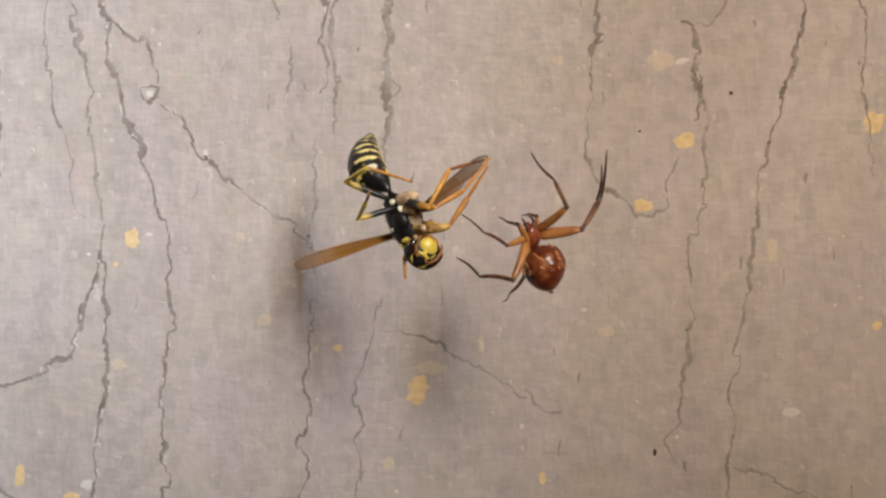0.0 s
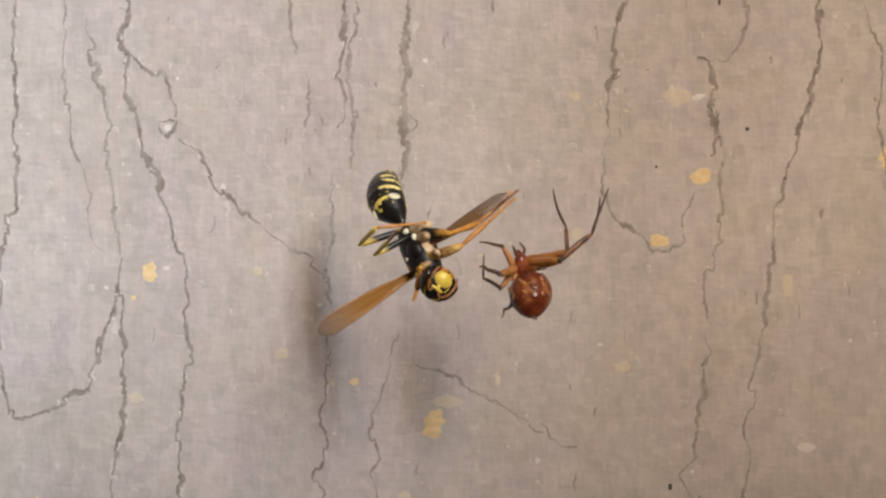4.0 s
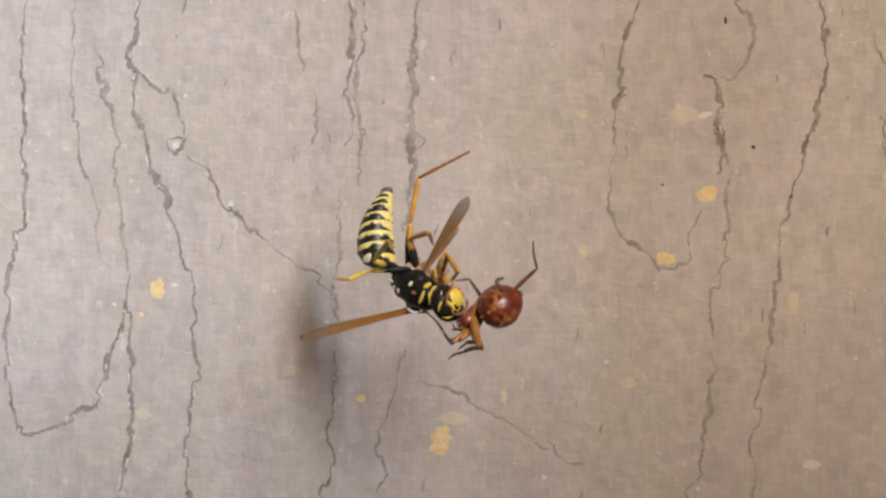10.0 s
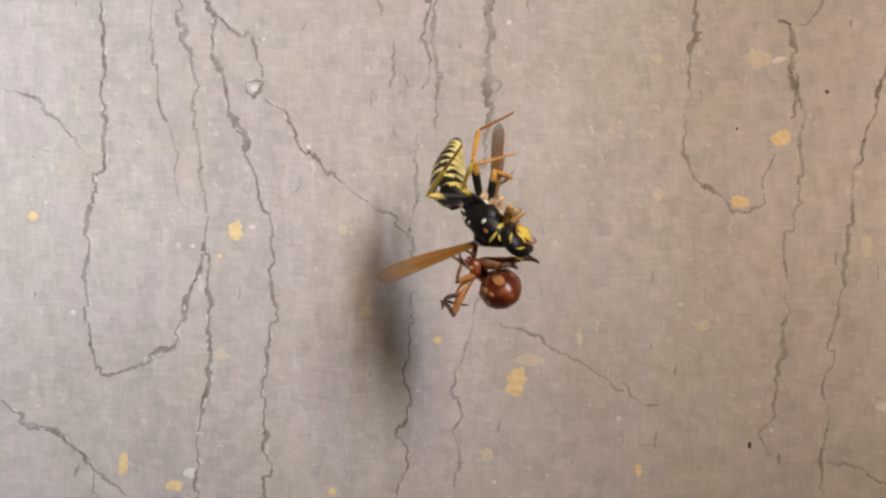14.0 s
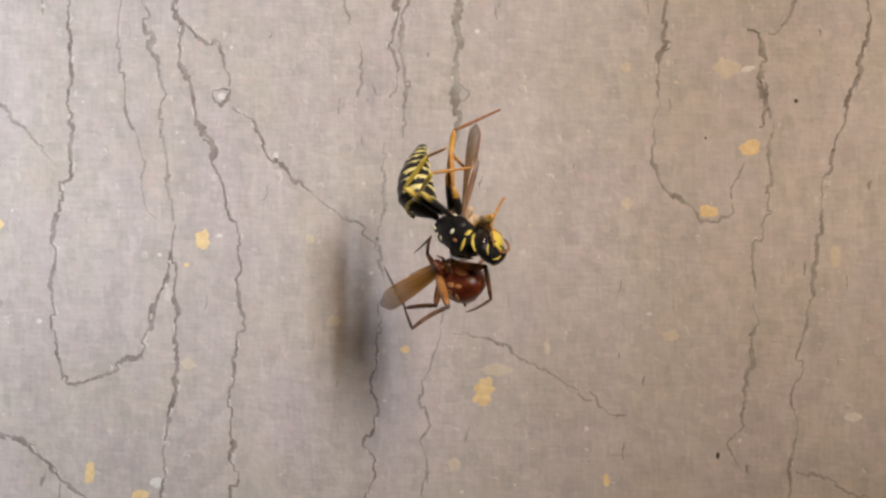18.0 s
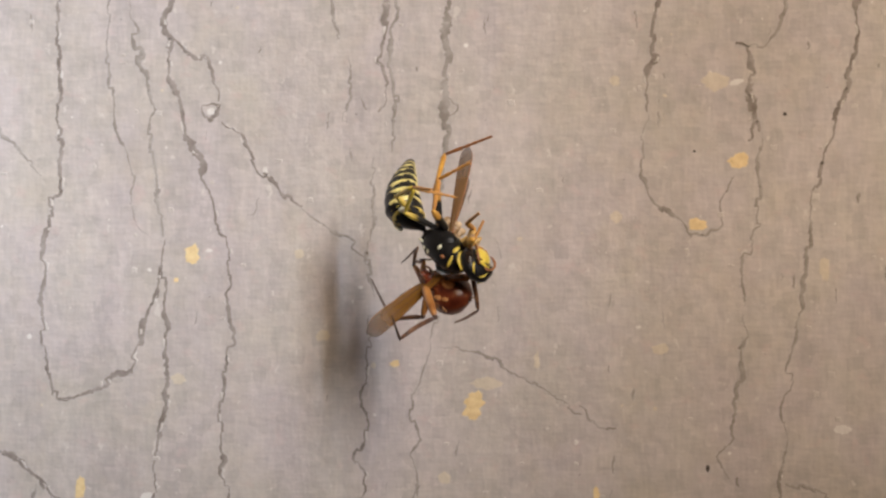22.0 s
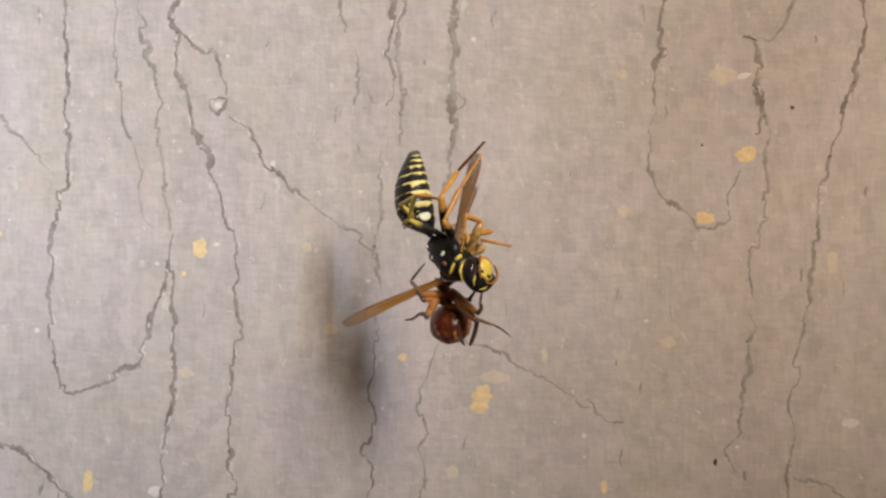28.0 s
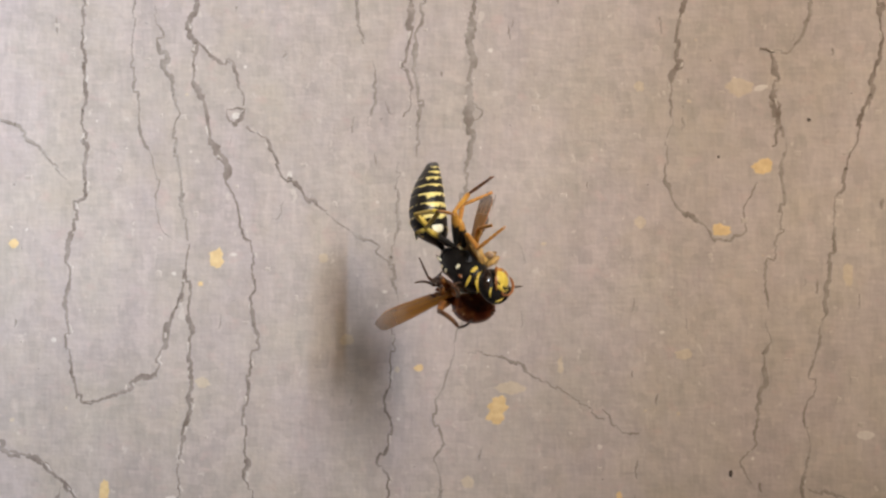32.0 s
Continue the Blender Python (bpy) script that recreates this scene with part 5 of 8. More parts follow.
    walk(w["H2_femur"], [
        (0, at(-0.95,0.7,-0.55, 21,-4,141)), (1, at(-0.95,0.7,-0.55, 18,3,105)), (2, at(-0.95,0.7,-0.55, 18,3,108)), (3, at(-0.95,0.7,-0.55, 14,5,98)),
        (3.3, at(-0.95,0.7,-0.55, 1,6,94)), (4, at(-0.95,0.7,-0.55, 31,4,99)), (6.5, at(-0.95,0.7,-0.55, 55,27,74)), (7, at(-0.95,0.7,-0.55, 25,42,53)),
        (7.5, at(-0.95,0.7,-0.55, 69,27,70)), (8, at(-0.95,0.7,-0.55, 43,9,82)), (8.5, at(-0.95,0.7,-0.55, 66,-10,96)),
        (9, at(-0.95,0.7,-0.55, 14,-12,98)), (9.25, at(-0.95,0.7,-0.55, 0,-8,61)), (9.5, at(-0.95,0.7,-0.55, -14,-13,24)),
        (9.75, at(-0.95,0.7,-0.55, 10,-12,49)), (10, at(-0.95,0.7,-0.55, 32,-21,74)), (10.5, at(-0.95,0.7,-0.55, 32,-25,81)),
        (11, at(-0.95,0.7,-0.55, 44,-30,89)), (12, at(-0.95,0.7,-0.55, 47,-31,90)), (13, at(-0.95,0.7,-0.55, 61,-36,95)),
        (13.5, at(-0.95,0.7,-0.55, 64,-39,97)), (15.5, at(-0.95,0.7,-0.55, 63,-28,90)), (16, at(-0.95,0.7,-0.55, 42,-38,99)),
        (17, at(-0.95,0.7,-0.55, 19,-45,114)), (18, at(-0.95,0.7,-0.55, 14,-46,117)), (19, at(-0.95,0.7,-0.55, -3,-46,131)),
        (20, at(-0.95,0.7,-0.55, 3,-46,127)), (22, at(-0.95,0.7,-0.55, 7,-46,127)), (23, at(-0.95,0.7,-0.55, 12,-46,124)),
        (24, at(-0.95,0.7,-0.55, 15,-46,122)), (25, at(-0.95,0.7,-0.55, 11,-46,125)), (28, at(-0.95,0.7,-0.55, 13,-45,119)),
        (29, at(-0.95,0.7,-0.55, 0,-46,123)), (30, at(-0.95,0.7,-0.55, -4,-46,128)), (31, at(-0.95,0.7,-0.55, 2,-46,124)),
        (32, at(-0.95,0.7,-0.55, 3,-46,130)),
    ])

    walk(w["H2_tibia"], [
        (0, at(0,4.9,0, -79,-13,-126)), (1, at(0,4.9,0, -47,15,-101)), (2, at(0,4.9,0, -57,10,-106)), (2.5, at(0,4.9,0, -85,42,-93)),
        (3, at(0,4.9,0, -139,75,-118)), (3.3, at(0,4.9,0, -92,66,-105)), (3.65, at(0,4.9,0, -82,28,-108)), (4, at(0,4.9,0, -72,-8,-116)),
        (5.25, at(0,4.9,0, -103,36,-114)), (6.5, at(0,4.9,0, 177,67,-172)), (7, at(0,4.9,0, 176,66,172)), (7.5, at(0,4.9,0, -120,49,-132)),
        (8, at(0,4.9,0, -94,24,-122)), (8.5, at(0,4.9,0, -53,17,-125)), (8.75, at(0,4.9,0, -17,33,-99)), (9, at(0,4.9,0, 27,31,-65)),
        (9.25, at(0,4.9,0, -22,31,-75)), (9.5, at(0,4.9,0, -68,25,-82)), (10, at(0,4.9,0, -74,34,-78)), (10.5, at(0,4.9,0, -19,49,-59)),
        (11, at(0,4.9,0, -51,36,-84)), (12, at(0,4.9,0, -109,-2,-91)), (13, at(0,4.9,0, -115,-34,-77)), (13.5, at(0,4.9,0, -99,-17,-83)),
        (15.5, at(0,4.9,0, -116,10,-92)), (16, at(0,4.9,0, -88,11,-92)), (17, at(0,4.9,0, -90,11,-92)), (18, at(0,4.9,0, -99,6,-92)),
        (19, at(0,4.9,0, -70,12,-91)), (20, at(0,4.9,0, -72,14,-90)), (22, at(0,4.9,0, -63,7,-93)), (23, at(0,4.9,0, -64,8,-93)),
        (24, at(0,4.9,0, -62,7,-93)), (25, at(0,4.9,0, -63,7,-93)), (28, at(0,4.9,0, -72,2,-95)), (29, at(0,4.9,0, -71,0,-96)),
        (30, at(0,4.9,0, -61,3,-94)), (31, at(0,4.9,0, -63,1,-96)), (32, at(0,4.9,0, -62,0,-96)),
    ])

    walk(w["H2_tarsus"], [
        (0, at(0.12,3.62,-4.21, 39,-74,131)), (0.5, at(2.01,4.86,-3.7, -39,-73,-105)), (1, at(3.11,5.13,-3.11, -41,-56,-60)),
        (1.5, at(2.78,5,-3.38, -70,-65,-72)), (2, at(2.45,4.87,-3.66, -109,-75,-73)), (2.5, at(0.4,6.89,-2.2, 122,-77,-6)),
        (3, at(-1.65,8.91,-0.74, 58,-62,-6)), (3.15, at(-0.38,8.86,-1.28, 133,-77,-10)), (3.3, at(0.9,8.8,-1.82, -103,-73,-64)),
        (4, at(0.95,3.77,-4.15, -164,-86,-1)), (5.25, at(0.08,6.5,-2.03, -65,-77,-29)), (6.5, at(-0.8,9.23,0.09, -18,-70,-2)),
        (6.75, at(-0.23,9.26,0.1, 73,-63,-36)), (7, at(0.34,9.29,0.12, 130,-49,-30)), (7.17, at(0.33,9.02,-0.76, 78,-40,-27)),
        (7.33, at(0.31,8.76,-1.64, 32,-32,-34)), (7.5, at(0.29,8.5,-2.52, -12,-31,-45)), (8, at(0.69,6.55,-4.02, -43,-24,-30)),
        (8.5, at(2.74,4.23,-3.38, -32,-41,-56)), (9, at(3.99,5.62,1.71, -17,-37,-46)), (9.25, at(2.68,6.23,-0.99, 4,-44,-115)),
        (9.5, at(1.36,6.85,-3.7, 19,-32,179)), (9.75, at(1.05,7.16,-3.6, -5,-41,-102)), (10, at(0.73,7.47,-3.49, -21,-24,-28)),
        (10.5, at(2.98,8,-0.94, -32,-2,15)), (11, at(2.54,7.2,-2.76, -41,-9,5)), (11.5, at(0.55,6,-3.46, -95,-6,7)),
        (12, at(-1.44,4.79,-4.16, -149,-3,5)), (12.5, at(-1.38,3.56,-3.74, -106,1,2)), (13, at(-1.33,2.33,-3.31, -64,5,3)),
        (13.5, at(-0.57,3.56,-4.15, -92,-10,-1)), (14.5, at(-1.24,4.61,-4.02, -93,30,-2)), (15.5, at(-1.91,5.67,-3.89, -99,70,-8)),
        (16, at(0.21,5.72,-4.32, -116,49,4)), (17, at(0.05,5.77,-4.31, -109,55,0)), (17.5, at(-0.32,5.57,-4.32, -99,11,13)),
        (18, at(-0.69,5.36,-4.32, -99,-34,20)), (18.5, at(0.41,5.54,-4.18, -135,9,-1)), (19, at(1.52,5.72,-4.05, 171,24,-47)),
        (19.5, at(1.45,5.81,-4.05, -139,10,3)), (20, at(1.39,5.91,-4.05, -111,-32,32)), (22, at(2,5.27,-3.9, -113,-34,33)),
        (23, at(1.98,5.37,-3.9, -107,-28,30)), (24, at(2.07,5.22,-3.87, -107,-27,30)), (25, at(2.04,5.27,-3.88, -112,-31,32)),
        (26.5, at(1.7,5.08,-4.03, -149,6,0)), (28, at(1.35,4.9,-4.19, 160,11,-48)), (29, at(1.44,4.76,-4.15, 168,11,-48)),
        (29.5, at(1.8,4.87,-3.99, -141,0,-4)), (30, at(2.17,4.97,-3.83, -104,-38,21)), (31, at(1.98,4.74,-3.93, -105,-38,21)),
        (32, at(2.03,4.66,-3.89, -105,-38,21)),
    ])

    walk(w["M1_femur"], [
        (0, at(-0.2,2.3,-1.4, -71,0,-2)), (1, at(-0.2,2.3,-1.4, -48,-25,-17)), (2, at(-0.2,2.3,-1.4, -57,-22,-14)), (3, at(-0.2,2.3,-1.4, -57,-23,-15)),
        (4, at(-0.2,2.3,-1.4, -62,-8,-6)), (6.5, at(-0.2,2.3,-1.4, -27,-19,-17)), (7, at(-0.2,2.3,-1.4, 34,-16,-63)),
        (7.5, at(-0.2,2.3,-1.4, -5,-20,-50)), (7.75, at(-0.2,2.3,-1.4, -44,-1,-9)), (8, at(-0.2,2.3,-1.4, -68,37,16)),
        (8.5, at(-0.2,2.3,-1.4, -31,62,47)), (9, at(-0.2,2.3,-1.4, -81,56,41)), (9.17, at(-0.2,2.3,-1.4, -118,26,48)),
        (9.33, at(-0.2,2.3,-1.4, -153,4,70)), (9.5, at(-0.2,2.3,-1.4, 167,0,101)), (9.67, at(-0.2,2.3,-1.4, -162,2,59)),
        (9.83, at(-0.2,2.3,-1.4, -139,23,23)), (10, at(-0.2,2.3,-1.4, -132,54,-15)), (10.5, at(-0.2,2.3,-1.4, -111,26,6)),
        (11, at(-0.2,2.3,-1.4, -122,30,4)), (12, at(-0.2,2.3,-1.4, -171,63,-59)), (13, at(-0.2,2.3,-1.4, -167,61,-43)),
        (13.5, at(-0.2,2.3,-1.4, -117,33,6)), (15.5, at(-0.2,2.3,-1.4, -144,64,-31)), (16, at(-0.2,2.3,-1.4, -127,51,-8)),
        (17, at(-0.2,2.3,-1.4, -129,51,-7)), (18, at(-0.2,2.3,-1.4, -124,61,-21)), (19, at(-0.2,2.3,-1.4, -150,70,-44)),
        (20, at(-0.2,2.3,-1.4, -161,70,-44)), (22, at(-0.2,2.3,-1.4, -173,72,-67)), (23, at(-0.2,2.3,-1.4, -154,69,-39)),
        (24, at(-0.2,2.3,-1.4, -163,71,-54)), (25, at(-0.2,2.3,-1.4, -153,70,-43)), (28, at(-0.2,2.3,-1.4, -160,74,-70)),
        (29, at(-0.2,2.3,-1.4, -123,65,-41)), (30, at(-0.2,2.3,-1.4, -135,60,-32)), (31, at(-0.2,2.3,-1.4, -128,53,-21)),
        (32, at(-0.2,2.3,-1.4, -132,53,-21)),
    ])

    walk(w["M1_tibia"], [
        (0, at(0,3.6,0, -8,0,-71)), (1, at(0,3.6,0, -19,5,-50)), (2, at(0,3.6,0, -4,4,-54)), (3, at(0,3.6,0, -13,7,-32)), (4, at(0,3.6,0, -7,1,-71)),
        (6.5, at(0,3.6,0, -30,-2,-78)), (7, at(0,3.6,0, 27,-2,-67)), (7.25, at(0,3.6,0, -7,-6,-44)), (7.5, at(0,3.6,0, -41,4,-22)),
        (7.75, at(0,3.6,0, -45,-26,-55)), (8, at(0,3.6,0, -23,-53,-102)), (8.5, at(0,3.6,0, -63,-39,-81)), (8.75, at(0,3.6,0, -46,-5,-56)),
        (9, at(0,3.6,0, -16,16,-21)), (9.25, at(0,3.6,0, 23,15,-12)), (9.5, at(0,3.6,0, 61,9,-5)), (10, at(0,3.6,0, 78,-17,5)),
        (10.25, at(0,3.6,0, 39,-25,10)), (10.5, at(0,3.6,0, -2,-28,20)), (11, at(0,3.6,0, 1,-28,19)), (12, at(0,3.6,0, 2,-26,-55)),
        (13, at(0,3.6,0, 0,-26,-93)), (13.5, at(0,3.6,0, 9,-24,-109)), (15.5, at(0,3.6,0, -45,-10,-66)), (16, at(0,3.6,0, -38,16,-37)),
        (17, at(0,3.6,0, -24,20,-29)), (18, at(0,3.6,0, -25,12,-48)), (19, at(0,3.6,0, -33,-2,-73)), (20, at(0,3.6,0, -7,2,-61)),
        (22, at(0,3.6,0, -21,-3,-81)), (23, at(0,3.6,0, -25,0,-73)), (24, at(0,3.6,0, -27,-3,-80)), (25, at(0,3.6,0, -24,-2,-78)),
        (28, at(0,3.6,0, -9,-4,-83)), (29, at(0,3.6,0, -19,-3,-82)), (30, at(0,3.6,0, -30,-7,-90)), (31, at(0,3.6,0, -36,-4,-85)),
        (32, at(0,3.6,0, -32,-5,-87)),
    ])

    walk(w["M1_tarsus"], [
        (0, at(3.55,4.84,-0.54, -27,-1,-75)), (1, at(2.67,6.01,-1.23, -45,5,-67)), (2, at(3.05,5.84,-0.28, -38,8,-64)),
        (3, at(1.88,6.8,-0.83, -32,17,-50)), (4, at(3.56,4.85,-0.44, -35,14,-56)), (6.5, at(3.24,4.21,-1.89, -60,9,-60)),
        (7, at(3.1,4.94,1.73, -49,59,-20)), (7.5, at(0.91,6.34,-2.47, -86,20,-40)), (8, at(3.17,1.72,-0.9, -53,-45,-63)),
        (8.25, at(2.62,1.76,-1.77, -98,-39,-61)), (8.5, at(2.07,1.8,-2.63, -138,-34,-65)), (8.75, at(1.56,4.46,-1.82, -70,-40,-63)),
        (9, at(1.05,7.11,-1.01, 4,-44,-70)), (9.5, at(0.69,5.39,3.28, 31,-26,-132)), (10, at(-1.15,4.29,3.56, -37,-25,-102)),
        (10.25, at(-1.2,5.74,1.73, -1,-17,-78)), (10.5, at(-1.25,7.19,-0.1, 35,-24,-54)), (11, at(-1.24,7.19,0.05, 43,-15,-66)),
        (12, at(3.09,5.81,0.11, 35,7,-92)), (13, at(3.79,3.4,0.01, 15,-3,-71)), (13.5, at(3.62,2.58,0.54, -30,-10,-123)),
        (15.5, at(2.65,4.26,-2.65, -54,0,-112)), (15.75, at(1.99,5.31,-2.44, -19,-16,-133)), (16, at(1.34,6.37,-2.23, 20,-16,-161)),
        (17, at(1.23,6.88,-1.47, -11,-19,-129)), (18, at(2.35,6.14,-1.57, -13,-20,-137)), (19, at(3.07,4.48,-2.06, -17,-21,-140)),
        (20, at(3.3,5.43,-0.44, -21,-13,-116)), (21, at(3.4,4.76,-0.91, 27,-19,-110)), (22, at(3.5,4.09,-1.39, 76,-27,-110)),
        (23, at(3.28,4.61,-1.63, 20,-16,-114)), (24, at(3.35,4.06,-1.74, 16,-15,-118)), (25, at(3.42,4.26,-1.53, 24,-17,-111)),
        (28, at(3.73,4.01,-0.57, -8,-20,-90)), (29, at(3.56,4.02,-1.26, -2,-22,-113)), (30, at(3.3,3.38,-1.88, 12,-23,-106)),
        (31, at(3.09,3.69,-2.21, 6,-24,-98)), (32, at(3.23,3.59,-2, 10,-24,-101)),
    ])

    walk(w["M2_femur"], [
        (0, at(-1.1,1.7,-0.95, 25,-5,98)), (1, at(-1.1,1.7,-0.95, 32,1,86)), (2, at(-1.1,1.7,-0.95, 28,-1,89)), (3, at(-1.1,1.7,-0.95, 25,0,87)),
        (4, at(-1.1,1.7,-0.95, 30,1,86)), (6.5, at(-1.1,1.7,-0.95, 18,8,69)), (7, at(-1.1,1.7,-0.95, -17,9,10)), (7.25, at(-1.1,1.7,-0.95, 6,13,49)),
        (7.5, at(-1.1,1.7,-0.95, 27,1,86)), (8, at(-1.1,1.7,-0.95, 9,1,86)), (8.5, at(-1.1,1.7,-0.95, 38,4,79)), (9, at(-1.1,1.7,-0.95, -25,2,95)),
        (9.25, at(-1.1,1.7,-0.95, -16,-14,53)), (9.5, at(-1.1,1.7,-0.95, 3,-19,8)), (9.75, at(-1.1,1.7,-0.95, 50,-26,22)),
        (10, at(-1.1,1.7,-0.95, 101,-40,26)), (10.25, at(-1.1,1.7,-0.95, 156,-81,-32)), (10.5, at(-1.1,1.7,-0.95, -103,-48,-137)),
        (11, at(-1.1,1.7,-0.95, -120,-63,-127)), (12, at(-1.1,1.7,-0.95, -108,-60,-129)), (13, at(-1.1,1.7,-0.95, 112,-63,-9)),
        (13.5, at(-1.1,1.7,-0.95, 129,-71,-21)), (15.5, at(-1.1,1.7,-0.95, 89,-35,-1)), (16, at(-1.1,1.7,-0.95, 85,-42,-1)),
        (17, at(-1.1,1.7,-0.95, 110,-52,-3)), (18, at(-1.1,1.7,-0.95, 155,-69,-33)), (19, at(-1.1,1.7,-0.95, -165,-70,-69)),
        (20, at(-1.1,1.7,-0.95, 148,-68,-23)), (22, at(-1.1,1.7,-0.95, 131,-62,-8)), (23, at(-1.1,1.7,-0.95, 127,-63,-9)),
        (24, at(-1.1,1.7,-0.95, 123,-61,-7)), (25, at(-1.1,1.7,-0.95, 135,-63,-9)), (28, at(-1.1,1.7,-0.95, 127,-61,-7)),
        (29, at(-1.1,1.7,-0.95, 146,-70,-28)), (30, at(-1.1,1.7,-0.95, 151,-71,-32)), (31, at(-1.1,1.7,-0.95, 141,-69,-27)),
        (32, at(-1.1,1.7,-0.95, 141,-67,-19)),
    ])

    walk(w["M2_tibia"], [
        (0, at(0,4.2,0, -102,-17,-125)), (1, at(0,4.2,0, -57,15,-111)), (2, at(0,4.2,0, -62,-4,-122)), (3, at(0,4.2,0, -74,-4,-122)),
        (4, at(0,4.2,0, -79,-6,-122)), (5.25, at(0,4.2,0, -77,40,-112)), (6.5, at(0,4.2,0, -16,81,-45)), (6.75, at(0,4.2,0, 63,33,74)),
        (7, at(0,4.2,0, 34,-15,114)), (7.25, at(0,4.2,0, -38,-14,146)), (7.5, at(0,4.2,0, -102,15,156)), (7.75, at(0,4.2,0, -140,28,148)),
        (8, at(0,4.2,0, 176,33,131)), (8.5, at(0,4.2,0, -175,33,159)), (9, at(0,4.2,0, 169,31,124)), (9.25, at(0,4.2,0, -143,26,149)),
        (9.5, at(0,4.2,0, -104,8,162)), (10, at(0,4.2,0, -142,-4,169)), (10.5, at(0,4.2,0, -107,7,162)), (11, at(0,4.2,0, -168,14,154)),
        (12, at(0,4.2,0, -129,-5,-175)), (13, at(0,4.2,0, -157,-40,-129)), (13.5, at(0,4.2,0, -177,-40,-133)), (15.5, at(0,4.2,0, -177,-41,-107)),
        (16, at(0,4.2,0, -166,-40,-112)), (17, at(0,4.2,0, -140,-34,-126)), (18, at(0,4.2,0, -135,-27,-136)), (19, at(0,4.2,0, -130,-16,-147)),
        (20, at(0,4.2,0, -148,-29,-131)), (22, at(0,4.2,0, -154,-32,-124)), (23, at(0,4.2,0, -164,-34,-119)), (24, at(0,4.2,0, -162,-33,-120)),
        (25, at(0,4.2,0, -153,-33,-121)), (28, at(0,4.2,0, -156,-31,-125)), (29, at(0,4.2,0, -143,-26,-136)), (30, at(0,4.2,0, -139,-26,-135)),
        (31, at(0,4.2,0, -141,-30,-131)), (32, at(0,4.2,0, -142,-31,-129)),
    ])

    walk(w["M2_tarsus"], [
        (0, at(-1.22,3.81,-3.37, -100,7,-125)), (1, at(2.09,4.22,-2.93, -57,30,-112)), (2, at(1.34,3.15,-3.17, -62,20,-118)),
        (3, at(0.71,3.48,-3.46, -73,18,-119)), (4, at(0.38,3.53,-3.52, -83,3,-123)), (5.25, at(1.09,5.42,-1.84, -66,-37,-134)),
        (6.5, at(1.79,7.32,-0.16, -12,-65,176)), (6.75, at(-0.36,4.91,0.89, 45,-38,74)), (7, at(-2.52,2.51,1.94, 31,1,25)),
        (7.25, at(-0.69,3.5,-0.73, -15,-7,80)), (7.5, at(1.13,4.5,-3.4, -50,25,127)), (7.75, at(1.88,5.58,-1.58, -94,-7,117)),
        (8, at(2.63,6.65,0.24, -143,-36,134)), (8.25, at(2.03,7.07,-0.01, -71,-15,127)), (8.5, at(1.43,7.49,-0.26, -5,-1,144)),
        (8.67, at(1.86,7.16,0.03, 29,-9,178)), (8.83, at(2.29,6.82,0.31, 57,-32,-155)), (9, at(2.72,6.49,0.59, 79,-65,-136)),
        (9.25, at(1.72,5.67,-1.44, 46,-48,-152)), (9.5, at(0.72,4.86,-3.46, 15,-38,-174)), (9.75, at(0.56,5.94,-2.83, -63,-21,-132)),
        (10, at(0.39,7.03,-2.19, -120,19,-133)), (10.5, at(0.73,5.05,-3.42, -96,30,-136)), (10.75, at(1.22,6.17,-2.08, -111,-34,-122)),
        (11, at(1.7,7.28,-0.74, 145,-63,-19)), (12, at(-0.44,6.43,-2.79, 128,-58,-8)), (13, at(-3.15,5.57,-1.07, 164,-48,17)),
        (13.5, at(-2.72,6.55,-0.16, -172,-51,-39)), (14.5, at(-3.1,5.84,-0.17, -155,-39,-93)), (15.5, at(-3.47,5.14,-0.17, -155,-22,-134)),
        (16, at(-3.45,4.98,-0.68, -143,-16,-145)), (17, at(-3,4.78,-1.9, -123,-11,-150)), (17.5, at(-2.8,5.01,-2.08, -132,-53,-113)),
        (18, at(-2.6,5.25,-2.26, 144,-62,-7)), (19, at(-1.89,5.72,-2.66, 120,-42,21)), (20, at(-2.91,5.49,-1.68, 164,-59,-12)),
        (22, at(-3.15,5.32,-1.33, -163,-59,-32)), (23, at(-3.3,5.4,-0.81, -172,-60,-25)), (24, at(-3.27,5.38,-0.95, -157,-58,-40)),
        (25, at(-3.21,5.11,-1.35, -167,-59,-30)), (28, at(-3.13,5.49,-1.23, -120,-17,-93)), (28.5, at(-2.91,5.54,-1.59, -157,-52,-49)),
        (29, at(-2.69,5.58,-1.96, 137,-42,23)), (29.5, at(-2.67,5.5,-2.03, -145,-47,-56)), (30, at(-2.66,5.41,-2.11, -111,-2,-92)),
        (31, at(-2.86,5.2,-1.95, -112,6,-95)), (32, at(-2.91,5.13,-1.91, -113,5,-95)),
    ])

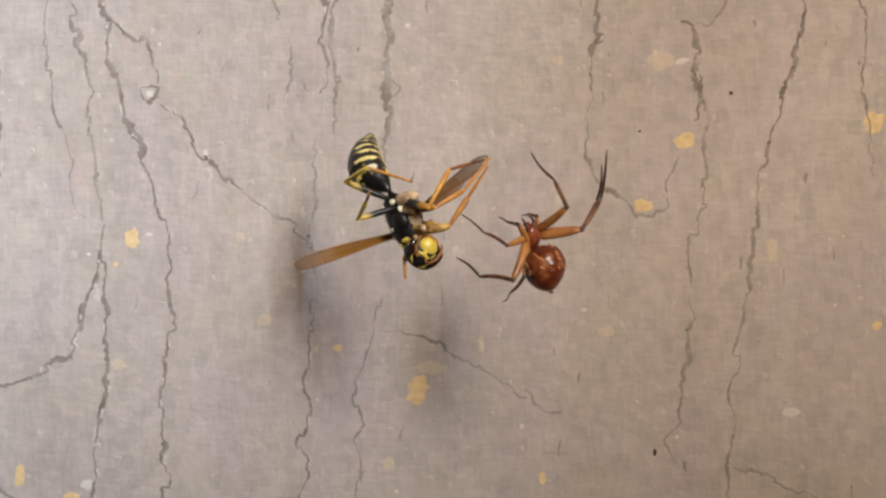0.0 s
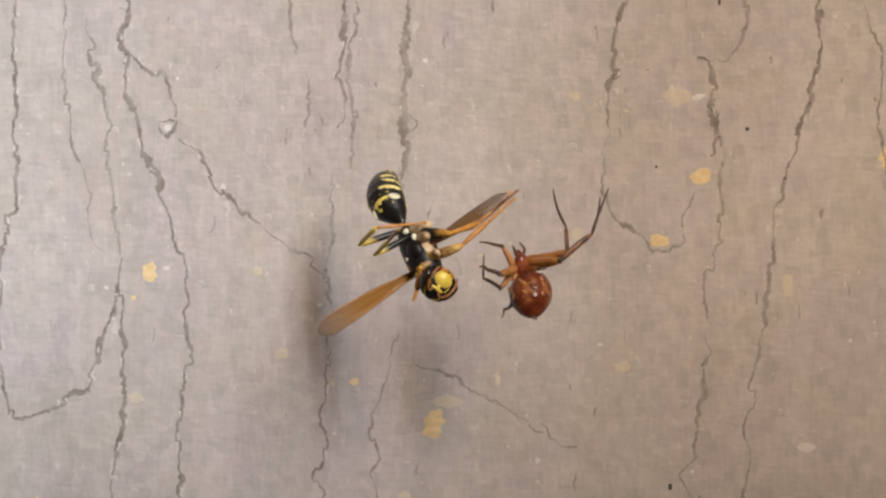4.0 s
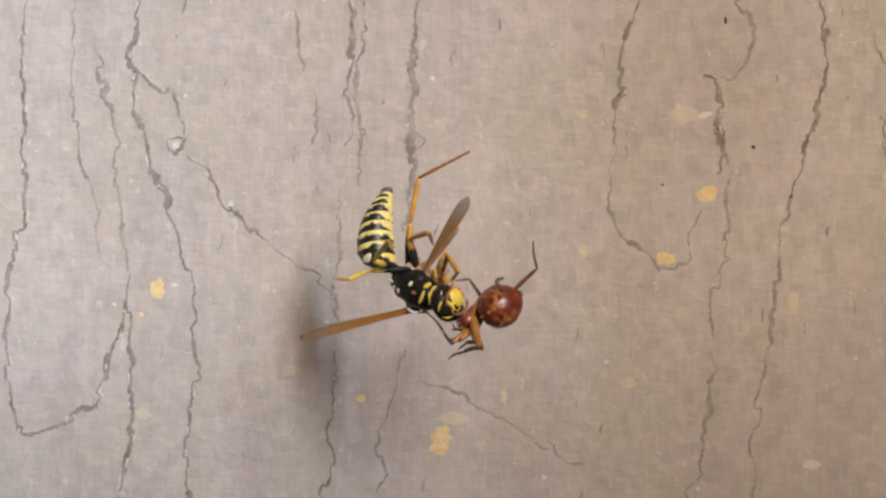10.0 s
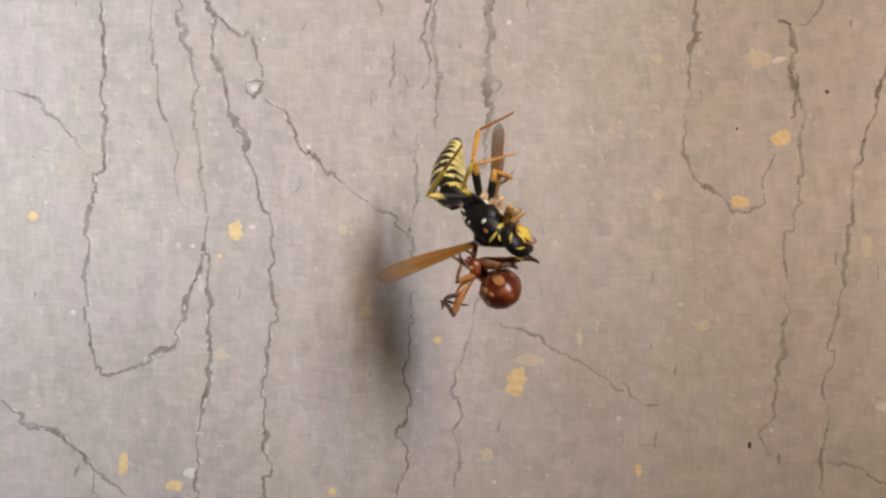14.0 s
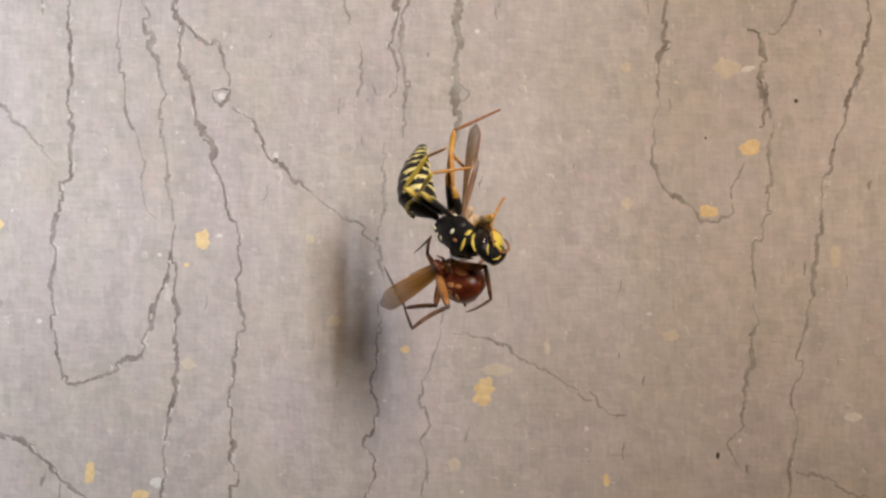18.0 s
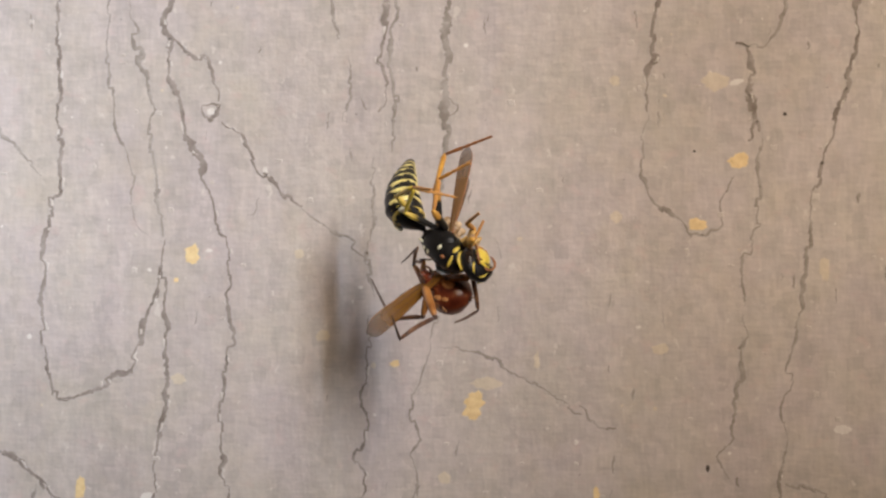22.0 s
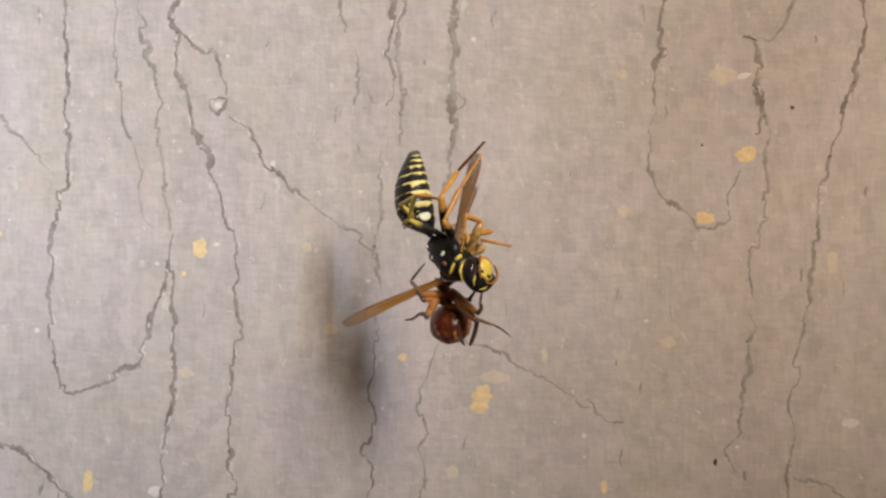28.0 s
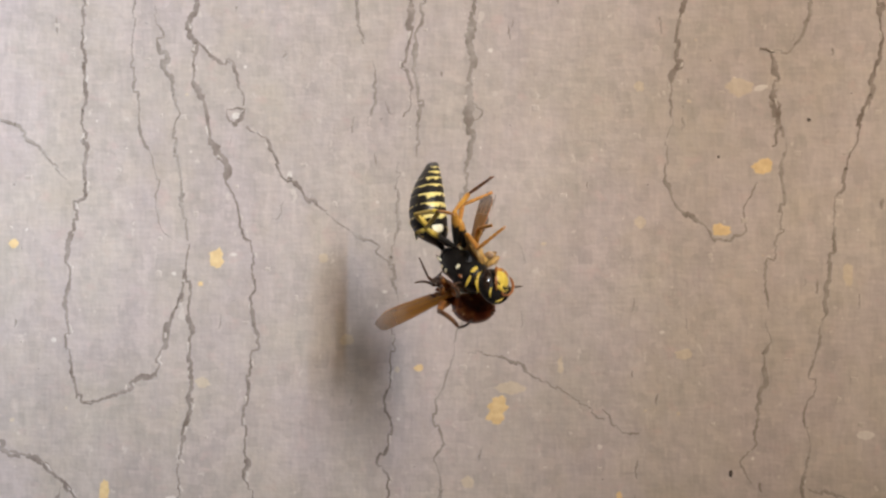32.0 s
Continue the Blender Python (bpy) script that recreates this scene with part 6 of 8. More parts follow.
    walk(w["F1_femur"], [
        (0, at(-0.6,4.8,-1.5, -50,0,-63)), (1, at(-0.6,4.8,-1.5, -61,3,-61)), (2, at(-0.6,4.8,-1.5, -60,-3,-64)), (3, at(-0.6,4.8,-1.5, -52,3,-60)),
        (4, at(-0.6,4.8,-1.5, -58,-5,-65)), (6.5, at(-0.6,4.8,-1.5, -39,9,-54)), (7, at(-0.6,4.8,-1.5, 34,9,-45)), (7.5, at(-0.6,4.8,-1.5, -6,11,-53)),
        (7.75, at(-0.6,4.8,-1.5, -53,15,-46)), (8, at(-0.6,4.8,-1.5, -100,23,-44)), (8.5, at(-0.6,4.8,-1.5, -142,53,-67)),
        (9, at(-0.6,4.8,-1.5, -133,47,-57)), (9.25, at(-0.6,4.8,-1.5, -82,1,-45)), (9.5, at(-0.6,4.8,-1.5, -25,-43,-78)),
        (9.75, at(-0.6,4.8,-1.5, -80,-6,-49)), (10, at(-0.6,4.8,-1.5, -126,39,-59)), (10.5, at(-0.6,4.8,-1.5, -164,54,-89)),
        (11, at(-0.6,4.8,-1.5, -145,41,-52)), (12, at(-0.6,4.8,-1.5, -135,21,-23)), (12.5, at(-0.6,4.8,-1.5, -137,42,-63)),
        (13, at(-0.6,4.8,-1.5, -163,55,-122)), (13.5, at(-0.6,4.8,-1.5, -169,43,-82)), (15.5, at(-0.6,4.8,-1.5, 173,44,-124)),
        (16, at(-0.6,4.8,-1.5, -159,44,-120)), (17, at(-0.6,4.8,-1.5, -156,41,-111)), (18, at(-0.6,4.8,-1.5, -153,42,-113)),
        (19, at(-0.6,4.8,-1.5, -173,46,-133)), (20, at(-0.6,4.8,-1.5, -166,44,-115)), (22, at(-0.6,4.8,-1.5, -172,44,-118)),
        (23, at(-0.6,4.8,-1.5, -164,43,-110)), (24, at(-0.6,4.8,-1.5, -169,44,-117)), (25, at(-0.6,4.8,-1.5, -176,45,-119)),
        (28, at(-0.6,4.8,-1.5, -117,3,-59)), (29, at(-0.6,4.8,-1.5, -115,6,-60)), (30, at(-0.6,4.8,-1.5, -165,18,-57)),
        (31, at(-0.6,4.8,-1.5, -164,22,-57)), (32, at(-0.6,4.8,-1.5, -163,8,-30)),
    ])

    walk(w["F1_tibia"], [
        (0, at(0,3.3,0, -4,0,-48)), (1, at(0,3.3,0, 0,1,-31)), (2, at(0,3.3,0, 0,1,-29)), (3, at(0,3.3,0, -3,1,-29)), (4, at(0,3.3,0, 4,1,-27)),
        (6.5, at(0,3.3,0, -16,1,-25)), (7, at(0,3.3,0, -12,3,-17)), (7.5, at(0,3.3,0, -30,3,-16)), (8, at(0,3.3,0, 25,4,-3)),
        (8.5, at(0,3.3,0, 14,-4,20)), (8.75, at(0,3.3,0, 22,-12,77)), (9, at(0,3.3,0, 19,-23,136)), (9.25, at(0,3.3,0, 30,-14,78)),
        (9.5, at(0,3.3,0, 28,0,25)), (10, at(0,3.3,0, 22,-24,75)), (10.5, at(0,3.3,0, 46,-49,119)), (11, at(0,3.3,0, -36,-59,-121)),
        (12, at(0,3.3,0, -24,-58,-119)), (12.25, at(0,3.3,0, -44,-45,-63)), (12.5, at(0,3.3,0, -42,-28,-23)), (12.75, at(0,3.3,0, -30,-15,13)),
        (13, at(0,3.3,0, -12,-12,50)), (13.25, at(0,3.3,0, 9,-35,103)), (13.5, at(0,3.3,0, -10,-63,180)), (15.5, at(0,3.3,0, -8,-63,168)),
        (16, at(0,3.3,0, 29,-61,141)), (17, at(0,3.3,0, 30,-62,145)), (18, at(0,3.3,0, 37,-62,144)), (19, at(0,3.3,0, 28,-59,136)),
        (20, at(0,3.3,0, 16,-63,153)), (22, at(0,3.3,0, 7,-63,157)), (23, at(0,3.3,0, 11,-63,159)), (24, at(0,3.3,0, 16,-62,149)),
        (25, at(0,3.3,0, 6,-62,152)), (26.5, at(0,3.3,0, -59,-54,-177)), (28, at(0,3.3,0, -101,-37,-172)), (29, at(0,3.3,0, -105,-49,-169)),
        (30, at(0,3.3,0, 169,-41,-74)), (31, at(0,3.3,0, 163,-36,-72)), (32, at(0,3.3,0, 174,-40,-57)),
    ])

    walk(w["F1_tarsus"], [
        (0, at(2.59,5.63,-0.26, -24,0,-42)), (1, at(1.8,6.3,0.02, 17,0,-56)), (2, at(1.71,6.35,-0.01, 13,-9,-22)), (3, at(1.69,6.36,-0.16, -5,-9,-30)),
        (4, at(1.58,6.41,0.27, 4,-9,-28)), (6.5, at(1.42,6.36,-0.94, -23,-13,-51)), (7, at(0.96,6.59,-0.71, 26,-12,-65)),
        (7.5, at(0.73,6.23,-1.77, -20,-12,-71)), (8, at(0.25,6.47,1.47, 29,-14,-49)), (8.25, at(-0.5,6.47,1.14, 41,30,-106)),
        (8.5, at(-1.25,6.47,0.82, -13,54,157)), (8.75, at(-2.16,5.72,0.36, -19,60,-170)), (8.88, at(-2.08,3.07,0.71, 89,19,-46)),
        (9, at(-2.01,0.62,1.03, 77,-55,-8)), (9.12, at(-1.84,1.93,1.18, -45,-83,121)), (9.25, at(-1.66,3.36,1.34, -82,-42,166)),
        (9.38, at(-1.48,4.78,1.5, -80,0,174)), (9.5, at(-1.31,6.09,1.65, -71,38,-174)), (10, at(-3.28,3.62,1.17, 6,57,-131)),
        (10.5, at(-1.23,0.46,1.64, 24,62,-168)), (11, at(1.52,0.34,-1.08, -4,61,-155)), (12, at(2.19,0.68,-0.74, 31,55,-107)),
        (12.5, at(-0.16,3.15,-0.73, -24,39,-82)), (13, at(-2.52,5.62,-0.73, -77,44,-51)), (13.25, at(-1.53,2.73,-0.5, -11,31,-70)),
        (13.5, at(-0.54,-0.15,-0.27, 53,40,-91)), (15.5, at(-1.15,0,-0.22, 36,30,-78)), (16, at(-0.78,-0.01,0.83, 27,23,-67)),
        (17, at(-0.49,-0.07,0.81, 27,22,-64)), (18, at(-0.16,-0.05,1, 32,19,-58)), (19, at(-1.15,0.1,0.83, 24,19,-60)),
        (20, at(-0.75,-0.09,0.44, 25,16,-52)), (22, at(-0.98,-0.05,0.2, 25,19,-58)), (23, at(-0.69,-0.12,0.31, 21,17,-54)),
        (24, at(-0.99,-0.03,0.45, 21,19,-59)), (25, at(-1.31,0.06,0.17, 23,19,-60)), (26.5, at(-1.72,1.86,-1.29, 43,38,-93)),
        (28, at(-2.12,3.67,-2.76, 48,64,-132)), (28.5, at(-2.39,3.67,-2.5, 58,32,-97)), (29, at(-2.66,3.68,-2.24, 48,1,-74)),
        (30, at(-3.42,2.79,0.52, 79,-28,-22)), (31, at(-3.37,2.86,0.83, 75,-23,-20)), (32, at(-3.06,1.62,0.3, 83,-29,-4)),
    ])

    walk(w["F2_femur"], [
        (0, at(0.6,4.8,-1.5, 19,0,69)), (1, at(0.6,4.8,-1.5, 55,10,56)), (2, at(0.6,4.8,-1.5, 48,4,61)), (3, at(0.6,4.8,-1.5, 20,-2,69)),
        (4, at(0.6,4.8,-1.5, 26,-6,79)), (6.5, at(0.6,4.8,-1.5, 17,-2,70)), (7, at(0.6,4.8,-1.5, 30,2,61)), (7.5, at(0.6,4.8,-1.5, 28,-16,92)),
        (8, at(0.6,4.8,-1.5, 79,14,70)), (8.5, at(0.6,4.8,-1.5, 58,-7,78)), (8.75, at(0.6,4.8,-1.5, 2,-10,101)), (9, at(0.6,4.8,-1.5, -51,7,117)),
        (9.12, at(0.6,4.8,-1.5, -36,-9,75)), (9.25, at(0.6,4.8,-1.5, -11,-10,25)), (9.5, at(0.6,4.8,-1.5, -20,-26,-30)),
        (9.75, at(0.6,4.8,-1.5, -32,3,26)), (10, at(0.6,4.8,-1.5, -12,28,86)), (10.5, at(0.6,4.8,-1.5, 10,29,106)), (11, at(0.6,4.8,-1.5, -13,29,103)),
        (12, at(0.6,4.8,-1.5, -31,29,104)), (12.5, at(0.6,4.8,-1.5, -22,15,68)), (13, at(0.6,4.8,-1.5, -7,9,33)), (15.5, at(0.6,4.8,-1.5, -2,18,53)),
        (16, at(0.6,4.8,-1.5, -21,18,53)), (17, at(0.6,4.8,-1.5, -21,18,53)), (18, at(0.6,4.8,-1.5, -21,18,53)), (19, at(0.6,4.8,-1.5, -21,18,53)),
        (20, at(0.6,4.8,-1.5, -21,18,53)), (22, at(0.6,4.8,-1.5, -53,28,67)), (23, at(0.6,4.8,-1.5, -21,18,53)), (24, at(0.6,4.8,-1.5, -21,18,53)),
        (25, at(0.6,4.8,-1.5, -21,18,53)), (30, at(0.6,4.8,-1.5, -29,48,119)), (31, at(0.6,4.8,-1.5, -30,47,118)), (32, at(0.6,4.8,-1.5, -30,50,123)),
    ])

    walk(w["F2_tibia"], [
        (0, at(0,2.4,0, 54,0,-60)), (1, at(0,2.4,0, 53,-27,-40)), (2, at(0,2.4,0, 39,-27,-40)), (3, at(0,2.4,0, 32,-25,-43)),
        (4, at(0,2.4,0, 46,-4,-69)), (6.5, at(0,2.4,0, 38,-24,-46)), (7, at(0,2.4,0, -20,-33,14)), (7.5, at(0,2.4,0, 27,-29,-54)),
        (8, at(0,2.4,0, 85,-8,-69)), (8.5, at(0,2.4,0, 81,23,-73)), (9, at(0,2.4,0, -141,86,49)), (9.25, at(0,2.4,0, -63,73,133)),
        (9.5, at(0,2.4,0, -78,36,111)), (10, at(0,2.4,0, -70,68,125)), (10.5, at(0,2.4,0, 64,74,-90)), (11, at(0,2.4,0, -21,82,-173)),
        (12, at(0,2.4,0, -67,72,142)), (12.5, at(0,2.4,0, 73,48,-32)), (13, at(0,2.4,0, 41,-3,7)), (14.25, at(0,2.4,0, 68,32,-35)),
        (15.5, at(0,2.4,0, 50,74,-99)), (16, at(0,2.4,0, -36,78,168)), (17, at(0,2.4,0, -36,78,168)), (18, at(0,2.4,0, -36,78,168)),
        (19, at(0,2.4,0, -36,78,168)), (20, at(0,2.4,0, -36,78,168)), (21, at(0,2.4,0, 82,39,-123)), (22, at(0,2.4,0, 127,-1,-151)),
        (22.5, at(0,2.4,0, 82,39,-123)), (23, at(0,2.4,0, -36,78,168)), (24, at(0,2.4,0, -36,78,168)), (25, at(0,2.4,0, -36,78,168)),
        (26.25, at(0,2.4,0, -130,56,95)), (27.5, at(0,2.4,0, -153,23,96)), (28.75, at(0,2.4,0, -174,-7,109)), (30, at(0,2.4,0, 154,-28,136)),
        (31, at(0,2.4,0, 157,-3,123)), (32, at(0,2.4,0, 119,-66,-171)),
    ])

    walk(w["F2_tarsus"], [
        (0, at(1.31,3.16,2.11, -92,-43,78)), (1, at(0.27,4.22,1.84, -96,-4,75)), (2, at(0.71,4.43,1.46, -85,6,75)), (3, at(1.09,4.41,1.24, -74,-22,70)),
        (4, at(1.63,3.18,1.87, -89,-40,67)), (6.5, at(1.04,4.3,1.45, -158,-80,115)), (7, at(-0.09,4.89,-0.75, -109,-61,66)),
        (7.5, at(1.53,4.23,1.04, -110,-17,46)), (8, at(0.08,2.82,2.57, -100,20,36)), (8.5, at(0.69,1.55,2.36, -70,-33,31)),
        (8.75, at(0.58,0.7,1.13, -20,-47,-48)), (9, at(0.46,-0.16,-0.11, 10,-15,-108)), (9.12, at(0.47,0.16,-0.31, 36,-42,-79)),
        (9.25, at(0.49,0.51,-0.52, 46,-79,-41)), (9.5, at(0.01,0.8,-2.05, -43,-81,96)), (9.75, at(0.3,0.42,-1.49, 73,-54,-35)),
        (10, at(0.59,0.04,-0.92, 70,-13,-51)), (10.5, at(1.11,0.14,0.65, 39,-27,-40)), (11, at(1.22,0.11,-0.13, 55,-7,-60)),
        (12, at(1.18,0.21,-0.75, 70,3,-65)), (12.5, at(0.43,2.27,0.48, 47,-13,-26)), (13, at(-0.31,4.33,1.72, 19,-10,17)),
        (13.62, at(0.38,2.23,1.05, 39,14,-42)), (14.25, at(1.09,0.1,0.37, 25,43,-110)), (15.5, at(1.37,0.26,0.55, -23,44,-170)),
        (16, at(1.02,0.03,-0.33, -46,35,173)), (17, at(1.02,0.03,-0.33, -46,35,173)), (18, at(1.02,0.03,-0.33, -46,35,173)),
        (19, at(1.02,0.03,-0.33, -46,35,173)), (20, at(1.02,0.03,-0.33, -46,35,173)), (20.5, at(0.59,0.97,0.27, -93,40,161)),
        (21, at(0.15,1.9,0.88, -141,37,147)), (21.5, at(-0.28,2.84,1.48, 176,27,141)), (22, at(-0.71,3.78,2.09, 138,16,144)),
        (22.25, at(-0.28,2.84,1.48, 176,27,141)), (22.5, at(0.15,1.9,0.88, -141,37,147)), (22.75, at(0.59,0.97,0.27, -93,40,161)),
        (23, at(1.02,0.03,-0.33, -46,35,173)), (24, at(1.02,0.03,-0.33, -46,35,173)), (25, at(1.02,0.03,-0.33, -46,35,173)),
        (27.5, at(1.52,1.86,0.35, -146,68,105)), (30, at(2.02,3.68,1.02, 138,25,63)), (31, at(2.03,3.68,1, 127,42,42)),
        (32, at(1.85,3.96,0.94, 138,12,73)),
    ])

    walk(s["root"], [
        (0, at(16.99,-24,-0.87, 98,-26,44)), (1, at(15.54,-24,-1.29, 111,-33,45)), (2, at(15.16,-24,-0.85, 110,-34,36)),
        (3, at(13.89,-24,0.67, 110,-19,34)), (4, at(13.84,-24,0.5, 105,-22,35)), (6.5, at(12.73,-24,4.52, 110,-18,34)),
        (6.75, at(11.95,-24,5.24, 132,6,11)), (7, at(11.17,-24,5.96, 147,36,-4)), (7.5, at(14.63,-24,6.39, 148,33,-4)),
        (7.67, at(16.71,-24,4.24, 154,-21,-13)), (7.83, at(18.78,-24,2.09, -166,-69,-53)), (8, at(20.86,-24,-0.07, -58,-45,-162)),
        (8.5, at(17.21,-24,-0.32, -47,-57,143)), (9, at(9.14,-24,-1.5, -23,-56,146)), (9.5, at(2.97,-24,3.56, 0,-65,116)),
        (10, at(8.95,-24,-1.44, -42,-71,154)), (10.5, at(5.86,-24,-2.57, 32,-78,97)), (11, at(5,-24,-4.43, 56,-74,58)),
        (12, at(1.19,-24,-4.28, 31,-78,97)), (13, at(0.84,-23,-4.48, 69,-76,67)), (13.5, at(0.24,-23,-4.28, 98,-55,25)),
        (15.5, at(-0.57,-23,-4.81, 104,-45,19)), (16, at(-1.24,-23,-3.4, 118,-50,22)), (17, at(-1.02,-23,-3, 136,-49,21)),
        (18, at(-0.26,-23,-3.06, 135,-55,24)), (19, at(-0.06,-23,-2.65, 119,-67,38)), (20, at(-0.24,-23,-3.02, 127,-55,25)),
        (22, at(-0.33,-23,-2.51, 136,-49,21)), (23, at(-1.12,-23,-2.5, 122,-48,21)), (24, at(-0.86,-23,-2.7, 127,-45,19)),
        (25, at(-1.07,-23,-3.08, 134,-37,16)), (28, at(0.27,-23,-5.29, 123,-19,8)), (29, at(0.4,-23,-6.47, 133,-21,8)),
        (30, at(0.79,-22,-2.75, 113,-76,30)), (31, at(-0.93,-22,-3.26, 71,-83,65)), (32, at(-0.56,-22,-3.16, 97,-77,32)),
    ])

    walk(s["abdomen"], [
        (0, at(0,-0.05,0.1, 38,6,157)), (1, at(0,-0.05,0.1, 49,11,158)), (2, at(0,-0.05,0.1, 35,18,140)), (3, at(0,-0.05,0.1, 20,14,150)),
        (4, at(0,-0.05,0.1, 50,10,154)), (6.5, at(0,-0.05,0.1, 41,8,163)), (7, at(0,-0.05,0.1, 73,14,164)), (7.5, at(0,-0.05,0.1, 93,-8,-172)),
        (8, at(0,-0.05,0.1, 41,-29,-118)), (8.25, at(0,-0.05,0.1, 35,-11,-149)), (8.5, at(0,-0.05,0.1, 21,0,179)), (9, at(0,-0.05,0.1, 44,4,169)),
        (9.5, at(0,-0.05,0.1, 46,4,168)), (10, at(0,-0.05,0.1, 51,-2,-166)), (10.5, at(0,-0.05,0.1, 42,11,162)), (11, at(0,-0.05,0.1, 51,2,173)),
        (12, at(0,-0.05,0.1, 56,12,160)), (12.25, at(0,-0.05,0.1, 57,-14,124)), (12.5, at(0,-0.05,0.1, 75,-34,80)),
        (12.75, at(0,-0.05,0.1, 106,-34,27)), (13, at(0,-0.05,0.1, 125,-14,-17)), (13.5, at(0,-0.05,0.1, 124,-8,-15)), (15.5, at(0,-0.05,0.1, 112,2,3)),
        (16, at(0,-0.05,0.1, 104,2,-4)), (17, at(0,-0.05,0.1, 86,2,-4)), (18, at(0,-0.05,0.1, 83,3,-12)), (19, at(0,-0.05,0.1, 89,-9,-8)),
        (20, at(0,-0.05,0.1, 91,4,-5)), (22, at(0,-0.05,0.1, 85,9,-6)), (23, at(0,-0.05,0.1, 123,20,-10)), (24, at(0,-0.05,0.1, 120,20,-6)),
        (25, at(0,-0.05,0.1, 114,27,-4)), (25.38, at(0,-0.05,0.1, 98,46,-49)), (25.75, at(0,-0.05,0.1, 66,47,-107)),
        (26.12, at(0,-0.05,0.1, 47,31,-153)), (26.5, at(0,-0.05,0.1, 46,8,172)), (28, at(0,-0.05,0.1, 6,5,174)), (29, at(0,-0.05,0.1, 25,-22,-160)),
        (29.5, at(0,-0.05,0.1, 60,3,155)), (30, at(0,-0.05,0.1, 72,43,122)), (31, at(0,-0.05,0.1, 83,15,161)), (32, at(0,-0.05,0.1, 80,10,165)),
    ])

    walk(s["a_femur"], [
        (0, at(0.75,1.7,0, 54,0,-24)), (1, at(0.75,1.7,0, 34,1,-26)), (2, at(0.75,1.7,0, 45,7,-32)), (3, at(0.75,1.7,0, 54,-2,-24)),
        (4, at(0.75,1.7,0, 63,16,-35)), (6.5, at(0.75,1.7,0, 73,5,-31)), (7, at(0.75,1.7,0, 12,12,-39)), (7.5, at(0.75,1.7,0, 19,8,-23)),
        (7.75, at(0.75,1.7,0, 71,9,-25)), (8, at(0.75,1.7,0, 123,11,-24)), (8.5, at(0.75,1.7,0, 166,12,-23)), (9, at(0.75,1.7,0, 146,5,-39)),
        (9.5, at(0.75,1.7,0, 151,10,-30)), (10, at(0.75,1.7,0, 143,22,-11)), (10.5, at(0.75,1.7,0, 126,18,-15)), (11, at(0.75,1.7,0, 137,30,-4)),
        (12, at(0.75,1.7,0, 125,21,-12)), (13, at(0.75,1.7,0, 116,21,-12)), (13.5, at(0.75,1.7,0, 122,41,0)), (15.5, at(0.75,1.7,0, 89,16,-7)),
        (16, at(0.75,1.7,0, 171,45,24)), (17, at(0.75,1.7,0, 162,44,20)), (18, at(0.75,1.7,0, 152,41,11)), (19, at(0.75,1.7,0, 145,35,-1)),
        (20, at(0.75,1.7,0, 156,41,13)), (22, at(0.75,1.7,0, 158,44,18)), (23, at(0.75,1.7,0, -177,47,35)), (24, at(0.75,1.7,0, -176,47,37)),
        (25, at(0.75,1.7,0, -170,48,44)), (26.5, at(0.75,1.7,0, 132,42,7)), (28, at(0.75,1.7,0, 94,18,-7)), (29, at(0.75,1.7,0, 58,11,-5)),
        (30, at(0.75,1.7,0, 65,-12,7)), (32, at(0.75,1.7,0, 65,-12,7)),
    ])

    walk(s["a_tibia"], [
        (0, at(0,4.7,0, -64,0,-122)), (1, at(0,4.7,0, -54,11,-116)), (2, at(0,4.7,0, -60,8,-118)), (3, at(0,4.7,0, -58,-6,-126)),
        (4, at(0,4.7,0, -49,6,-118)), (6.5, at(0,4.7,0, -52,-22,-140)), (7, at(0,4.7,0, -49,-20,-139)), (7.5, at(0,4.7,0, -17,-17,-134)),
        (7.75, at(0,4.7,0, -37,8,-87)), (8, at(0,4.7,0, -31,40,-39)), (8.5, at(0,4.7,0, -75,39,-40)), (9, at(0,4.7,0, -24,43,-34)),
        (9.5, at(0,4.7,0, -24,43,-35)), (10, at(0,4.7,0, -23,44,-31)), (10.5, at(0,4.7,0, -51,43,-34)), (11, at(0,4.7,0, -87,56,-26)),
        (12, at(0,4.7,0, -72,71,-20)), (13, at(0,4.7,0, -82,56,-28)), (13.5, at(0,4.7,0, -82,62,-26)), (15.5, at(0,4.7,0, -62,56,-30)),
        (15.75, at(0,4.7,0, 136,52,160)), (16, at(0,4.7,0, 138,-19,149)), (17, at(0,4.7,0, 138,-8,154)), (18, at(0,4.7,0, 153,0,149)),
        (19, at(0,4.7,0, 154,8,137)), (20, at(0,4.7,0, 152,14,137)), (22, at(0,4.7,0, 148,30,133)), (23, at(0,4.7,0, 122,33,140)),
        (24, at(0,4.7,0, 123,35,143)), (25, at(0,4.7,0, 126,39,152)), (26.5, at(0,4.7,0, -147,79,-115)), (28, at(0,4.7,0, -81,35,-44)),
        (29, at(0,4.7,0, -62,50,-37)), (30, at(0,4.7,0, -34,42,-47)), (32, at(0,4.7,0, -34,42,-47)),
    ])

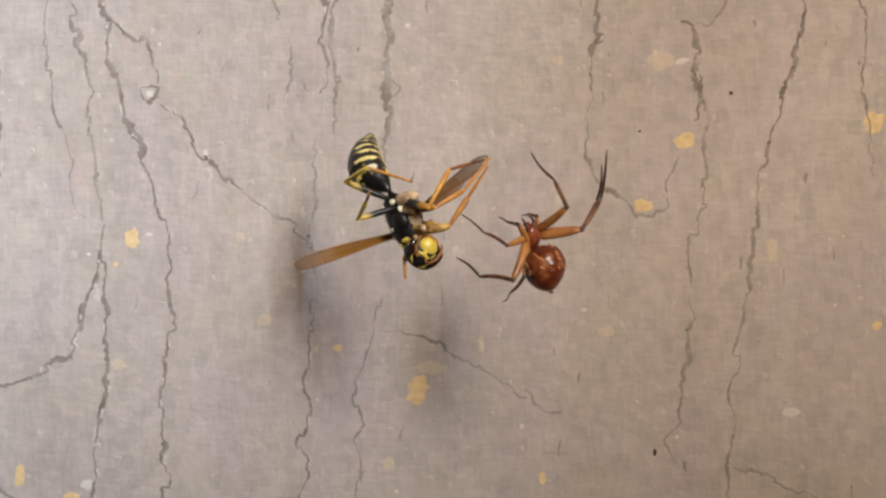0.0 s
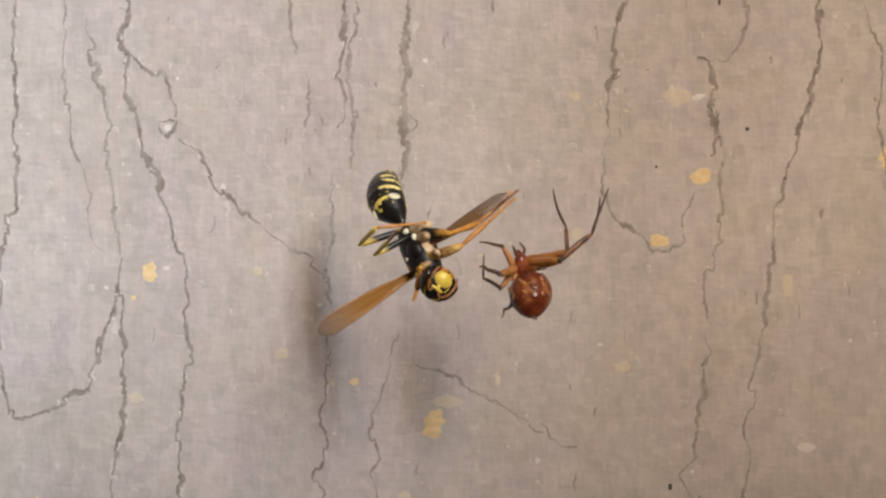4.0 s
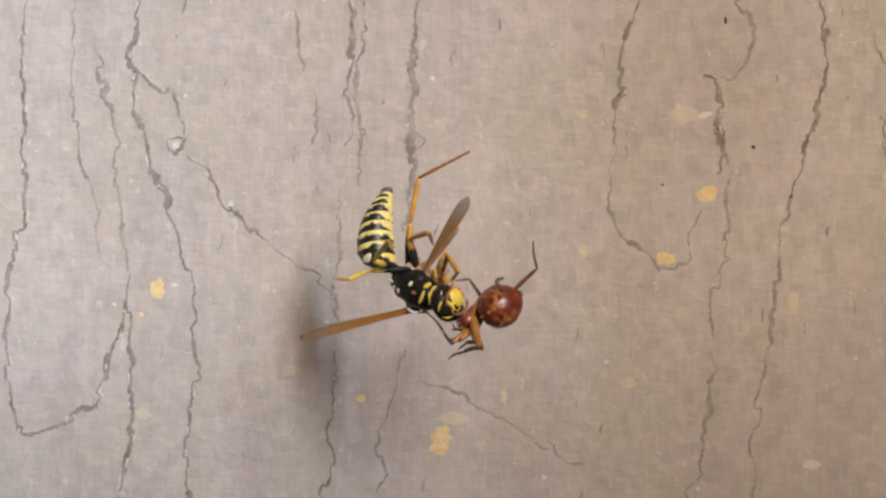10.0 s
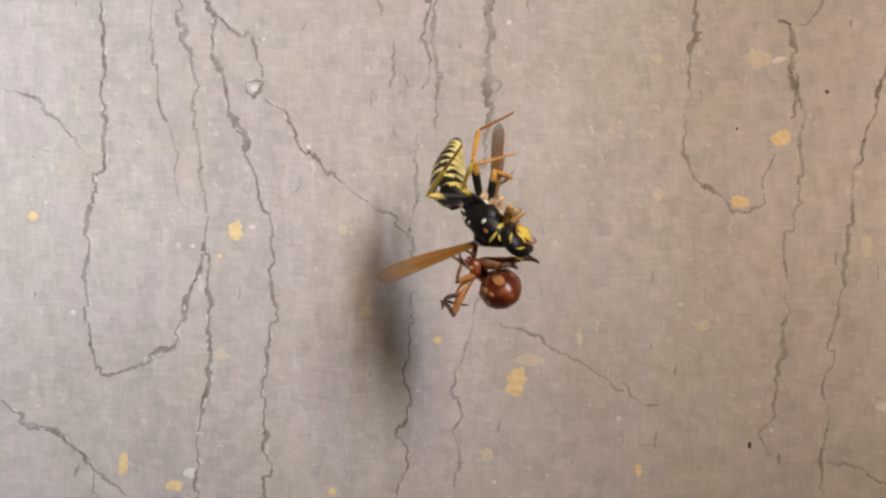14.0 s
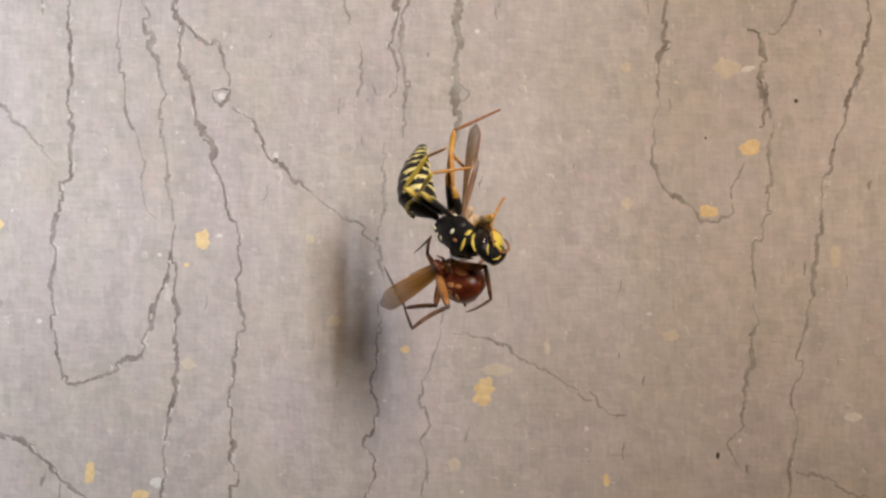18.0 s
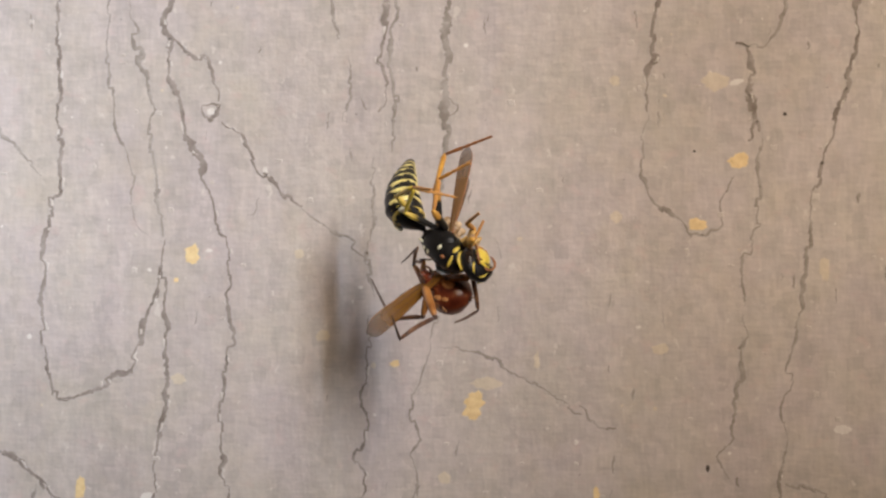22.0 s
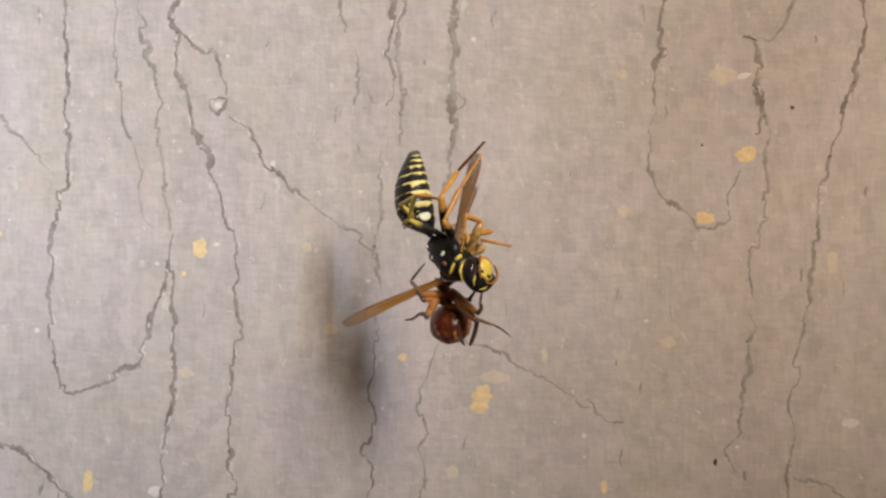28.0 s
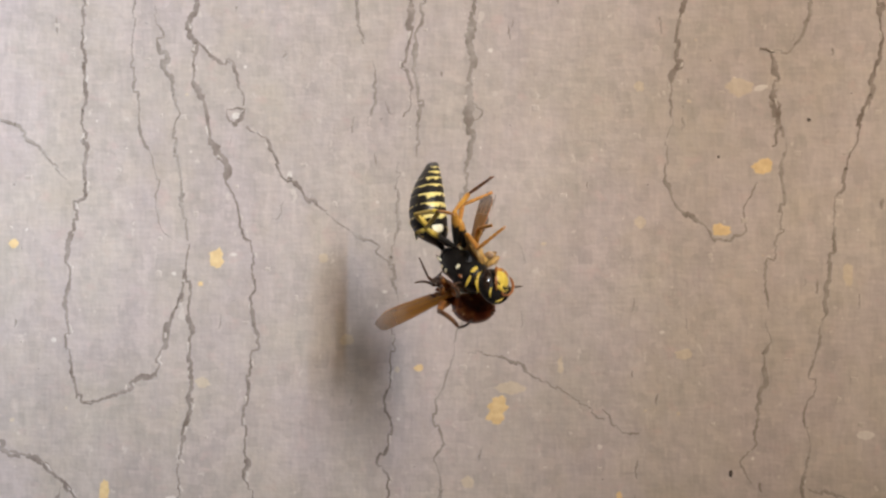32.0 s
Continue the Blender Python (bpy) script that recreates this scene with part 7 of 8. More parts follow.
    walk(s["a_tarsus"], [
        (0, at(1.53,3.73,-3.79, -74,-64,140)), (1, at(2.49,4.24,-3.35, -84,-62,141)), (2, at(2.09,4.15,-3.6, -83,-58,142)),
        (3, at(1.56,3.07,-3.54, -88,-54,143)), (4, at(2.6,3.68,-3.14, -71,-48,144)), (6.5, at(0.7,1.91,-3.06, -35,-63,125)),
        (7, at(0.98,1.9,-2.97, -25,-68,104)), (7.5, at(2.64,1.66,-1.2, -71,-39,146)), (7.75, at(1.91,5.02,-1.42, -105,-15,147)),
        (8, at(1.19,8.38,-1.64, -138,5,134)), (8.5, at(-1.24,7.18,-3.16, -174,35,72)), (9, at(1.22,8.53,-1.23, 176,34,79)),
        (9.5, at(1.19,8.53,-1.26, -180,34,83)), (10, at(1.02,8.6,-1.17, 151,33,77)), (10.5, at(-0.37,8.13,-2.4, 171,38,93)),
        (11, at(-2.99,6.46,-2.36, 122,3,41)), (12, at(-3.09,7.21,-1.34, 131,0,38)), (13, at(-2.81,6.8,-2.31, 129,3,41)),
        (13.5, at(-3.02,6.86,-1.96, 153,12,53)), (15.5, at(-1.7,7.91,-2.1, 163,4,33)), (15.75, at(0.35,7.4,0.28, 132,25,50)),
        (16, at(2.4,6.89,2.67, 100,51,55)), (17, at(1.73,7.33,2.78, 90,50,57)), (18, at(1.95,7.91,1.89, 96,47,54)), (19, at(2.36,7.64,1.85, 97,50,45)),
        (20, at(2.18,7.74,1.91, 101,47,55)), (22, at(1.84,7.94,1.93, 98,45,61)), (23, at(-0.03,7.65,2.99, 79,84,66)),
        (24, at(-0.27,7.74,2.88, 99,85,88)), (25, at(-0.73,7.9,2.62, 145,86,136)), (26.5, at(-0.98,7.37,-0.4, 129,42,72)),
        (28, at(-1.22,6.83,-3.41, 159,7,38)), (29, at(-1.09,7.98,-2.38, -176,6,33)), (30, at(1.5,8.22,-1.74, 149,-2,1)),
        (32, at(1.5,8.22,-1.74, 149,-2,1)),
    ])

    walk(s["b_femur"], [
        (0, at(0.85,1.35,0, 55,0,-97)), (1, at(0.85,1.35,0, 66,-16,-87)), (2, at(0.85,1.35,0, 66,-12,-89)), (3, at(0.85,1.35,0, 68,-18,-86)),
        (4, at(0.85,1.35,0, 83,-15,-87)), (6.5, at(0.85,1.35,0, 72,18,-95)), (7, at(0.85,1.35,0, 13,-10,-65)), (7.5, at(0.85,1.35,0, 33,-4,-78)),
        (8, at(0.85,1.35,0, 106,5,-82)), (8.5, at(0.85,1.35,0, 163,47,-38)), (9, at(0.85,1.35,0, 106,17,-72)), (9.5, at(0.85,1.35,0, 108,17,-72)),
        (10, at(0.85,1.35,0, 90,34,-69)), (10.5, at(0.85,1.35,0, 109,39,-68)), (11, at(0.85,1.35,0, 139,26,-78)), (12, at(0.85,1.35,0, 99,-5,-95)),
        (13, at(0.85,1.35,0, 98,-11,-96)), (16, at(0.85,1.35,0, 72,2,-97)), (17, at(0.85,1.35,0, 73,-20,-90)), (18, at(0.85,1.35,0, 77,-16,-92)),
        (19, at(0.85,1.35,0, 85,-3,-94)), (20, at(0.85,1.35,0, 76,-6,-94)), (22, at(0.85,1.35,0, 72,-17,-92)), (23, at(0.85,1.35,0, 85,40,-102)),
        (24, at(0.85,1.35,0, 84,36,-100)), (25, at(0.85,1.35,0, 78,30,-99)), (32, at(0.85,1.35,0, 98,-11,-96)),
    ])

    walk(s["b_tibia"], [
        (0, at(0,4.7,0, -46,0,44)), (1, at(0,4.7,0, -55,-9,37)), (2, at(0,4.7,0, -52,-7,38)), (3, at(0,4.7,0, -74,5,44)), (4, at(0,4.7,0, -63,-4,41)),
        (6.5, at(0,4.7,0, -57,19,54)), (7, at(0,4.7,0, -68,8,48)), (7.5, at(0,4.7,0, -86,40,56)), (7.75, at(0,4.7,0, -142,44,54)),
        (8, at(0,4.7,0, 159,45,48)), (8.5, at(0,4.7,0, 174,53,98)), (9, at(0,4.7,0, -160,54,85)), (9.5, at(0,4.7,0, -161,61,52)),
        (10, at(0,4.7,0, -159,55,81)), (10.5, at(0,4.7,0, -162,50,104)), (11, at(0,4.7,0, 129,32,35)), (12, at(0,4.7,0, -157,37,59)),
        (13, at(0,4.7,0, -153,36,60)), (16, at(0,4.7,0, -140,23,63)), (17, at(0,4.7,0, -147,18,50)), (18, at(0,4.7,0, 154,19,74)),
        (19, at(0,4.7,0, 147,21,75)), (20, at(0,4.7,0, 156,15,79)), (22, at(0,4.7,0, 159,15,76)), (23, at(0,4.7,0, 147,12,98)),
        (24, at(0,4.7,0, 147,11,98)), (25, at(0,4.7,0, 147,7,98)), (28.5, at(0,4.7,0, 178,17,76)), (32, at(0,4.7,0, -153,36,60)),
    ])

    walk(s["b_tarsus"], [
        (0, at(-2.03,6.78,-3.04, -8,28,74)), (1, at(-0.97,6.95,-3.41, -29,21,53)), (2, at(-1.28,7.01,-3.27, -23,21,53)),
        (3, at(-1.06,5.32,-4.02, -26,17,44)), (4, at(-1.05,6.34,-3.72, -53,22,51)), (6.5, at(-2.52,5.07,-3.34, -61,51,74)),
        (7, at(-1.51,5.34,-3.87, -65,43,68)), (7.5, at(-1.76,2.62,-3.2, -32,66,103)), (7.75, at(0.93,2.73,-1.07, -45,46,59)),
        (8, at(3.62,2.84,1.05, -37,26,31)), (8.5, at(4.08,5.65,0.26, -71,3,14)), (9, at(3.83,3.19,-0.85, -8,29,46)),
        (9.5, at(2.35,1.29,-0.68, -5,30,56)), (10, at(3.68,2.88,-0.88, -1,30,53)), (10.5, at(4.12,4.73,-0.82, -28,31,58)),
        (11, at(2.9,3.53,2.8, -27,19,34)), (12, at(2.81,1.86,-1.29, 4,17,25)), (13, at(2.65,1.83,-1.55, 2,17,24)), (16, at(2.4,2.32,-2.49, 26,-6,60)),
        (17, at(2.27,1.91,-2.18, 21,-10,52)), (18, at(3.8,4.2,1.71, 47,-17,69)), (19, at(3.61,4.56,2.14, 39,-13,86)),
        (20, at(3.86,4.41,1.62, 48,-15,75)), (22, at(3.9,4.15,1.47, 51,-18,62)), (23, at(3.43,5.7,2.21, 11,5,102)), (24, at(3.43,5.61,2.25, 11,2,102)),
        (25, at(3.46,5.45,2.26, 10,-5,101)), (32, at(2.65,1.83,-1.55, 2,17,24)),
    ])

    walk(s["g_femur"], [
        (0, at(0.85,1,0, 59,0,-88)), (1, at(0.85,1,0, 63,-14,-80)), (2, at(0.85,1,0, 66,-13,-81)), (3, at(0.85,1,0, 67,-18,-78)),
        (4, at(0.85,1,0, 80,-16,-79)), (6.5, at(0.85,1,0, 82,12,-83)), (6.75, at(0.85,1,0, 48,-4,-76)), (7, at(0.85,1,0, 12,-13,-60)),
        (7.5, at(0.85,1,0, 33,-8,-74)), (8, at(0.85,1,0, 73,34,-105)), (8.5, at(0.85,1,0, 131,14,-109)), (9, at(0.85,1,0, 157,-4,-134)),
        (9.5, at(0.85,1,0, 171,15,-73)), (10, at(0.85,1,0, 143,-2,-113)), (10.5, at(0.85,1,0, 152,-4,-116)), (11, at(0.85,1,0, 148,-5,-117)),
        (12, at(0.85,1,0, 149,-5,-118)), (13, at(0.85,1,0, -152,-7,-109)), (13.5, at(0.85,1,0, -172,-9,-97)), (15.5, at(0.85,1,0, 168,-9,-97)),
        (16, at(0.85,1,0, -172,-14,-44)), (17, at(0.85,1,0, 177,-10,-41)), (18, at(0.85,1,0, 177,-11,-57)), (19, at(0.85,1,0, -172,-16,-62)),
        (20, at(0.85,1,0, 179,-11,-57)), (22, at(0.85,1,0, 173,-9,-55)), (23, at(0.85,1,0, 179,-10,-76)), (24, at(0.85,1,0, 177,-9,-75)),
        (25, at(0.85,1,0, 170,-9,-70)), (28, at(0.85,1,0, 160,-7,-124)), (29, at(0.85,1,0, 165,-8,-127)), (30, at(0.85,1,0, 176,-18,-172)),
        (31, at(0.85,1,0, 144,-21,-174)), (32, at(0.85,1,0, 145,-20,-171)),
    ])

    walk(s["g_tibia"], [
        (0, at(0,4.7,0, -64,0,37)), (1, at(0,4.7,0, -66,-11,32)), (2, at(0,4.7,0, -57,-9,33)), (3, at(0,4.7,0, -81,1,37)), (4, at(0,4.7,0, -66,-8,34)),
        (6.5, at(0,4.7,0, -82,-1,36)), (7, at(0,4.7,0, -67,10,39)), (7.5, at(0,4.7,0, -92,31,43)), (8, at(0,4.7,0, -44,37,46)),
        (8.25, at(0,4.7,0, -30,71,114)), (8.5, at(0,4.7,0, 48,55,-118)), (9, at(0,4.7,0, 92,35,-108)), (9.5, at(0,4.7,0, 46,13,-99)),
        (10, at(0,4.7,0, 65,42,-121)), (10.5, at(0,4.7,0, 43,31,-110)), (11, at(0,4.7,0, 57,36,-116)), (12, at(0,4.7,0, 52,37,-117)),
        (13, at(0,4.7,0, 67,-34,-90)), (13.5, at(0,4.7,0, 72,-9,-99)), (15.5, at(0,4.7,0, 85,7,-103)), (15.75, at(0,4.7,0, 112,-23,-77)),
        (16, at(0,4.7,0, 133,-60,-62)), (17, at(0,4.7,0, 118,-50,-56)), (18, at(0,4.7,0, 79,-25,-65)), (19, at(0,4.7,0, 81,-25,-62)),
        (20, at(0,4.7,0, 85,-26,-66)), (22, at(0,4.7,0, 80,-26,-64)), (23, at(0,4.7,0, 107,-46,-87)), (24, at(0,4.7,0, 96,-48,-75)),
        (25, at(0,4.7,0, 89,-50,-68)), (26.5, at(0,4.7,0, 89,-13,-92)), (28, at(0,4.7,0, 74,22,-117)), (29, at(0,4.7,0, 59,24,-118)),
        (30, at(0,4.7,0, 63,37,-134)), (31, at(0,4.7,0, 51,65,-142)), (32, at(0,4.7,0, 57,57,-136)),
    ])

    walk(s["g_tarsus"], [
        (0, at(-1.11,6.17,-3.77, 39,63,108)), (1, at(-0.25,6.53,-3.77, 2,70,63)), (2, at(-0.78,6.93,-3.47, 6,70,58)),
        (3, at(-0.45,5.18,-4.15, -54,56,-4)), (4, at(-0.49,6.4,-3.81, -106,21,-12)), (6.5, at(-0.3,5.17,-4.16, -135,29,-17)),
        (7, at(-1.54,5.56,-3.81, -127,18,-7)), (7.5, at(-1.44,3.11,-3.61, -171,29,-26)), (7.75, at(-2.41,4.32,-2.98, -157,15,24)),
        (8, at(-3.38,5.53,-2.35, -158,-5,69)), (8.5, at(1.31,1.14,1.8, 157,-5,29)), (9, at(-0.9,2.48,3.45, 175,-20,-25)),
        (9.25, at(0.95,3.04,3.19, -158,-14,-67)), (9.5, at(2.8,3.6,2.93, -141,7,-102)), (10, at(0.22,1.58,2.8, -151,29,-135)),
        (10.5, at(2.4,2.27,2.44, -148,33,-143)), (11, at(1.18,1.85,2.85, -145,36,-149)), (12, at(1.36,1.74,2.65, -158,34,-144)),
        (12.5, at(1.52,4.29,2.92, -154,9,-107)), (13, at(1.68,6.84,3.2, -165,-14,-71)), (13.5, at(1.41,5.1,3.94, -95,-13,-82)),
        (15.5, at(0.24,4.12,4.15, -115,44,-97)), (15.75, at(0.41,5.47,3.87, -160,39,-88)), (15.88, at(-1.77,5.6,2.65, 169,27,-65)),
        (16, at(-3.77,5.73,1.53, 139,26,-42)), (17, at(-3.26,5.91,2.36, 128,30,-43)), (18, at(0,6.64,3.73, 128,34,-57)),
        (19, at(-0.23,6.53,3.77, 131,34,-52)), (20, at(-0.39,6.52,3.76, 134,34,-56)), (22, at(-0.11,6.66,3.71, 125,38,-66)),
        (23, at(-1.36,7.51,2.81, 156,47,-43)), (24, at(-1.24,7.58,2.8, 152,50,-48)), (25, at(-1.16,7.72,2.68, 145,53,-55)),
        (28, at(0.31,2.81,3.74, 115,52,-70)), (29, at(1.22,2.36,3.27, 93,45,-72)), (29.5, at(0.5,2.06,3.13, 104,-27,-100)),
        (30, at(-0.22,1.76,2.99, -160,-53,157)), (31, at(-0.74,0.81,1.4, 101,-76,-109)), (32, at(-0.55,1.01,1.94, 126,-83,-136)),
    ])

    walk(s["c_femur"], [
        (0, at(-0.75,1.7,0, 5,0,78)), (1, at(-0.75,1.7,0, -2,0,61)), (2, at(-0.75,1.7,0, -15,2,70)), (3, at(-0.75,1.7,0, -5,6,94)),
        (4, at(-0.75,1.7,0, 17,5,110)), (6.5, at(-0.75,1.7,0, 12,5,110)), (6.75, at(-0.75,1.7,0, 43,19,83)), (7, at(-0.75,1.7,0, 68,43,63)),
        (7.5, at(-0.75,1.7,0, 66,-18,88)), (7.75, at(-0.75,1.7,0, 117,28,90)), (8, at(-0.75,1.7,0, -157,45,144)), (8.25, at(-0.75,1.7,0, 159,45,148)),
        (8.5, at(-0.75,1.7,0, 114,47,151)), (8.75, at(-0.75,1.7,0, 99,4,137)), (9, at(-0.75,1.7,0, 93,-40,133)), (9.5, at(-0.75,1.7,0, 83,-44,133)),
        (10, at(-0.75,1.7,0, 109,-59,130)), (10.5, at(-0.75,1.7,0, 97,-34,138)), (10.75, at(-0.75,1.7,0, 106,7,147)), (11, at(-0.75,1.7,0, 128,44,167)),
        (12, at(-0.75,1.7,0, 140,20,140)), (14, at(-0.75,1.7,0, -157,16,114)), (16, at(-0.75,1.7,0, -93,37,98)), (17, at(-0.75,1.7,0, -91,47,97)),
        (18, at(-0.75,1.7,0, -98,44,96)), (19, at(-0.75,1.7,0, -106,40,96)), (20, at(-0.75,1.7,0, -114,37,97)), (22, at(-0.75,1.7,0, -129,30,100)),
        (23, at(-0.75,1.7,0, -137,27,103)), (24, at(-0.75,1.7,0, -146,24,106)), (25, at(-0.75,1.7,0, -154,22,109)), (28.5, at(-0.75,1.7,0, 173,16,124)),
        (32, at(-0.75,1.7,0, 140,20,140)),
    ])

    walk(s["c_tibia"], [
        (0, at(0,3.4,0, -70,0,-100)), (1, at(0,3.4,0, -85,-27,-105)), (2, at(0,3.4,0, -86,5,-103)), (3, at(0,3.4,0, -78,-19,-106)),
        (4, at(0,3.4,0, -79,-21,-107)), (6.5, at(0,3.4,0, -77,-6,-103)), (7, at(0,3.4,0, -96,-64,-108)), (7.5, at(0,3.4,0, -149,-45,-129)),
        (8, at(0,3.4,0, -168,-38,-149)), (8.5, at(0,3.4,0, 165,-38,-110)), (9, at(0,3.4,0, 147,-20,-69)), (9.5, at(0,3.4,0, 176,-21,-70)),
        (10, at(0,3.4,0, 147,-28,-93)), (10.5, at(0,3.4,0, -168,-23,-62)), (10.75, at(0,3.4,0, 165,-21,-17)), (11, at(0,3.4,0, 147,-3,22)),
        (12, at(0,3.4,0, 130,-21,2)), (14, at(0,3.4,0, 71,-20,1)), (16, at(0,3.4,0, 12,-20,-1)), (17, at(0,3.4,0, 11,-23,6)),
        (18, at(0,3.4,0, 18,-23,6)), (19, at(0,3.4,0, 25,-23,5)), (20, at(0,3.4,0, 32,-23,5)), (22, at(0,3.4,0, 47,-23,4)), (23, at(0,3.4,0, 55,-23,4)),
        (24, at(0,3.4,0, 63,-23,4)), (25, at(0,3.4,0, 71,-23,3)), (32, at(0,3.4,0, 130,-21,2)),
    ])

    walk(s["c_tarsus"], [
        (0, at(0.99,3.23,-2.83, -56,11,-96)), (1, at(-0.1,2.04,-2.67, -85,-31,-111)), (2, at(0.26,3.58,-2.98, -74,-28,-110)),
        (3, at(0.34,2.31,-2.77, -82,-54,-117)), (4, at(0.21,2.22,-2.75, -46,-61,-123)), (6.5, at(0.61,2.94,-2.9, -87,-46,-112)),
        (7, at(-1.11,0.94,-1.31, -85,-71,-116)), (7.5, at(-2.68,4.18,-1.1, -103,-45,-119)), (7.75, at(-2.26,4.95,-0.8, -146,-49,-114)),
        (8, at(-1.84,5.72,-0.49, 168,-50,-106)), (8.25, at(-2.2,5.28,0.07, 124,-27,-64)), (8.5, at(-2.56,4.84,0.63, 104,9,-48)),
        (9, at(-2.55,3.01,1.53, 48,27,-53)), (9.5, at(-2.84,2.44,0.21, 27,37,-69)), (10, at(-2.49,4.28,1.43, 38,36,-65)),
        (10.5, at(-2.49,1.83,-0.56, 39,32,-60)), (10.75, at(-0.81,1.44,0.54, 67,54,-82)), (11, at(0.87,1.05,1.65, 106,80,-86)),
        (12, at(-0.79,1.45,2.14, 108,63,-103)), (13, at(-0.63,2.67,1.75, 133,27,-96)), (14, at(-0.47,3.89,1.37, 151,-9,-104)),
        (15, at(-0.3,5.11,0.98, -179,-38,-128)), (16, at(-0.14,6.34,0.6, -126,-46,-176)), (17, at(-0.52,6.31,0.53, -111,-49,171)),
        (18, at(-0.54,5.98,0.63, -123,-52,-178)), (19, at(-0.56,5.66,0.74, -137,-53,-165)), (20, at(-0.58,5.34,0.85, -151,-53,-151)),
        (22, at(-0.61,4.69,1.06, -179,-44,-126)), (23, at(-0.63,4.36,1.17, 170,-37,-117)), (24, at(-0.65,4.04,1.28, 162,-29,-110)),
        (25, at(-0.67,3.72,1.39, 154,-19,-104)), (28.5, at(-0.73,2.58,1.76, 134,21,-94)), (32, at(-0.79,1.45,2.14, 108,63,-103)),
    ])

    walk(s["d_femur"], [
        (0, at(-0.85,1.35,0, 9,0,121)), (1, at(-0.85,1.35,0, 3,5,74)), (2, at(-0.85,1.35,0, -8,6,91)), (3, at(-0.85,1.35,0, 1,3,52)),
        (4, at(-0.85,1.35,0, 28,0,67)), (6.5, at(-0.85,1.35,0, 24,-12,91)), (6.75, at(-0.85,1.35,0, 81,-2,84)), (7, at(-0.85,1.35,0, 137,9,88)),
        (7.5, at(-0.85,1.35,0, 115,-13,72)), (7.75, at(-0.85,1.35,0, 95,20,80)), (8, at(-0.85,1.35,0, 71,54,75)), (8.5, at(-0.85,1.35,0, 8,68,41)),
        (9, at(-0.85,1.35,0, -28,64,-7)), (9.5, at(-0.85,1.35,0, -28,77,56)), (10, at(-0.85,1.35,0, 89,38,148)), (10.5, at(-0.85,1.35,0, 100,69,152)),
        (11, at(-0.85,1.35,0, 88,57,151)), (12, at(-0.85,1.35,0, 91,56,139)), (13, at(-0.85,1.35,0, -58,79,-14)), (13.5, at(-0.85,1.35,0, 39,88,139)),
        (15.5, at(-0.85,1.35,0, 70,85,175)), (16, at(-0.85,1.35,0, 100,35,-173)), (17, at(-0.85,1.35,0, 113,40,180)),
        (18, at(-0.85,1.35,0, 107,40,175)), (19, at(-0.85,1.35,0, 98,52,159)), (20, at(-0.85,1.35,0, 101,37,177)), (22, at(-0.85,1.35,0, 104,33,176)),
        (23, at(-0.85,1.35,0, 94,53,167)), (24, at(-0.85,1.35,0, 93,52,164)), (25, at(-0.85,1.35,0, 89,49,161)), (28, at(-0.85,1.35,0, 92,31,154)),
        (29, at(-0.85,1.35,0, 108,29,153)), (30, at(-0.85,1.35,0, 150,69,-179)), (31, at(-0.85,1.35,0, 123,45,150)), (32, at(-0.85,1.35,0, 116,44,148)),
    ])

    walk(s["d_tibia"], [
        (0, at(0,4.7,0, -85,0,-170)), (1, at(0,4.7,0, -83,-15,-172)), (2, at(0,4.7,0, -98,2,-172)), (3, at(0,4.7,0, -60,-2,-172)),
        (4, at(0,4.7,0, -39,-11,180)), (6.5, at(0,4.7,0, -43,-27,160)), (7, at(0,4.7,0, 24,-31,135)), (7.25, at(0,4.7,0, -5,-28,116)),
        (7.5, at(0,4.7,0, -34,-34,97)), (7.75, at(0,4.7,0, -57,13,140)), (8, at(0,4.7,0, -36,61,-168)), (8.5, at(0,4.7,0, 47,49,-39)),
        (9, at(0,4.7,0, -14,65,-123)), (9.5, at(0,4.7,0, 60,39,-41)), (10, at(0,4.7,0, 44,81,-100)), (10.5, at(0,4.7,0, 55,69,-61)),
        (11, at(0,4.7,0, 78,44,-42)), (12, at(0,4.7,0, -11,60,-100)), (13, at(0,4.7,0, -1,68,-118)), (13.5, at(0,4.7,0, -12,69,-115)),
        (15.5, at(0,4.7,0, -28,63,-151)), (16, at(0,4.7,0, -111,58,158)), (17, at(0,4.7,0, -96,42,171)), (18, at(0,4.7,0, -18,72,-96)),
        (19, at(0,4.7,0, -68,80,-147)), (20, at(0,4.7,0, 19,86,-61)), (22, at(0,4.7,0, -41,83,-120)), (23, at(0,4.7,0, 59,72,-50)),
        (24, at(0,4.7,0, 103,81,-4)), (25, at(0,4.7,0, -175,79,79)), (28, at(0,4.7,0, -34,37,178)), (29, at(0,4.7,0, -33,31,168)),
        (30, at(0,4.7,0, -44,17,175)), (31, at(0,4.7,0, -47,29,153)), (32, at(0,4.7,0, -46,26,155)),
    ])

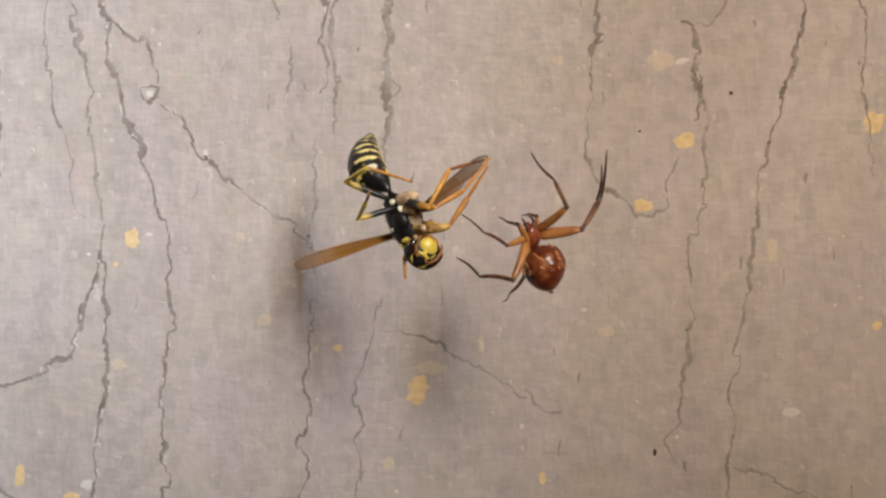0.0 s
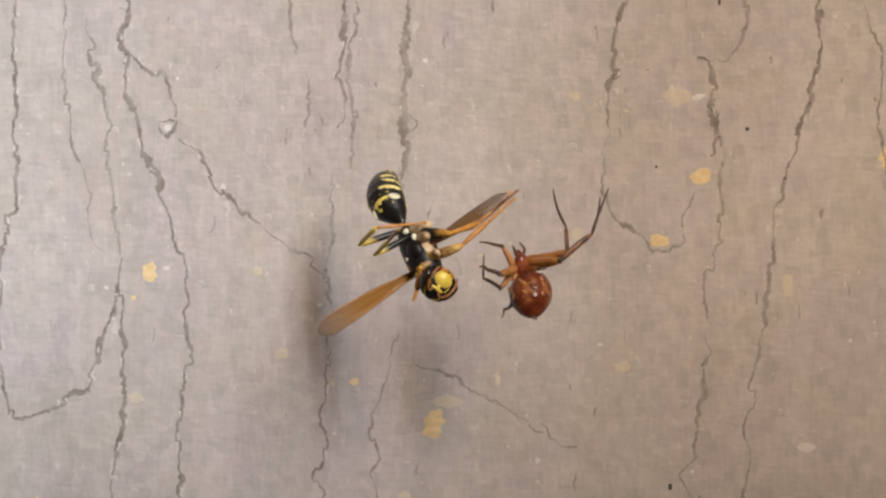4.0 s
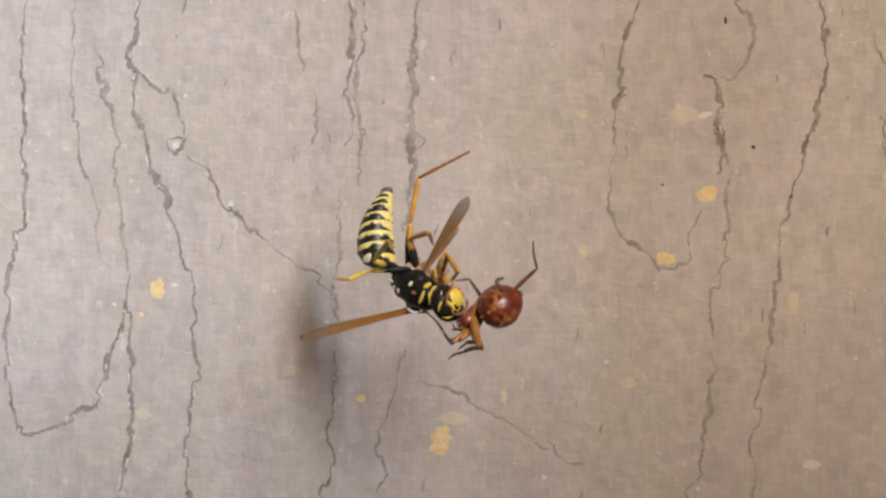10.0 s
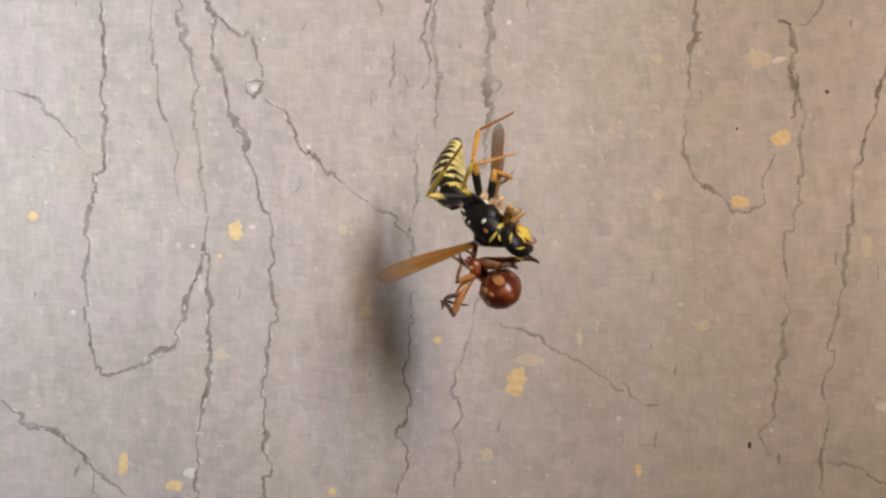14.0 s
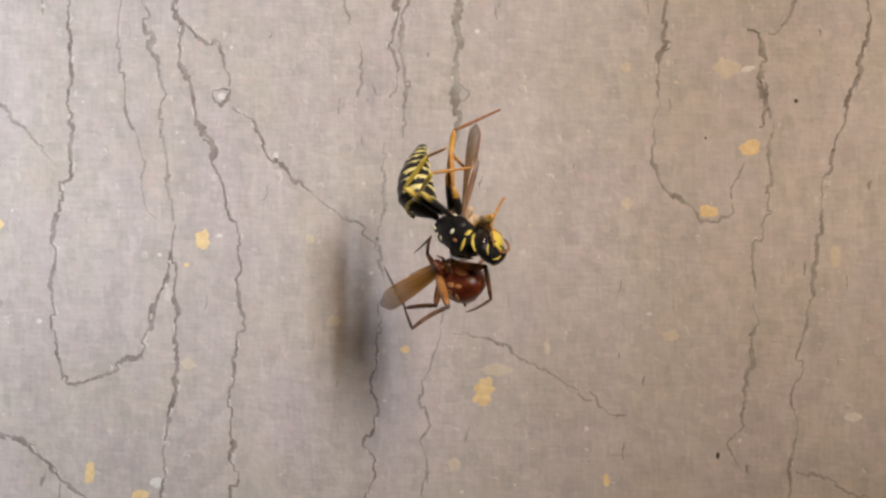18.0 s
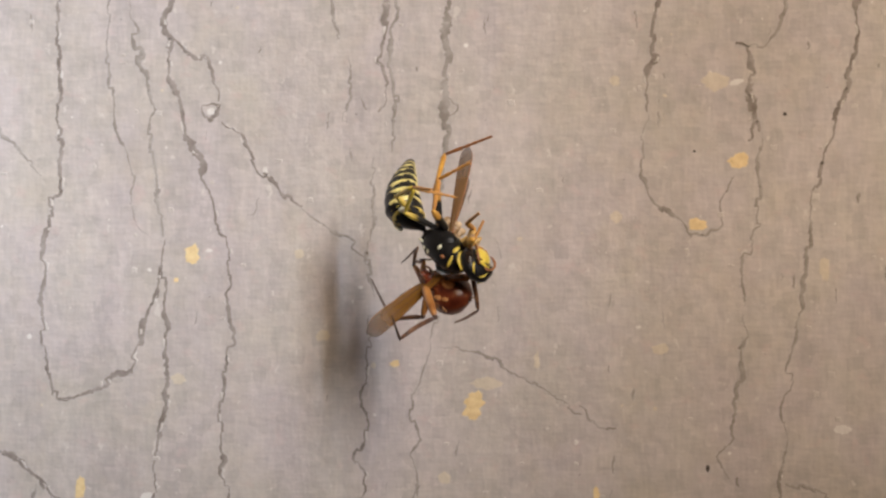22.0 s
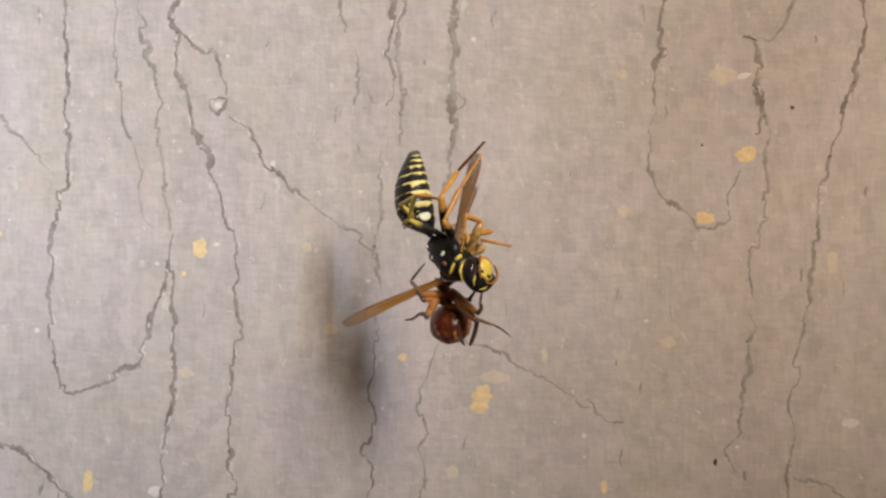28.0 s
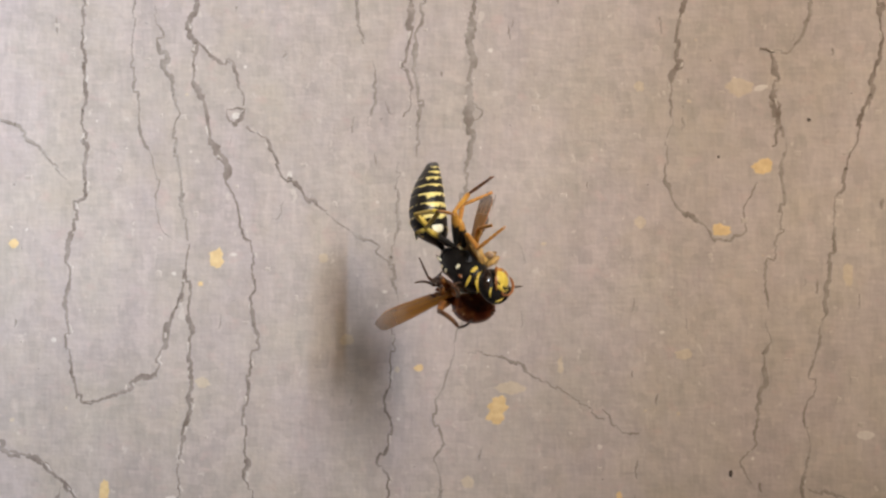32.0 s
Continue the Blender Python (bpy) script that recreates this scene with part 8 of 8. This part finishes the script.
    walk(s["d_tarsus"], [
        (0, at(0.07,4.31,-4.18, 46,82,-35)), (1, at(-0.99,4.02,-4.02, -14,83,-40)), (2, at(0.07,5.28,-4.16, 94,58,34)),
        (3, at(0.17,2.62,-3.64, 53,42,41)), (4, at(-0.5,1.43,-2.59, 21,60,6)), (6.5, at(-2.25,2.25,-2.57, 16,64,-22)),
        (7, at(-2.12,1.37,1.45, -42,49,-115)), (7.5, at(-3.62,5.56,-1.95, -32,28,-148)), (8, at(2.82,1.82,-1.18, -37,26,-152)),
        (8.5, at(3.6,5.48,2.02, 40,24,-102)), (9, at(3.92,3.25,-0.43, 14,14,-80)), (9.5, at(3.12,4.82,2.81, 49,36,-118)),
        (10, at(2.48,1.34,0.45, -5,45,-147)), (10.5, at(3.67,3.07,1.23, 38,45,-144)), (11, at(2.73,3.45,2.94, 31,45,-146)),
        (11.5, at(3.46,4.07,1.27, 66,28,-165)), (12, at(4.18,4.68,-0.4, 102,24,170)), (13, at(3.73,2.76,-0.02, 111,13,-147)),
        (13.5, at(4.07,3.73,-0.33, 145,31,-132)), (15.5, at(3.32,2.29,-0.9, 141,36,-123)), (16, at(3.63,4.85,-2.1, 121,27,-157)),
        (17, at(2.81,4.74,-3.12, 117,11,-160)), (18, at(4.1,5.54,-0.41, 106,3,-179)), (19, at(4.07,5.5,-0.66, 109,2,177)),
        (20, at(4.13,5.47,0.09, 104,10,180)), (22, at(4.1,5.52,-0.36, 104,4,-180)), (23, at(3.84,3.41,1.11, 150,20,-162)),
        (24, at(3.95,3.45,0.65, 143,30,-173)), (25, at(4.03,3.52,-0.07, 136,29,178)), (26.5, at(2.46,3.14,-1.95, 131,-11,-150)),
        (28, at(1.27,1.16,-1.87, 160,-29,-178)), (29, at(0.42,1.01,-1.97, 172,-31,175)), (30, at(0.58,1.6,-2.78, 166,-21,-122)),
        (31, at(0.06,1.49,-2.71, 178,-5,-149)), (32, at(-0.02,1.49,-2.71, 174,-5,-145)),
    ])

    walk(s["e_femur"], [
        (0, at(-0.85,1,0, 9,0,142)), (1, at(-0.85,1,0, 22,2,136)), (2, at(-0.85,1,0, 8,5,124)), (3, at(-0.85,1,0, 23,11,101)),
        (4, at(-0.85,1,0, 17,-5,143)), (6.5, at(-0.85,1,0, 16,-4,141)), (7, at(-0.85,1,0, 75,-18,155)), (7.5, at(-0.85,1,0, 71,-6,151)),
        (8, at(-0.85,1,0, 105,57,148)), (8.5, at(-0.85,1,0, 91,48,146)), (9, at(-0.85,1,0, -74,72,7)), (9.5, at(-0.85,1,0, -79,74,9)),
        (10, at(-0.85,1,0, 19,78,35)), (10.5, at(-0.85,1,0, 20,75,74)), (11, at(-0.85,1,0, 23,74,79)), (11.5, at(-0.85,1,0, -26,73,-11)),
        (12, at(-0.85,1,0, -35,60,-62)), (13, at(-0.85,1,0, 32,62,48)), (13.5, at(-0.85,1,0, 41,49,80)), (15.5, at(-0.85,1,0, 62,58,67)),
        (15.75, at(-0.85,1,0, -68,70,-94)), (16, at(-0.85,1,0, -67,23,-129)), (17, at(-0.85,1,0, -63,14,-131)), (18, at(-0.85,1,0, -60,15,-131)),
        (19, at(-0.85,1,0, -57,32,-135)), (20, at(-0.85,1,0, -63,20,-132)), (22, at(-0.85,1,0, -64,10,-129)), (23, at(-0.85,1,0, -65,13,-127)),
        (24, at(-0.85,1,0, -65,8,-125)), (25, at(-0.85,1,0, -68,-2,-121)), (25.75, at(-0.85,1,0, -91,41,-107)), (26.5, at(-0.85,1,0, -175,83,-166)),
        (28, at(-0.85,1,0, 86,54,124)), (29, at(-0.85,1,0, 96,40,124)), (29.5, at(-0.85,1,0, 156,61,148)), (29.75, at(-0.85,1,0, -128,50,-163)),
        (30, at(-0.85,1,0, -89,22,-155)), (31, at(-0.85,1,0, -76,47,-178)), (32, at(-0.85,1,0, -82,37,-167)),
    ])

    walk(s["e_tibia"], [
        (0, at(0,3.4,0, -53,0,35)), (1, at(0,3.4,0, -48,23,54)), (2, at(0,3.4,0, -59,23,54)), (3, at(0,3.4,0, -106,29,55)), (4, at(0,3.4,0, -58,21,54)),
        (6.5, at(0,3.4,0, -83,-34,35)), (7, at(0,3.4,0, -79,-25,37)), (7.5, at(0,3.4,0, -46,-49,21)), (7.75, at(0,3.4,0, -87,-47,22)),
        (8, at(0,3.4,0, -127,-45,22)), (8.25, at(0,3.4,0, 176,-54,49)), (8.5, at(0,3.4,0, 122,-44,75)), (9, at(0,3.4,0, 152,-28,95)),
        (9.5, at(0,3.4,0, -159,-29,78)), (10, at(0,3.4,0, 160,-29,78)), (10.5, at(0,3.4,0, 167,-32,66)), (11, at(0,3.4,0, 123,-13,94)),
        (12, at(0,3.4,0, -168,-26,63)), (13, at(0,3.4,0, 166,-26,74)), (13.5, at(0,3.4,0, 160,-33,47)), (15.5, at(0,3.4,0, -161,-33,30)),
        (15.75, at(0,3.4,0, 171,-48,122)), (16, at(0,3.4,0, 152,-28,-152)), (17, at(0,3.4,0, 151,-18,-155)), (18, at(0,3.4,0, 148,-18,-166)),
        (19, at(0,3.4,0, 145,-14,-169)), (20, at(0,3.4,0, 147,-29,-159)), (22, at(0,3.4,0, 147,-27,-159)), (23, at(0,3.4,0, 155,-34,-169)),
        (24, at(0,3.4,0, 156,-30,-170)), (25, at(0,3.4,0, 156,-30,-168)), (26.5, at(0,3.4,0, 174,-45,108)), (28, at(0,3.4,0, -165,-32,21)),
        (29, at(0,3.4,0, -155,-29,12)), (29.5, at(0,3.4,0, 155,-29,82)), (29.75, at(0,3.4,0, -146,-60,-25)), (30, at(0,3.4,0, -117,-15,-107)),
        (31, at(0,3.4,0, -98,-31,-118)), (32, at(0,3.4,0, -95,-36,-136)),
    ])

    walk(s["e_tarsus"], [
        (0, at(-1.04,4.88,-2.4, 37,-47,-92)), (1, at(-2.15,3.86,-2.05, 35,-46,-93)), (2, at(-1.84,3.51,-2.37, 51,-36,-108)),
        (3, at(-0.13,1.79,-2.53, 40,-62,-71)), (4, at(-1.81,3.6,-2.38, 48,-44,-100)), (6.5, at(1.16,4.64,-2.47, -17,-50,-68)),
        (7, at(0.63,4.61,-2.67, 30,-46,-125)), (7.5, at(0.76,5.93,-1.42, -23,-51,-25)), (8, at(2.26,2.36,-1.68, 24,-51,1)),
        (8.5, at(1.07,1.29,1.85, 4,-54,19)), (8.75, at(1.88,2.12,1.54, 63,-46,1)), (9, at(2.69,2.96,1.24, 108,-32,0)),
        (9.5, at(2.85,3.33,-0.94, 89,-65,-8)), (10, at(2.66,2.33,0.87, 74,-30,-16)), (10.5, at(2.51,1.86,0.57, 99,-32,-15)),
        (11, at(1.67,2.93,2.45, 121,-4,-5)), (11.5, at(2.2,2.61,0.94, 157,-30,-36)), (12, at(2.73,2.3,-0.57, -153,-28,-80)),
        (12.5, at(2.72,2.29,0.04, 156,-29,-36)), (13, at(2.7,2.28,0.66, 118,-2,-7)), (13.5, at(1.7,1.08,0.86, 176,22,29)),
        (15.5, at(1.89,1.23,-0.83, 147,29,50)), (16, at(-0.64,6.05,1.26, -162,46,112)), (17, at(-0.69,5.97,1.39, -173,49,103)),
        (18, at(-0.13,5.97,1.54, -167,54,114)), (19, at(-0.06,5.88,1.69, -176,49,103)), (20, at(-0.18,6.03,1.43, -168,46,113)),
        (22, at(-0.19,6.03,1.44, -166,49,116)), (23, at(0.15,6.2,1.06, -152,53,133)), (24, at(0.14,6.2,1.07, -151,53,135)),
        (25, at(0.04,6.2,1.08, -151,53,138)), (26.5, at(0.74,3.52,0.21, -165,44,83)), (28, at(1.43,0.85,-0.67, -164,31,39)),
        (29, at(1.17,0.87,-1.1, -166,34,24)), (29.5, at(1.25,2.94,0.53, -123,33,26)), (30, at(-1.5,3.12,-2.58, -55,42,41)),
        (31, at(-1.1,2.25,-2.55, -90,39,5)), (32, at(-1.44,2.34,-2.41, -81,47,17)),
    ])

    walk(s["f_femur"], [
        (0, at(-0.7,0.65,0, 5,0,20)), (1, at(-0.7,0.65,0, -12,-1,-4)), (2, at(-0.7,0.65,0, -3,-5,-34)), (3, at(-0.7,0.65,0, 5,-6,-24)),
        (4, at(-0.7,0.65,0, -22,-1,7)), (6.5, at(-0.7,0.65,0, 26,-1,28)), (7, at(-0.7,0.65,0, -9,6,-21)), (7.5, at(-0.7,0.65,0, -10,8,-15)),
        (8, at(-0.7,0.65,0, -29,-6,-51)), (8.25, at(-0.7,0.65,0, -32,19,-11)), (8.5, at(-0.7,0.65,0, -14,38,38)), (8.75, at(-0.7,0.65,0, -3,34,5)),
        (9, at(-0.7,0.65,0, 9,35,-28)), (9.25, at(-0.7,0.65,0, 11,29,13)), (9.5, at(-0.7,0.65,0, 8,23,51)), (10, at(-0.7,0.65,0, 17,28,29)),
        (10.5, at(-0.7,0.65,0, 16,9,89)), (11, at(-0.7,0.65,0, 11,2,120)), (12, at(-0.7,0.65,0, 26,9,98)), (13, at(-0.7,0.65,0, 36,6,102)),
        (13.5, at(-0.7,0.65,0, 58,-41,145)), (15.5, at(-0.7,0.65,0, 61,-42,146)), (16, at(-0.7,0.65,0, 78,-32,141)), (17, at(-0.7,0.65,0, 93,-22,140)),
        (18, at(-0.7,0.65,0, 87,-15,140)), (19, at(-0.7,0.65,0, 74,-7,139)), (20, at(-0.7,0.65,0, 87,-23,142)), (22, at(-0.7,0.65,0, 96,-24,142)),
        (23, at(-0.7,0.65,0, 75,-28,142)), (24, at(-0.7,0.65,0, 73,-23,141)), (25, at(-0.7,0.65,0, 77,-22,140)), (28, at(-0.7,0.65,0, 100,-53,141)),
        (29, at(-0.7,0.65,0, 124,-56,139)), (30, at(-0.7,0.65,0, 114,4,159)), (31, at(-0.7,0.65,0, 69,-39,148)), (32, at(-0.7,0.65,0, 84,-32,147)),
    ])

    walk(s["f_tibia"], [
        (0, at(0,3.2,0, -58,0,-143)), (1, at(0,3.2,0, -58,11,-136)), (2, at(0,3.2,0, -71,16,-134)), (3, at(0,3.2,0, -67,8,-137)),
        (4, at(0,3.2,0, -93,12,-136)), (6.5, at(0,3.2,0, -45,-28,-151)), (7, at(0,3.2,0, -50,-19,-143)), (7.5, at(0,3.2,0, -36,-45,-174)),
        (7.75, at(0,3.2,0, -61,0,-134)), (8, at(0,3.2,0, -54,49,-101)), (8.5, at(0,3.2,0, -24,44,-110)), (9, at(0,3.2,0, -10,45,-106)),
        (9.5, at(0,3.2,0, -32,36,-135)), (10, at(0,3.2,0, -52,22,-152)), (10.5, at(0,3.2,0, -80,-26,-173)), (11, at(0,3.2,0, -94,-59,-175)),
        (12, at(0,3.2,0, -71,-53,-174)), (13, at(0,3.2,0, -66,-39,-166)), (13.5, at(0,3.2,0, -90,-26,-163)), (15.5, at(0,3.2,0, -101,-45,-160)),
        (16, at(0,3.2,0, -90,-11,-164)), (17, at(0,3.2,0, -89,-13,-164)), (18, at(0,3.2,0, -93,-16,-164)), (19, at(0,3.2,0, -92,-15,-164)),
        (20, at(0,3.2,0, -88,-22,-164)), (22, at(0,3.2,0, -88,-18,-164)), (23, at(0,3.2,0, -87,-15,-163)), (24, at(0,3.2,0, -96,-18,-163)),
        (25, at(0,3.2,0, -98,-17,-163)), (28, at(0,3.2,0, -169,-16,-164)), (29, at(0,3.2,0, -156,-13,-175)), (30, at(0,3.2,0, -168,0,-165)),
        (31, at(0,3.2,0, 162,-17,157)), (32, at(0,3.2,0, 173,-12,166)),
    ])

    walk(s["f_tarsus"], [
        (0, at(0.95,1.94,-2.55, 19,7,33)), (1, at(1.47,2.39,-2.49, 23,1,49)), (2, at(1.26,3.07,-2.72, 29,-11,73)), (3, at(1.07,2.62,-2.74, 40,-4,62)),
        (4, at(0.36,3.73,-2.93, 42,-3,62)), (6.5, at(0.15,0.88,-1.89, 0,12,22)), (7, at(0.58,1.2,-2.16, 13,10,42)),
        (7.5, at(-0.97,0.65,-1.24, 25,8,48)), (8, at(2.1,4.65,-1.58, 84,29,33)), (8.25, at(2.48,3.85,-1.23, 83,-9,37)),
        (8.5, at(2.87,3.05,-0.87, 78,-47,44)), (9, at(2.94,2.76,-0.37, 16,-47,43)), (9.25, at(2.7,2.42,-0.83, 51,-22,0)),
        (9.5, at(2.47,2.07,-1.28, 62,14,-23)), (10, at(1.66,1.98,-2.18, 47,-21,2)), (10.5, at(-1.2,2.54,-2.67, 41,18,-37)),
        (11, at(-2.58,3.19,-1.53, 102,-4,-30)), (12, at(-2.16,1.99,-1.7, 56,-2,-30)), (13, at(-1.39,1.6,-2.13, 37,15,-46)),
        (13.5, at(-1.25,2.83,-2.7, 29,29,-69)), (15.5, at(-2.16,3.03,-2.07, 28,29,-70)), (16, at(-0.55,3.01,-2.94, 40,29,-69)),
        (17, at(-0.63,2.99,-2.93, 45,25,-64)), (18, at(-0.83,3.12,-2.88, 48,27,-66)), (19, at(-0.77,3.08,-2.9, 53,23,-63)),
        (20, at(-1.06,2.76,-2.77, 47,24,-64)), (22, at(-0.85,2.81,-2.85, 54,20,-60)), (23, at(-0.71,2.81,-2.89, 51,29,-68)),
        (24, at(-0.98,3.24,-2.84, 39,30,-69)), (25, at(-0.94,3.36,-2.84, 42,31,-70)), (28, at(-0.97,5.98,-0.56, 7,19,-41)),
        (29, at(-0.54,5.9,-1.19, -5,19,-41)), (30, at(-0.75,6.04,-0.63, -3,9,4)), (31, at(1.37,5.71,0.9, 29,23,-34)),
        (32, at(0.8,6.07,0.36, 15,19,-23)),
    ])

    walk(s["h_femur"], [
        (0, at(0.7,0.65,0, 0,0,-19)), (1, at(0.7,0.65,0, -15,0,-17)), (1.5, at(0.7,0.65,0, 43,6,-41)), (2, at(0.7,0.65,0, 100,30,-50)),
        (3, at(0.7,0.65,0, 89,-32,-54)), (4, at(0.7,0.65,0, 86,-21,-55)), (6.5, at(0.7,0.65,0, 25,-68,-12)), (7, at(0.7,0.65,0, -65,-41,83)),
        (7.5, at(0.7,0.65,0, -53,-64,61)), (8, at(0.7,0.65,0, -35,-59,70)), (8.25, at(0.7,0.65,0, 45,-55,-10)), (8.5, at(0.7,0.65,0, 72,-19,-37)),
        (8.75, at(0.7,0.65,0, 61,-58,-15)), (9, at(0.7,0.65,0, -41,-71,96)), (9.5, at(0.7,0.65,0, -52,-61,117)), (10, at(0.7,0.65,0, -48,-73,92)),
        (12, at(0.7,0.65,0, -6,-79,47)), (16, at(0.7,0.65,0, 61,-65,-27)), (17, at(0.7,0.65,0, 65,-60,-33)), (18, at(0.7,0.65,0, 67,-54,-37)),
        (19, at(0.7,0.65,0, 69,-49,-41)), (20, at(0.7,0.65,0, 70,-43,-44)), (22, at(0.7,0.65,0, 62,-30,-51)), (23, at(0.7,0.65,0, 57,-24,-55)),
        (24, at(0.7,0.65,0, 67,-20,-57)), (25, at(0.7,0.65,0, 65,-18,-58)), (28, at(0.7,0.65,0, 54,0,-69)), (29, at(0.7,0.65,0, 7,2,-72)),
        (32, at(0.7,0.65,0, 7,2,-72)),
    ])

    walk(s["h_tibia"], [
        (0, at(0,2.4,0, -70,0,-89)), (1, at(0,2.4,0, -57,-9,-93)), (2, at(0,2.4,0, -6,-16,-105)), (3, at(0,2.4,0, -25,-25,-140)),
        (4, at(0,2.4,0, -23,-25,-139)), (6.5, at(0,2.4,0, -67,-50,-170)), (7, at(0,2.4,0, 92,-82,-28)), (7.5, at(0,2.4,0, 121,-74,-16)),
        (8, at(0,2.4,0, -137,-78,-117)), (8.25, at(0,2.4,0, -83,-55,-137)), (8.5, at(0,2.4,0, -58,-33,-126)), (9, at(0,2.4,0, -118,-65,-128)),
        (9.5, at(0,2.4,0, -127,-64,-130)), (10, at(0,2.4,0, -124,-55,-142)), (12, at(0,2.4,0, -127,-45,-153)), (15, at(0,2.4,0, -135,-32,-168)),
        (16, at(0,2.4,0, -138,-28,-173)), (17, at(0,2.4,0, -142,-24,-178)), (18, at(0,2.4,0, -146,-21,177)), (19, at(0,2.4,0, -150,-18,172)),
        (20, at(0,2.4,0, -154,-15,167)), (22, at(0,2.4,0, -175,-16,170)), (23, at(0,2.4,0, 174,-16,171)), (24, at(0,2.4,0, -178,-15,176)),
        (25, at(0,2.4,0, -171,-16,-179)), (28, at(0,2.4,0, -171,-22,-143)), (29, at(0,2.4,0, 164,-20,-110)), (32, at(0,2.4,0, 164,-20,-110)),
    ])

    walk(s["h_tarsus"], [
        (0, at(0.69,2.41,-1.88, 23,6,89)), (1, at(1.08,2.08,-1.65, 18,10,77)), (2, at(1.91,1.83,-0.19, -5,6,114)), (2.5, at(1.4,1.3,-0.47, -1,8,156)),
        (3, at(0.9,0.78,-0.75, 3,7,-162)), (4, at(0.97,0.8,-0.71, -23,10,-144)), (6.5, at(-1.25,1.38,-1.18, -51,-30,166)),
        (7, at(-1.79,3.25,0.29, 17,-59,70)), (7.5, at(-1.87,1.88,0.48, 5,-62,106)), (8, at(-1.9,1.85,-0.28, 2,-62,110)),
        (8.25, at(-0.79,1.44,-0.85, -34,-51,172)), (8.5, at(0.32,1.03,-1.42, -40,-30,-151)), (9, at(-1.73,1.73,-0.75, -26,-65,139)),
        (9.5, at(-1.84,2.08,-0.7, -49,-63,147)), (10, at(-1.75,2.45,-0.96, -34,-65,139)), (12, at(-1.36,2.8,-0.94, -30,-61,152)),
        (15, at(-0.78,3.33,-0.9, -21,-57,171)), (16, at(-0.59,3.5,-0.89, -18,-56,177)), (17, at(-0.39,3.68,-0.88, -15,-55,-177)),
        (18, at(-0.2,3.85,-0.87, -11,-54,-171)), (19, at(0,4.03,-0.86, -8,-53,-165)), (20, at(0.19,4.2,-0.85, -4,-53,-159)),
        (22, at(0.32,4.3,-0.16, -27,-43,-110)), (23, at(0.38,4.35,0.19, -32,-35,-92)), (24, at(0.13,4.39,-0.06, -22,-37,-95)),
        (25, at(-0.13,4.37,-0.3, -20,-38,-101)), (28, at(-1.29,3.9,-0.3, -67,-30,-90)), (29, at(-1.75,3.22,0.51, -80,6,-80)),
        (32, at(-1.75,3.22,0.51, -80,6,-80)),
    ])


motions()
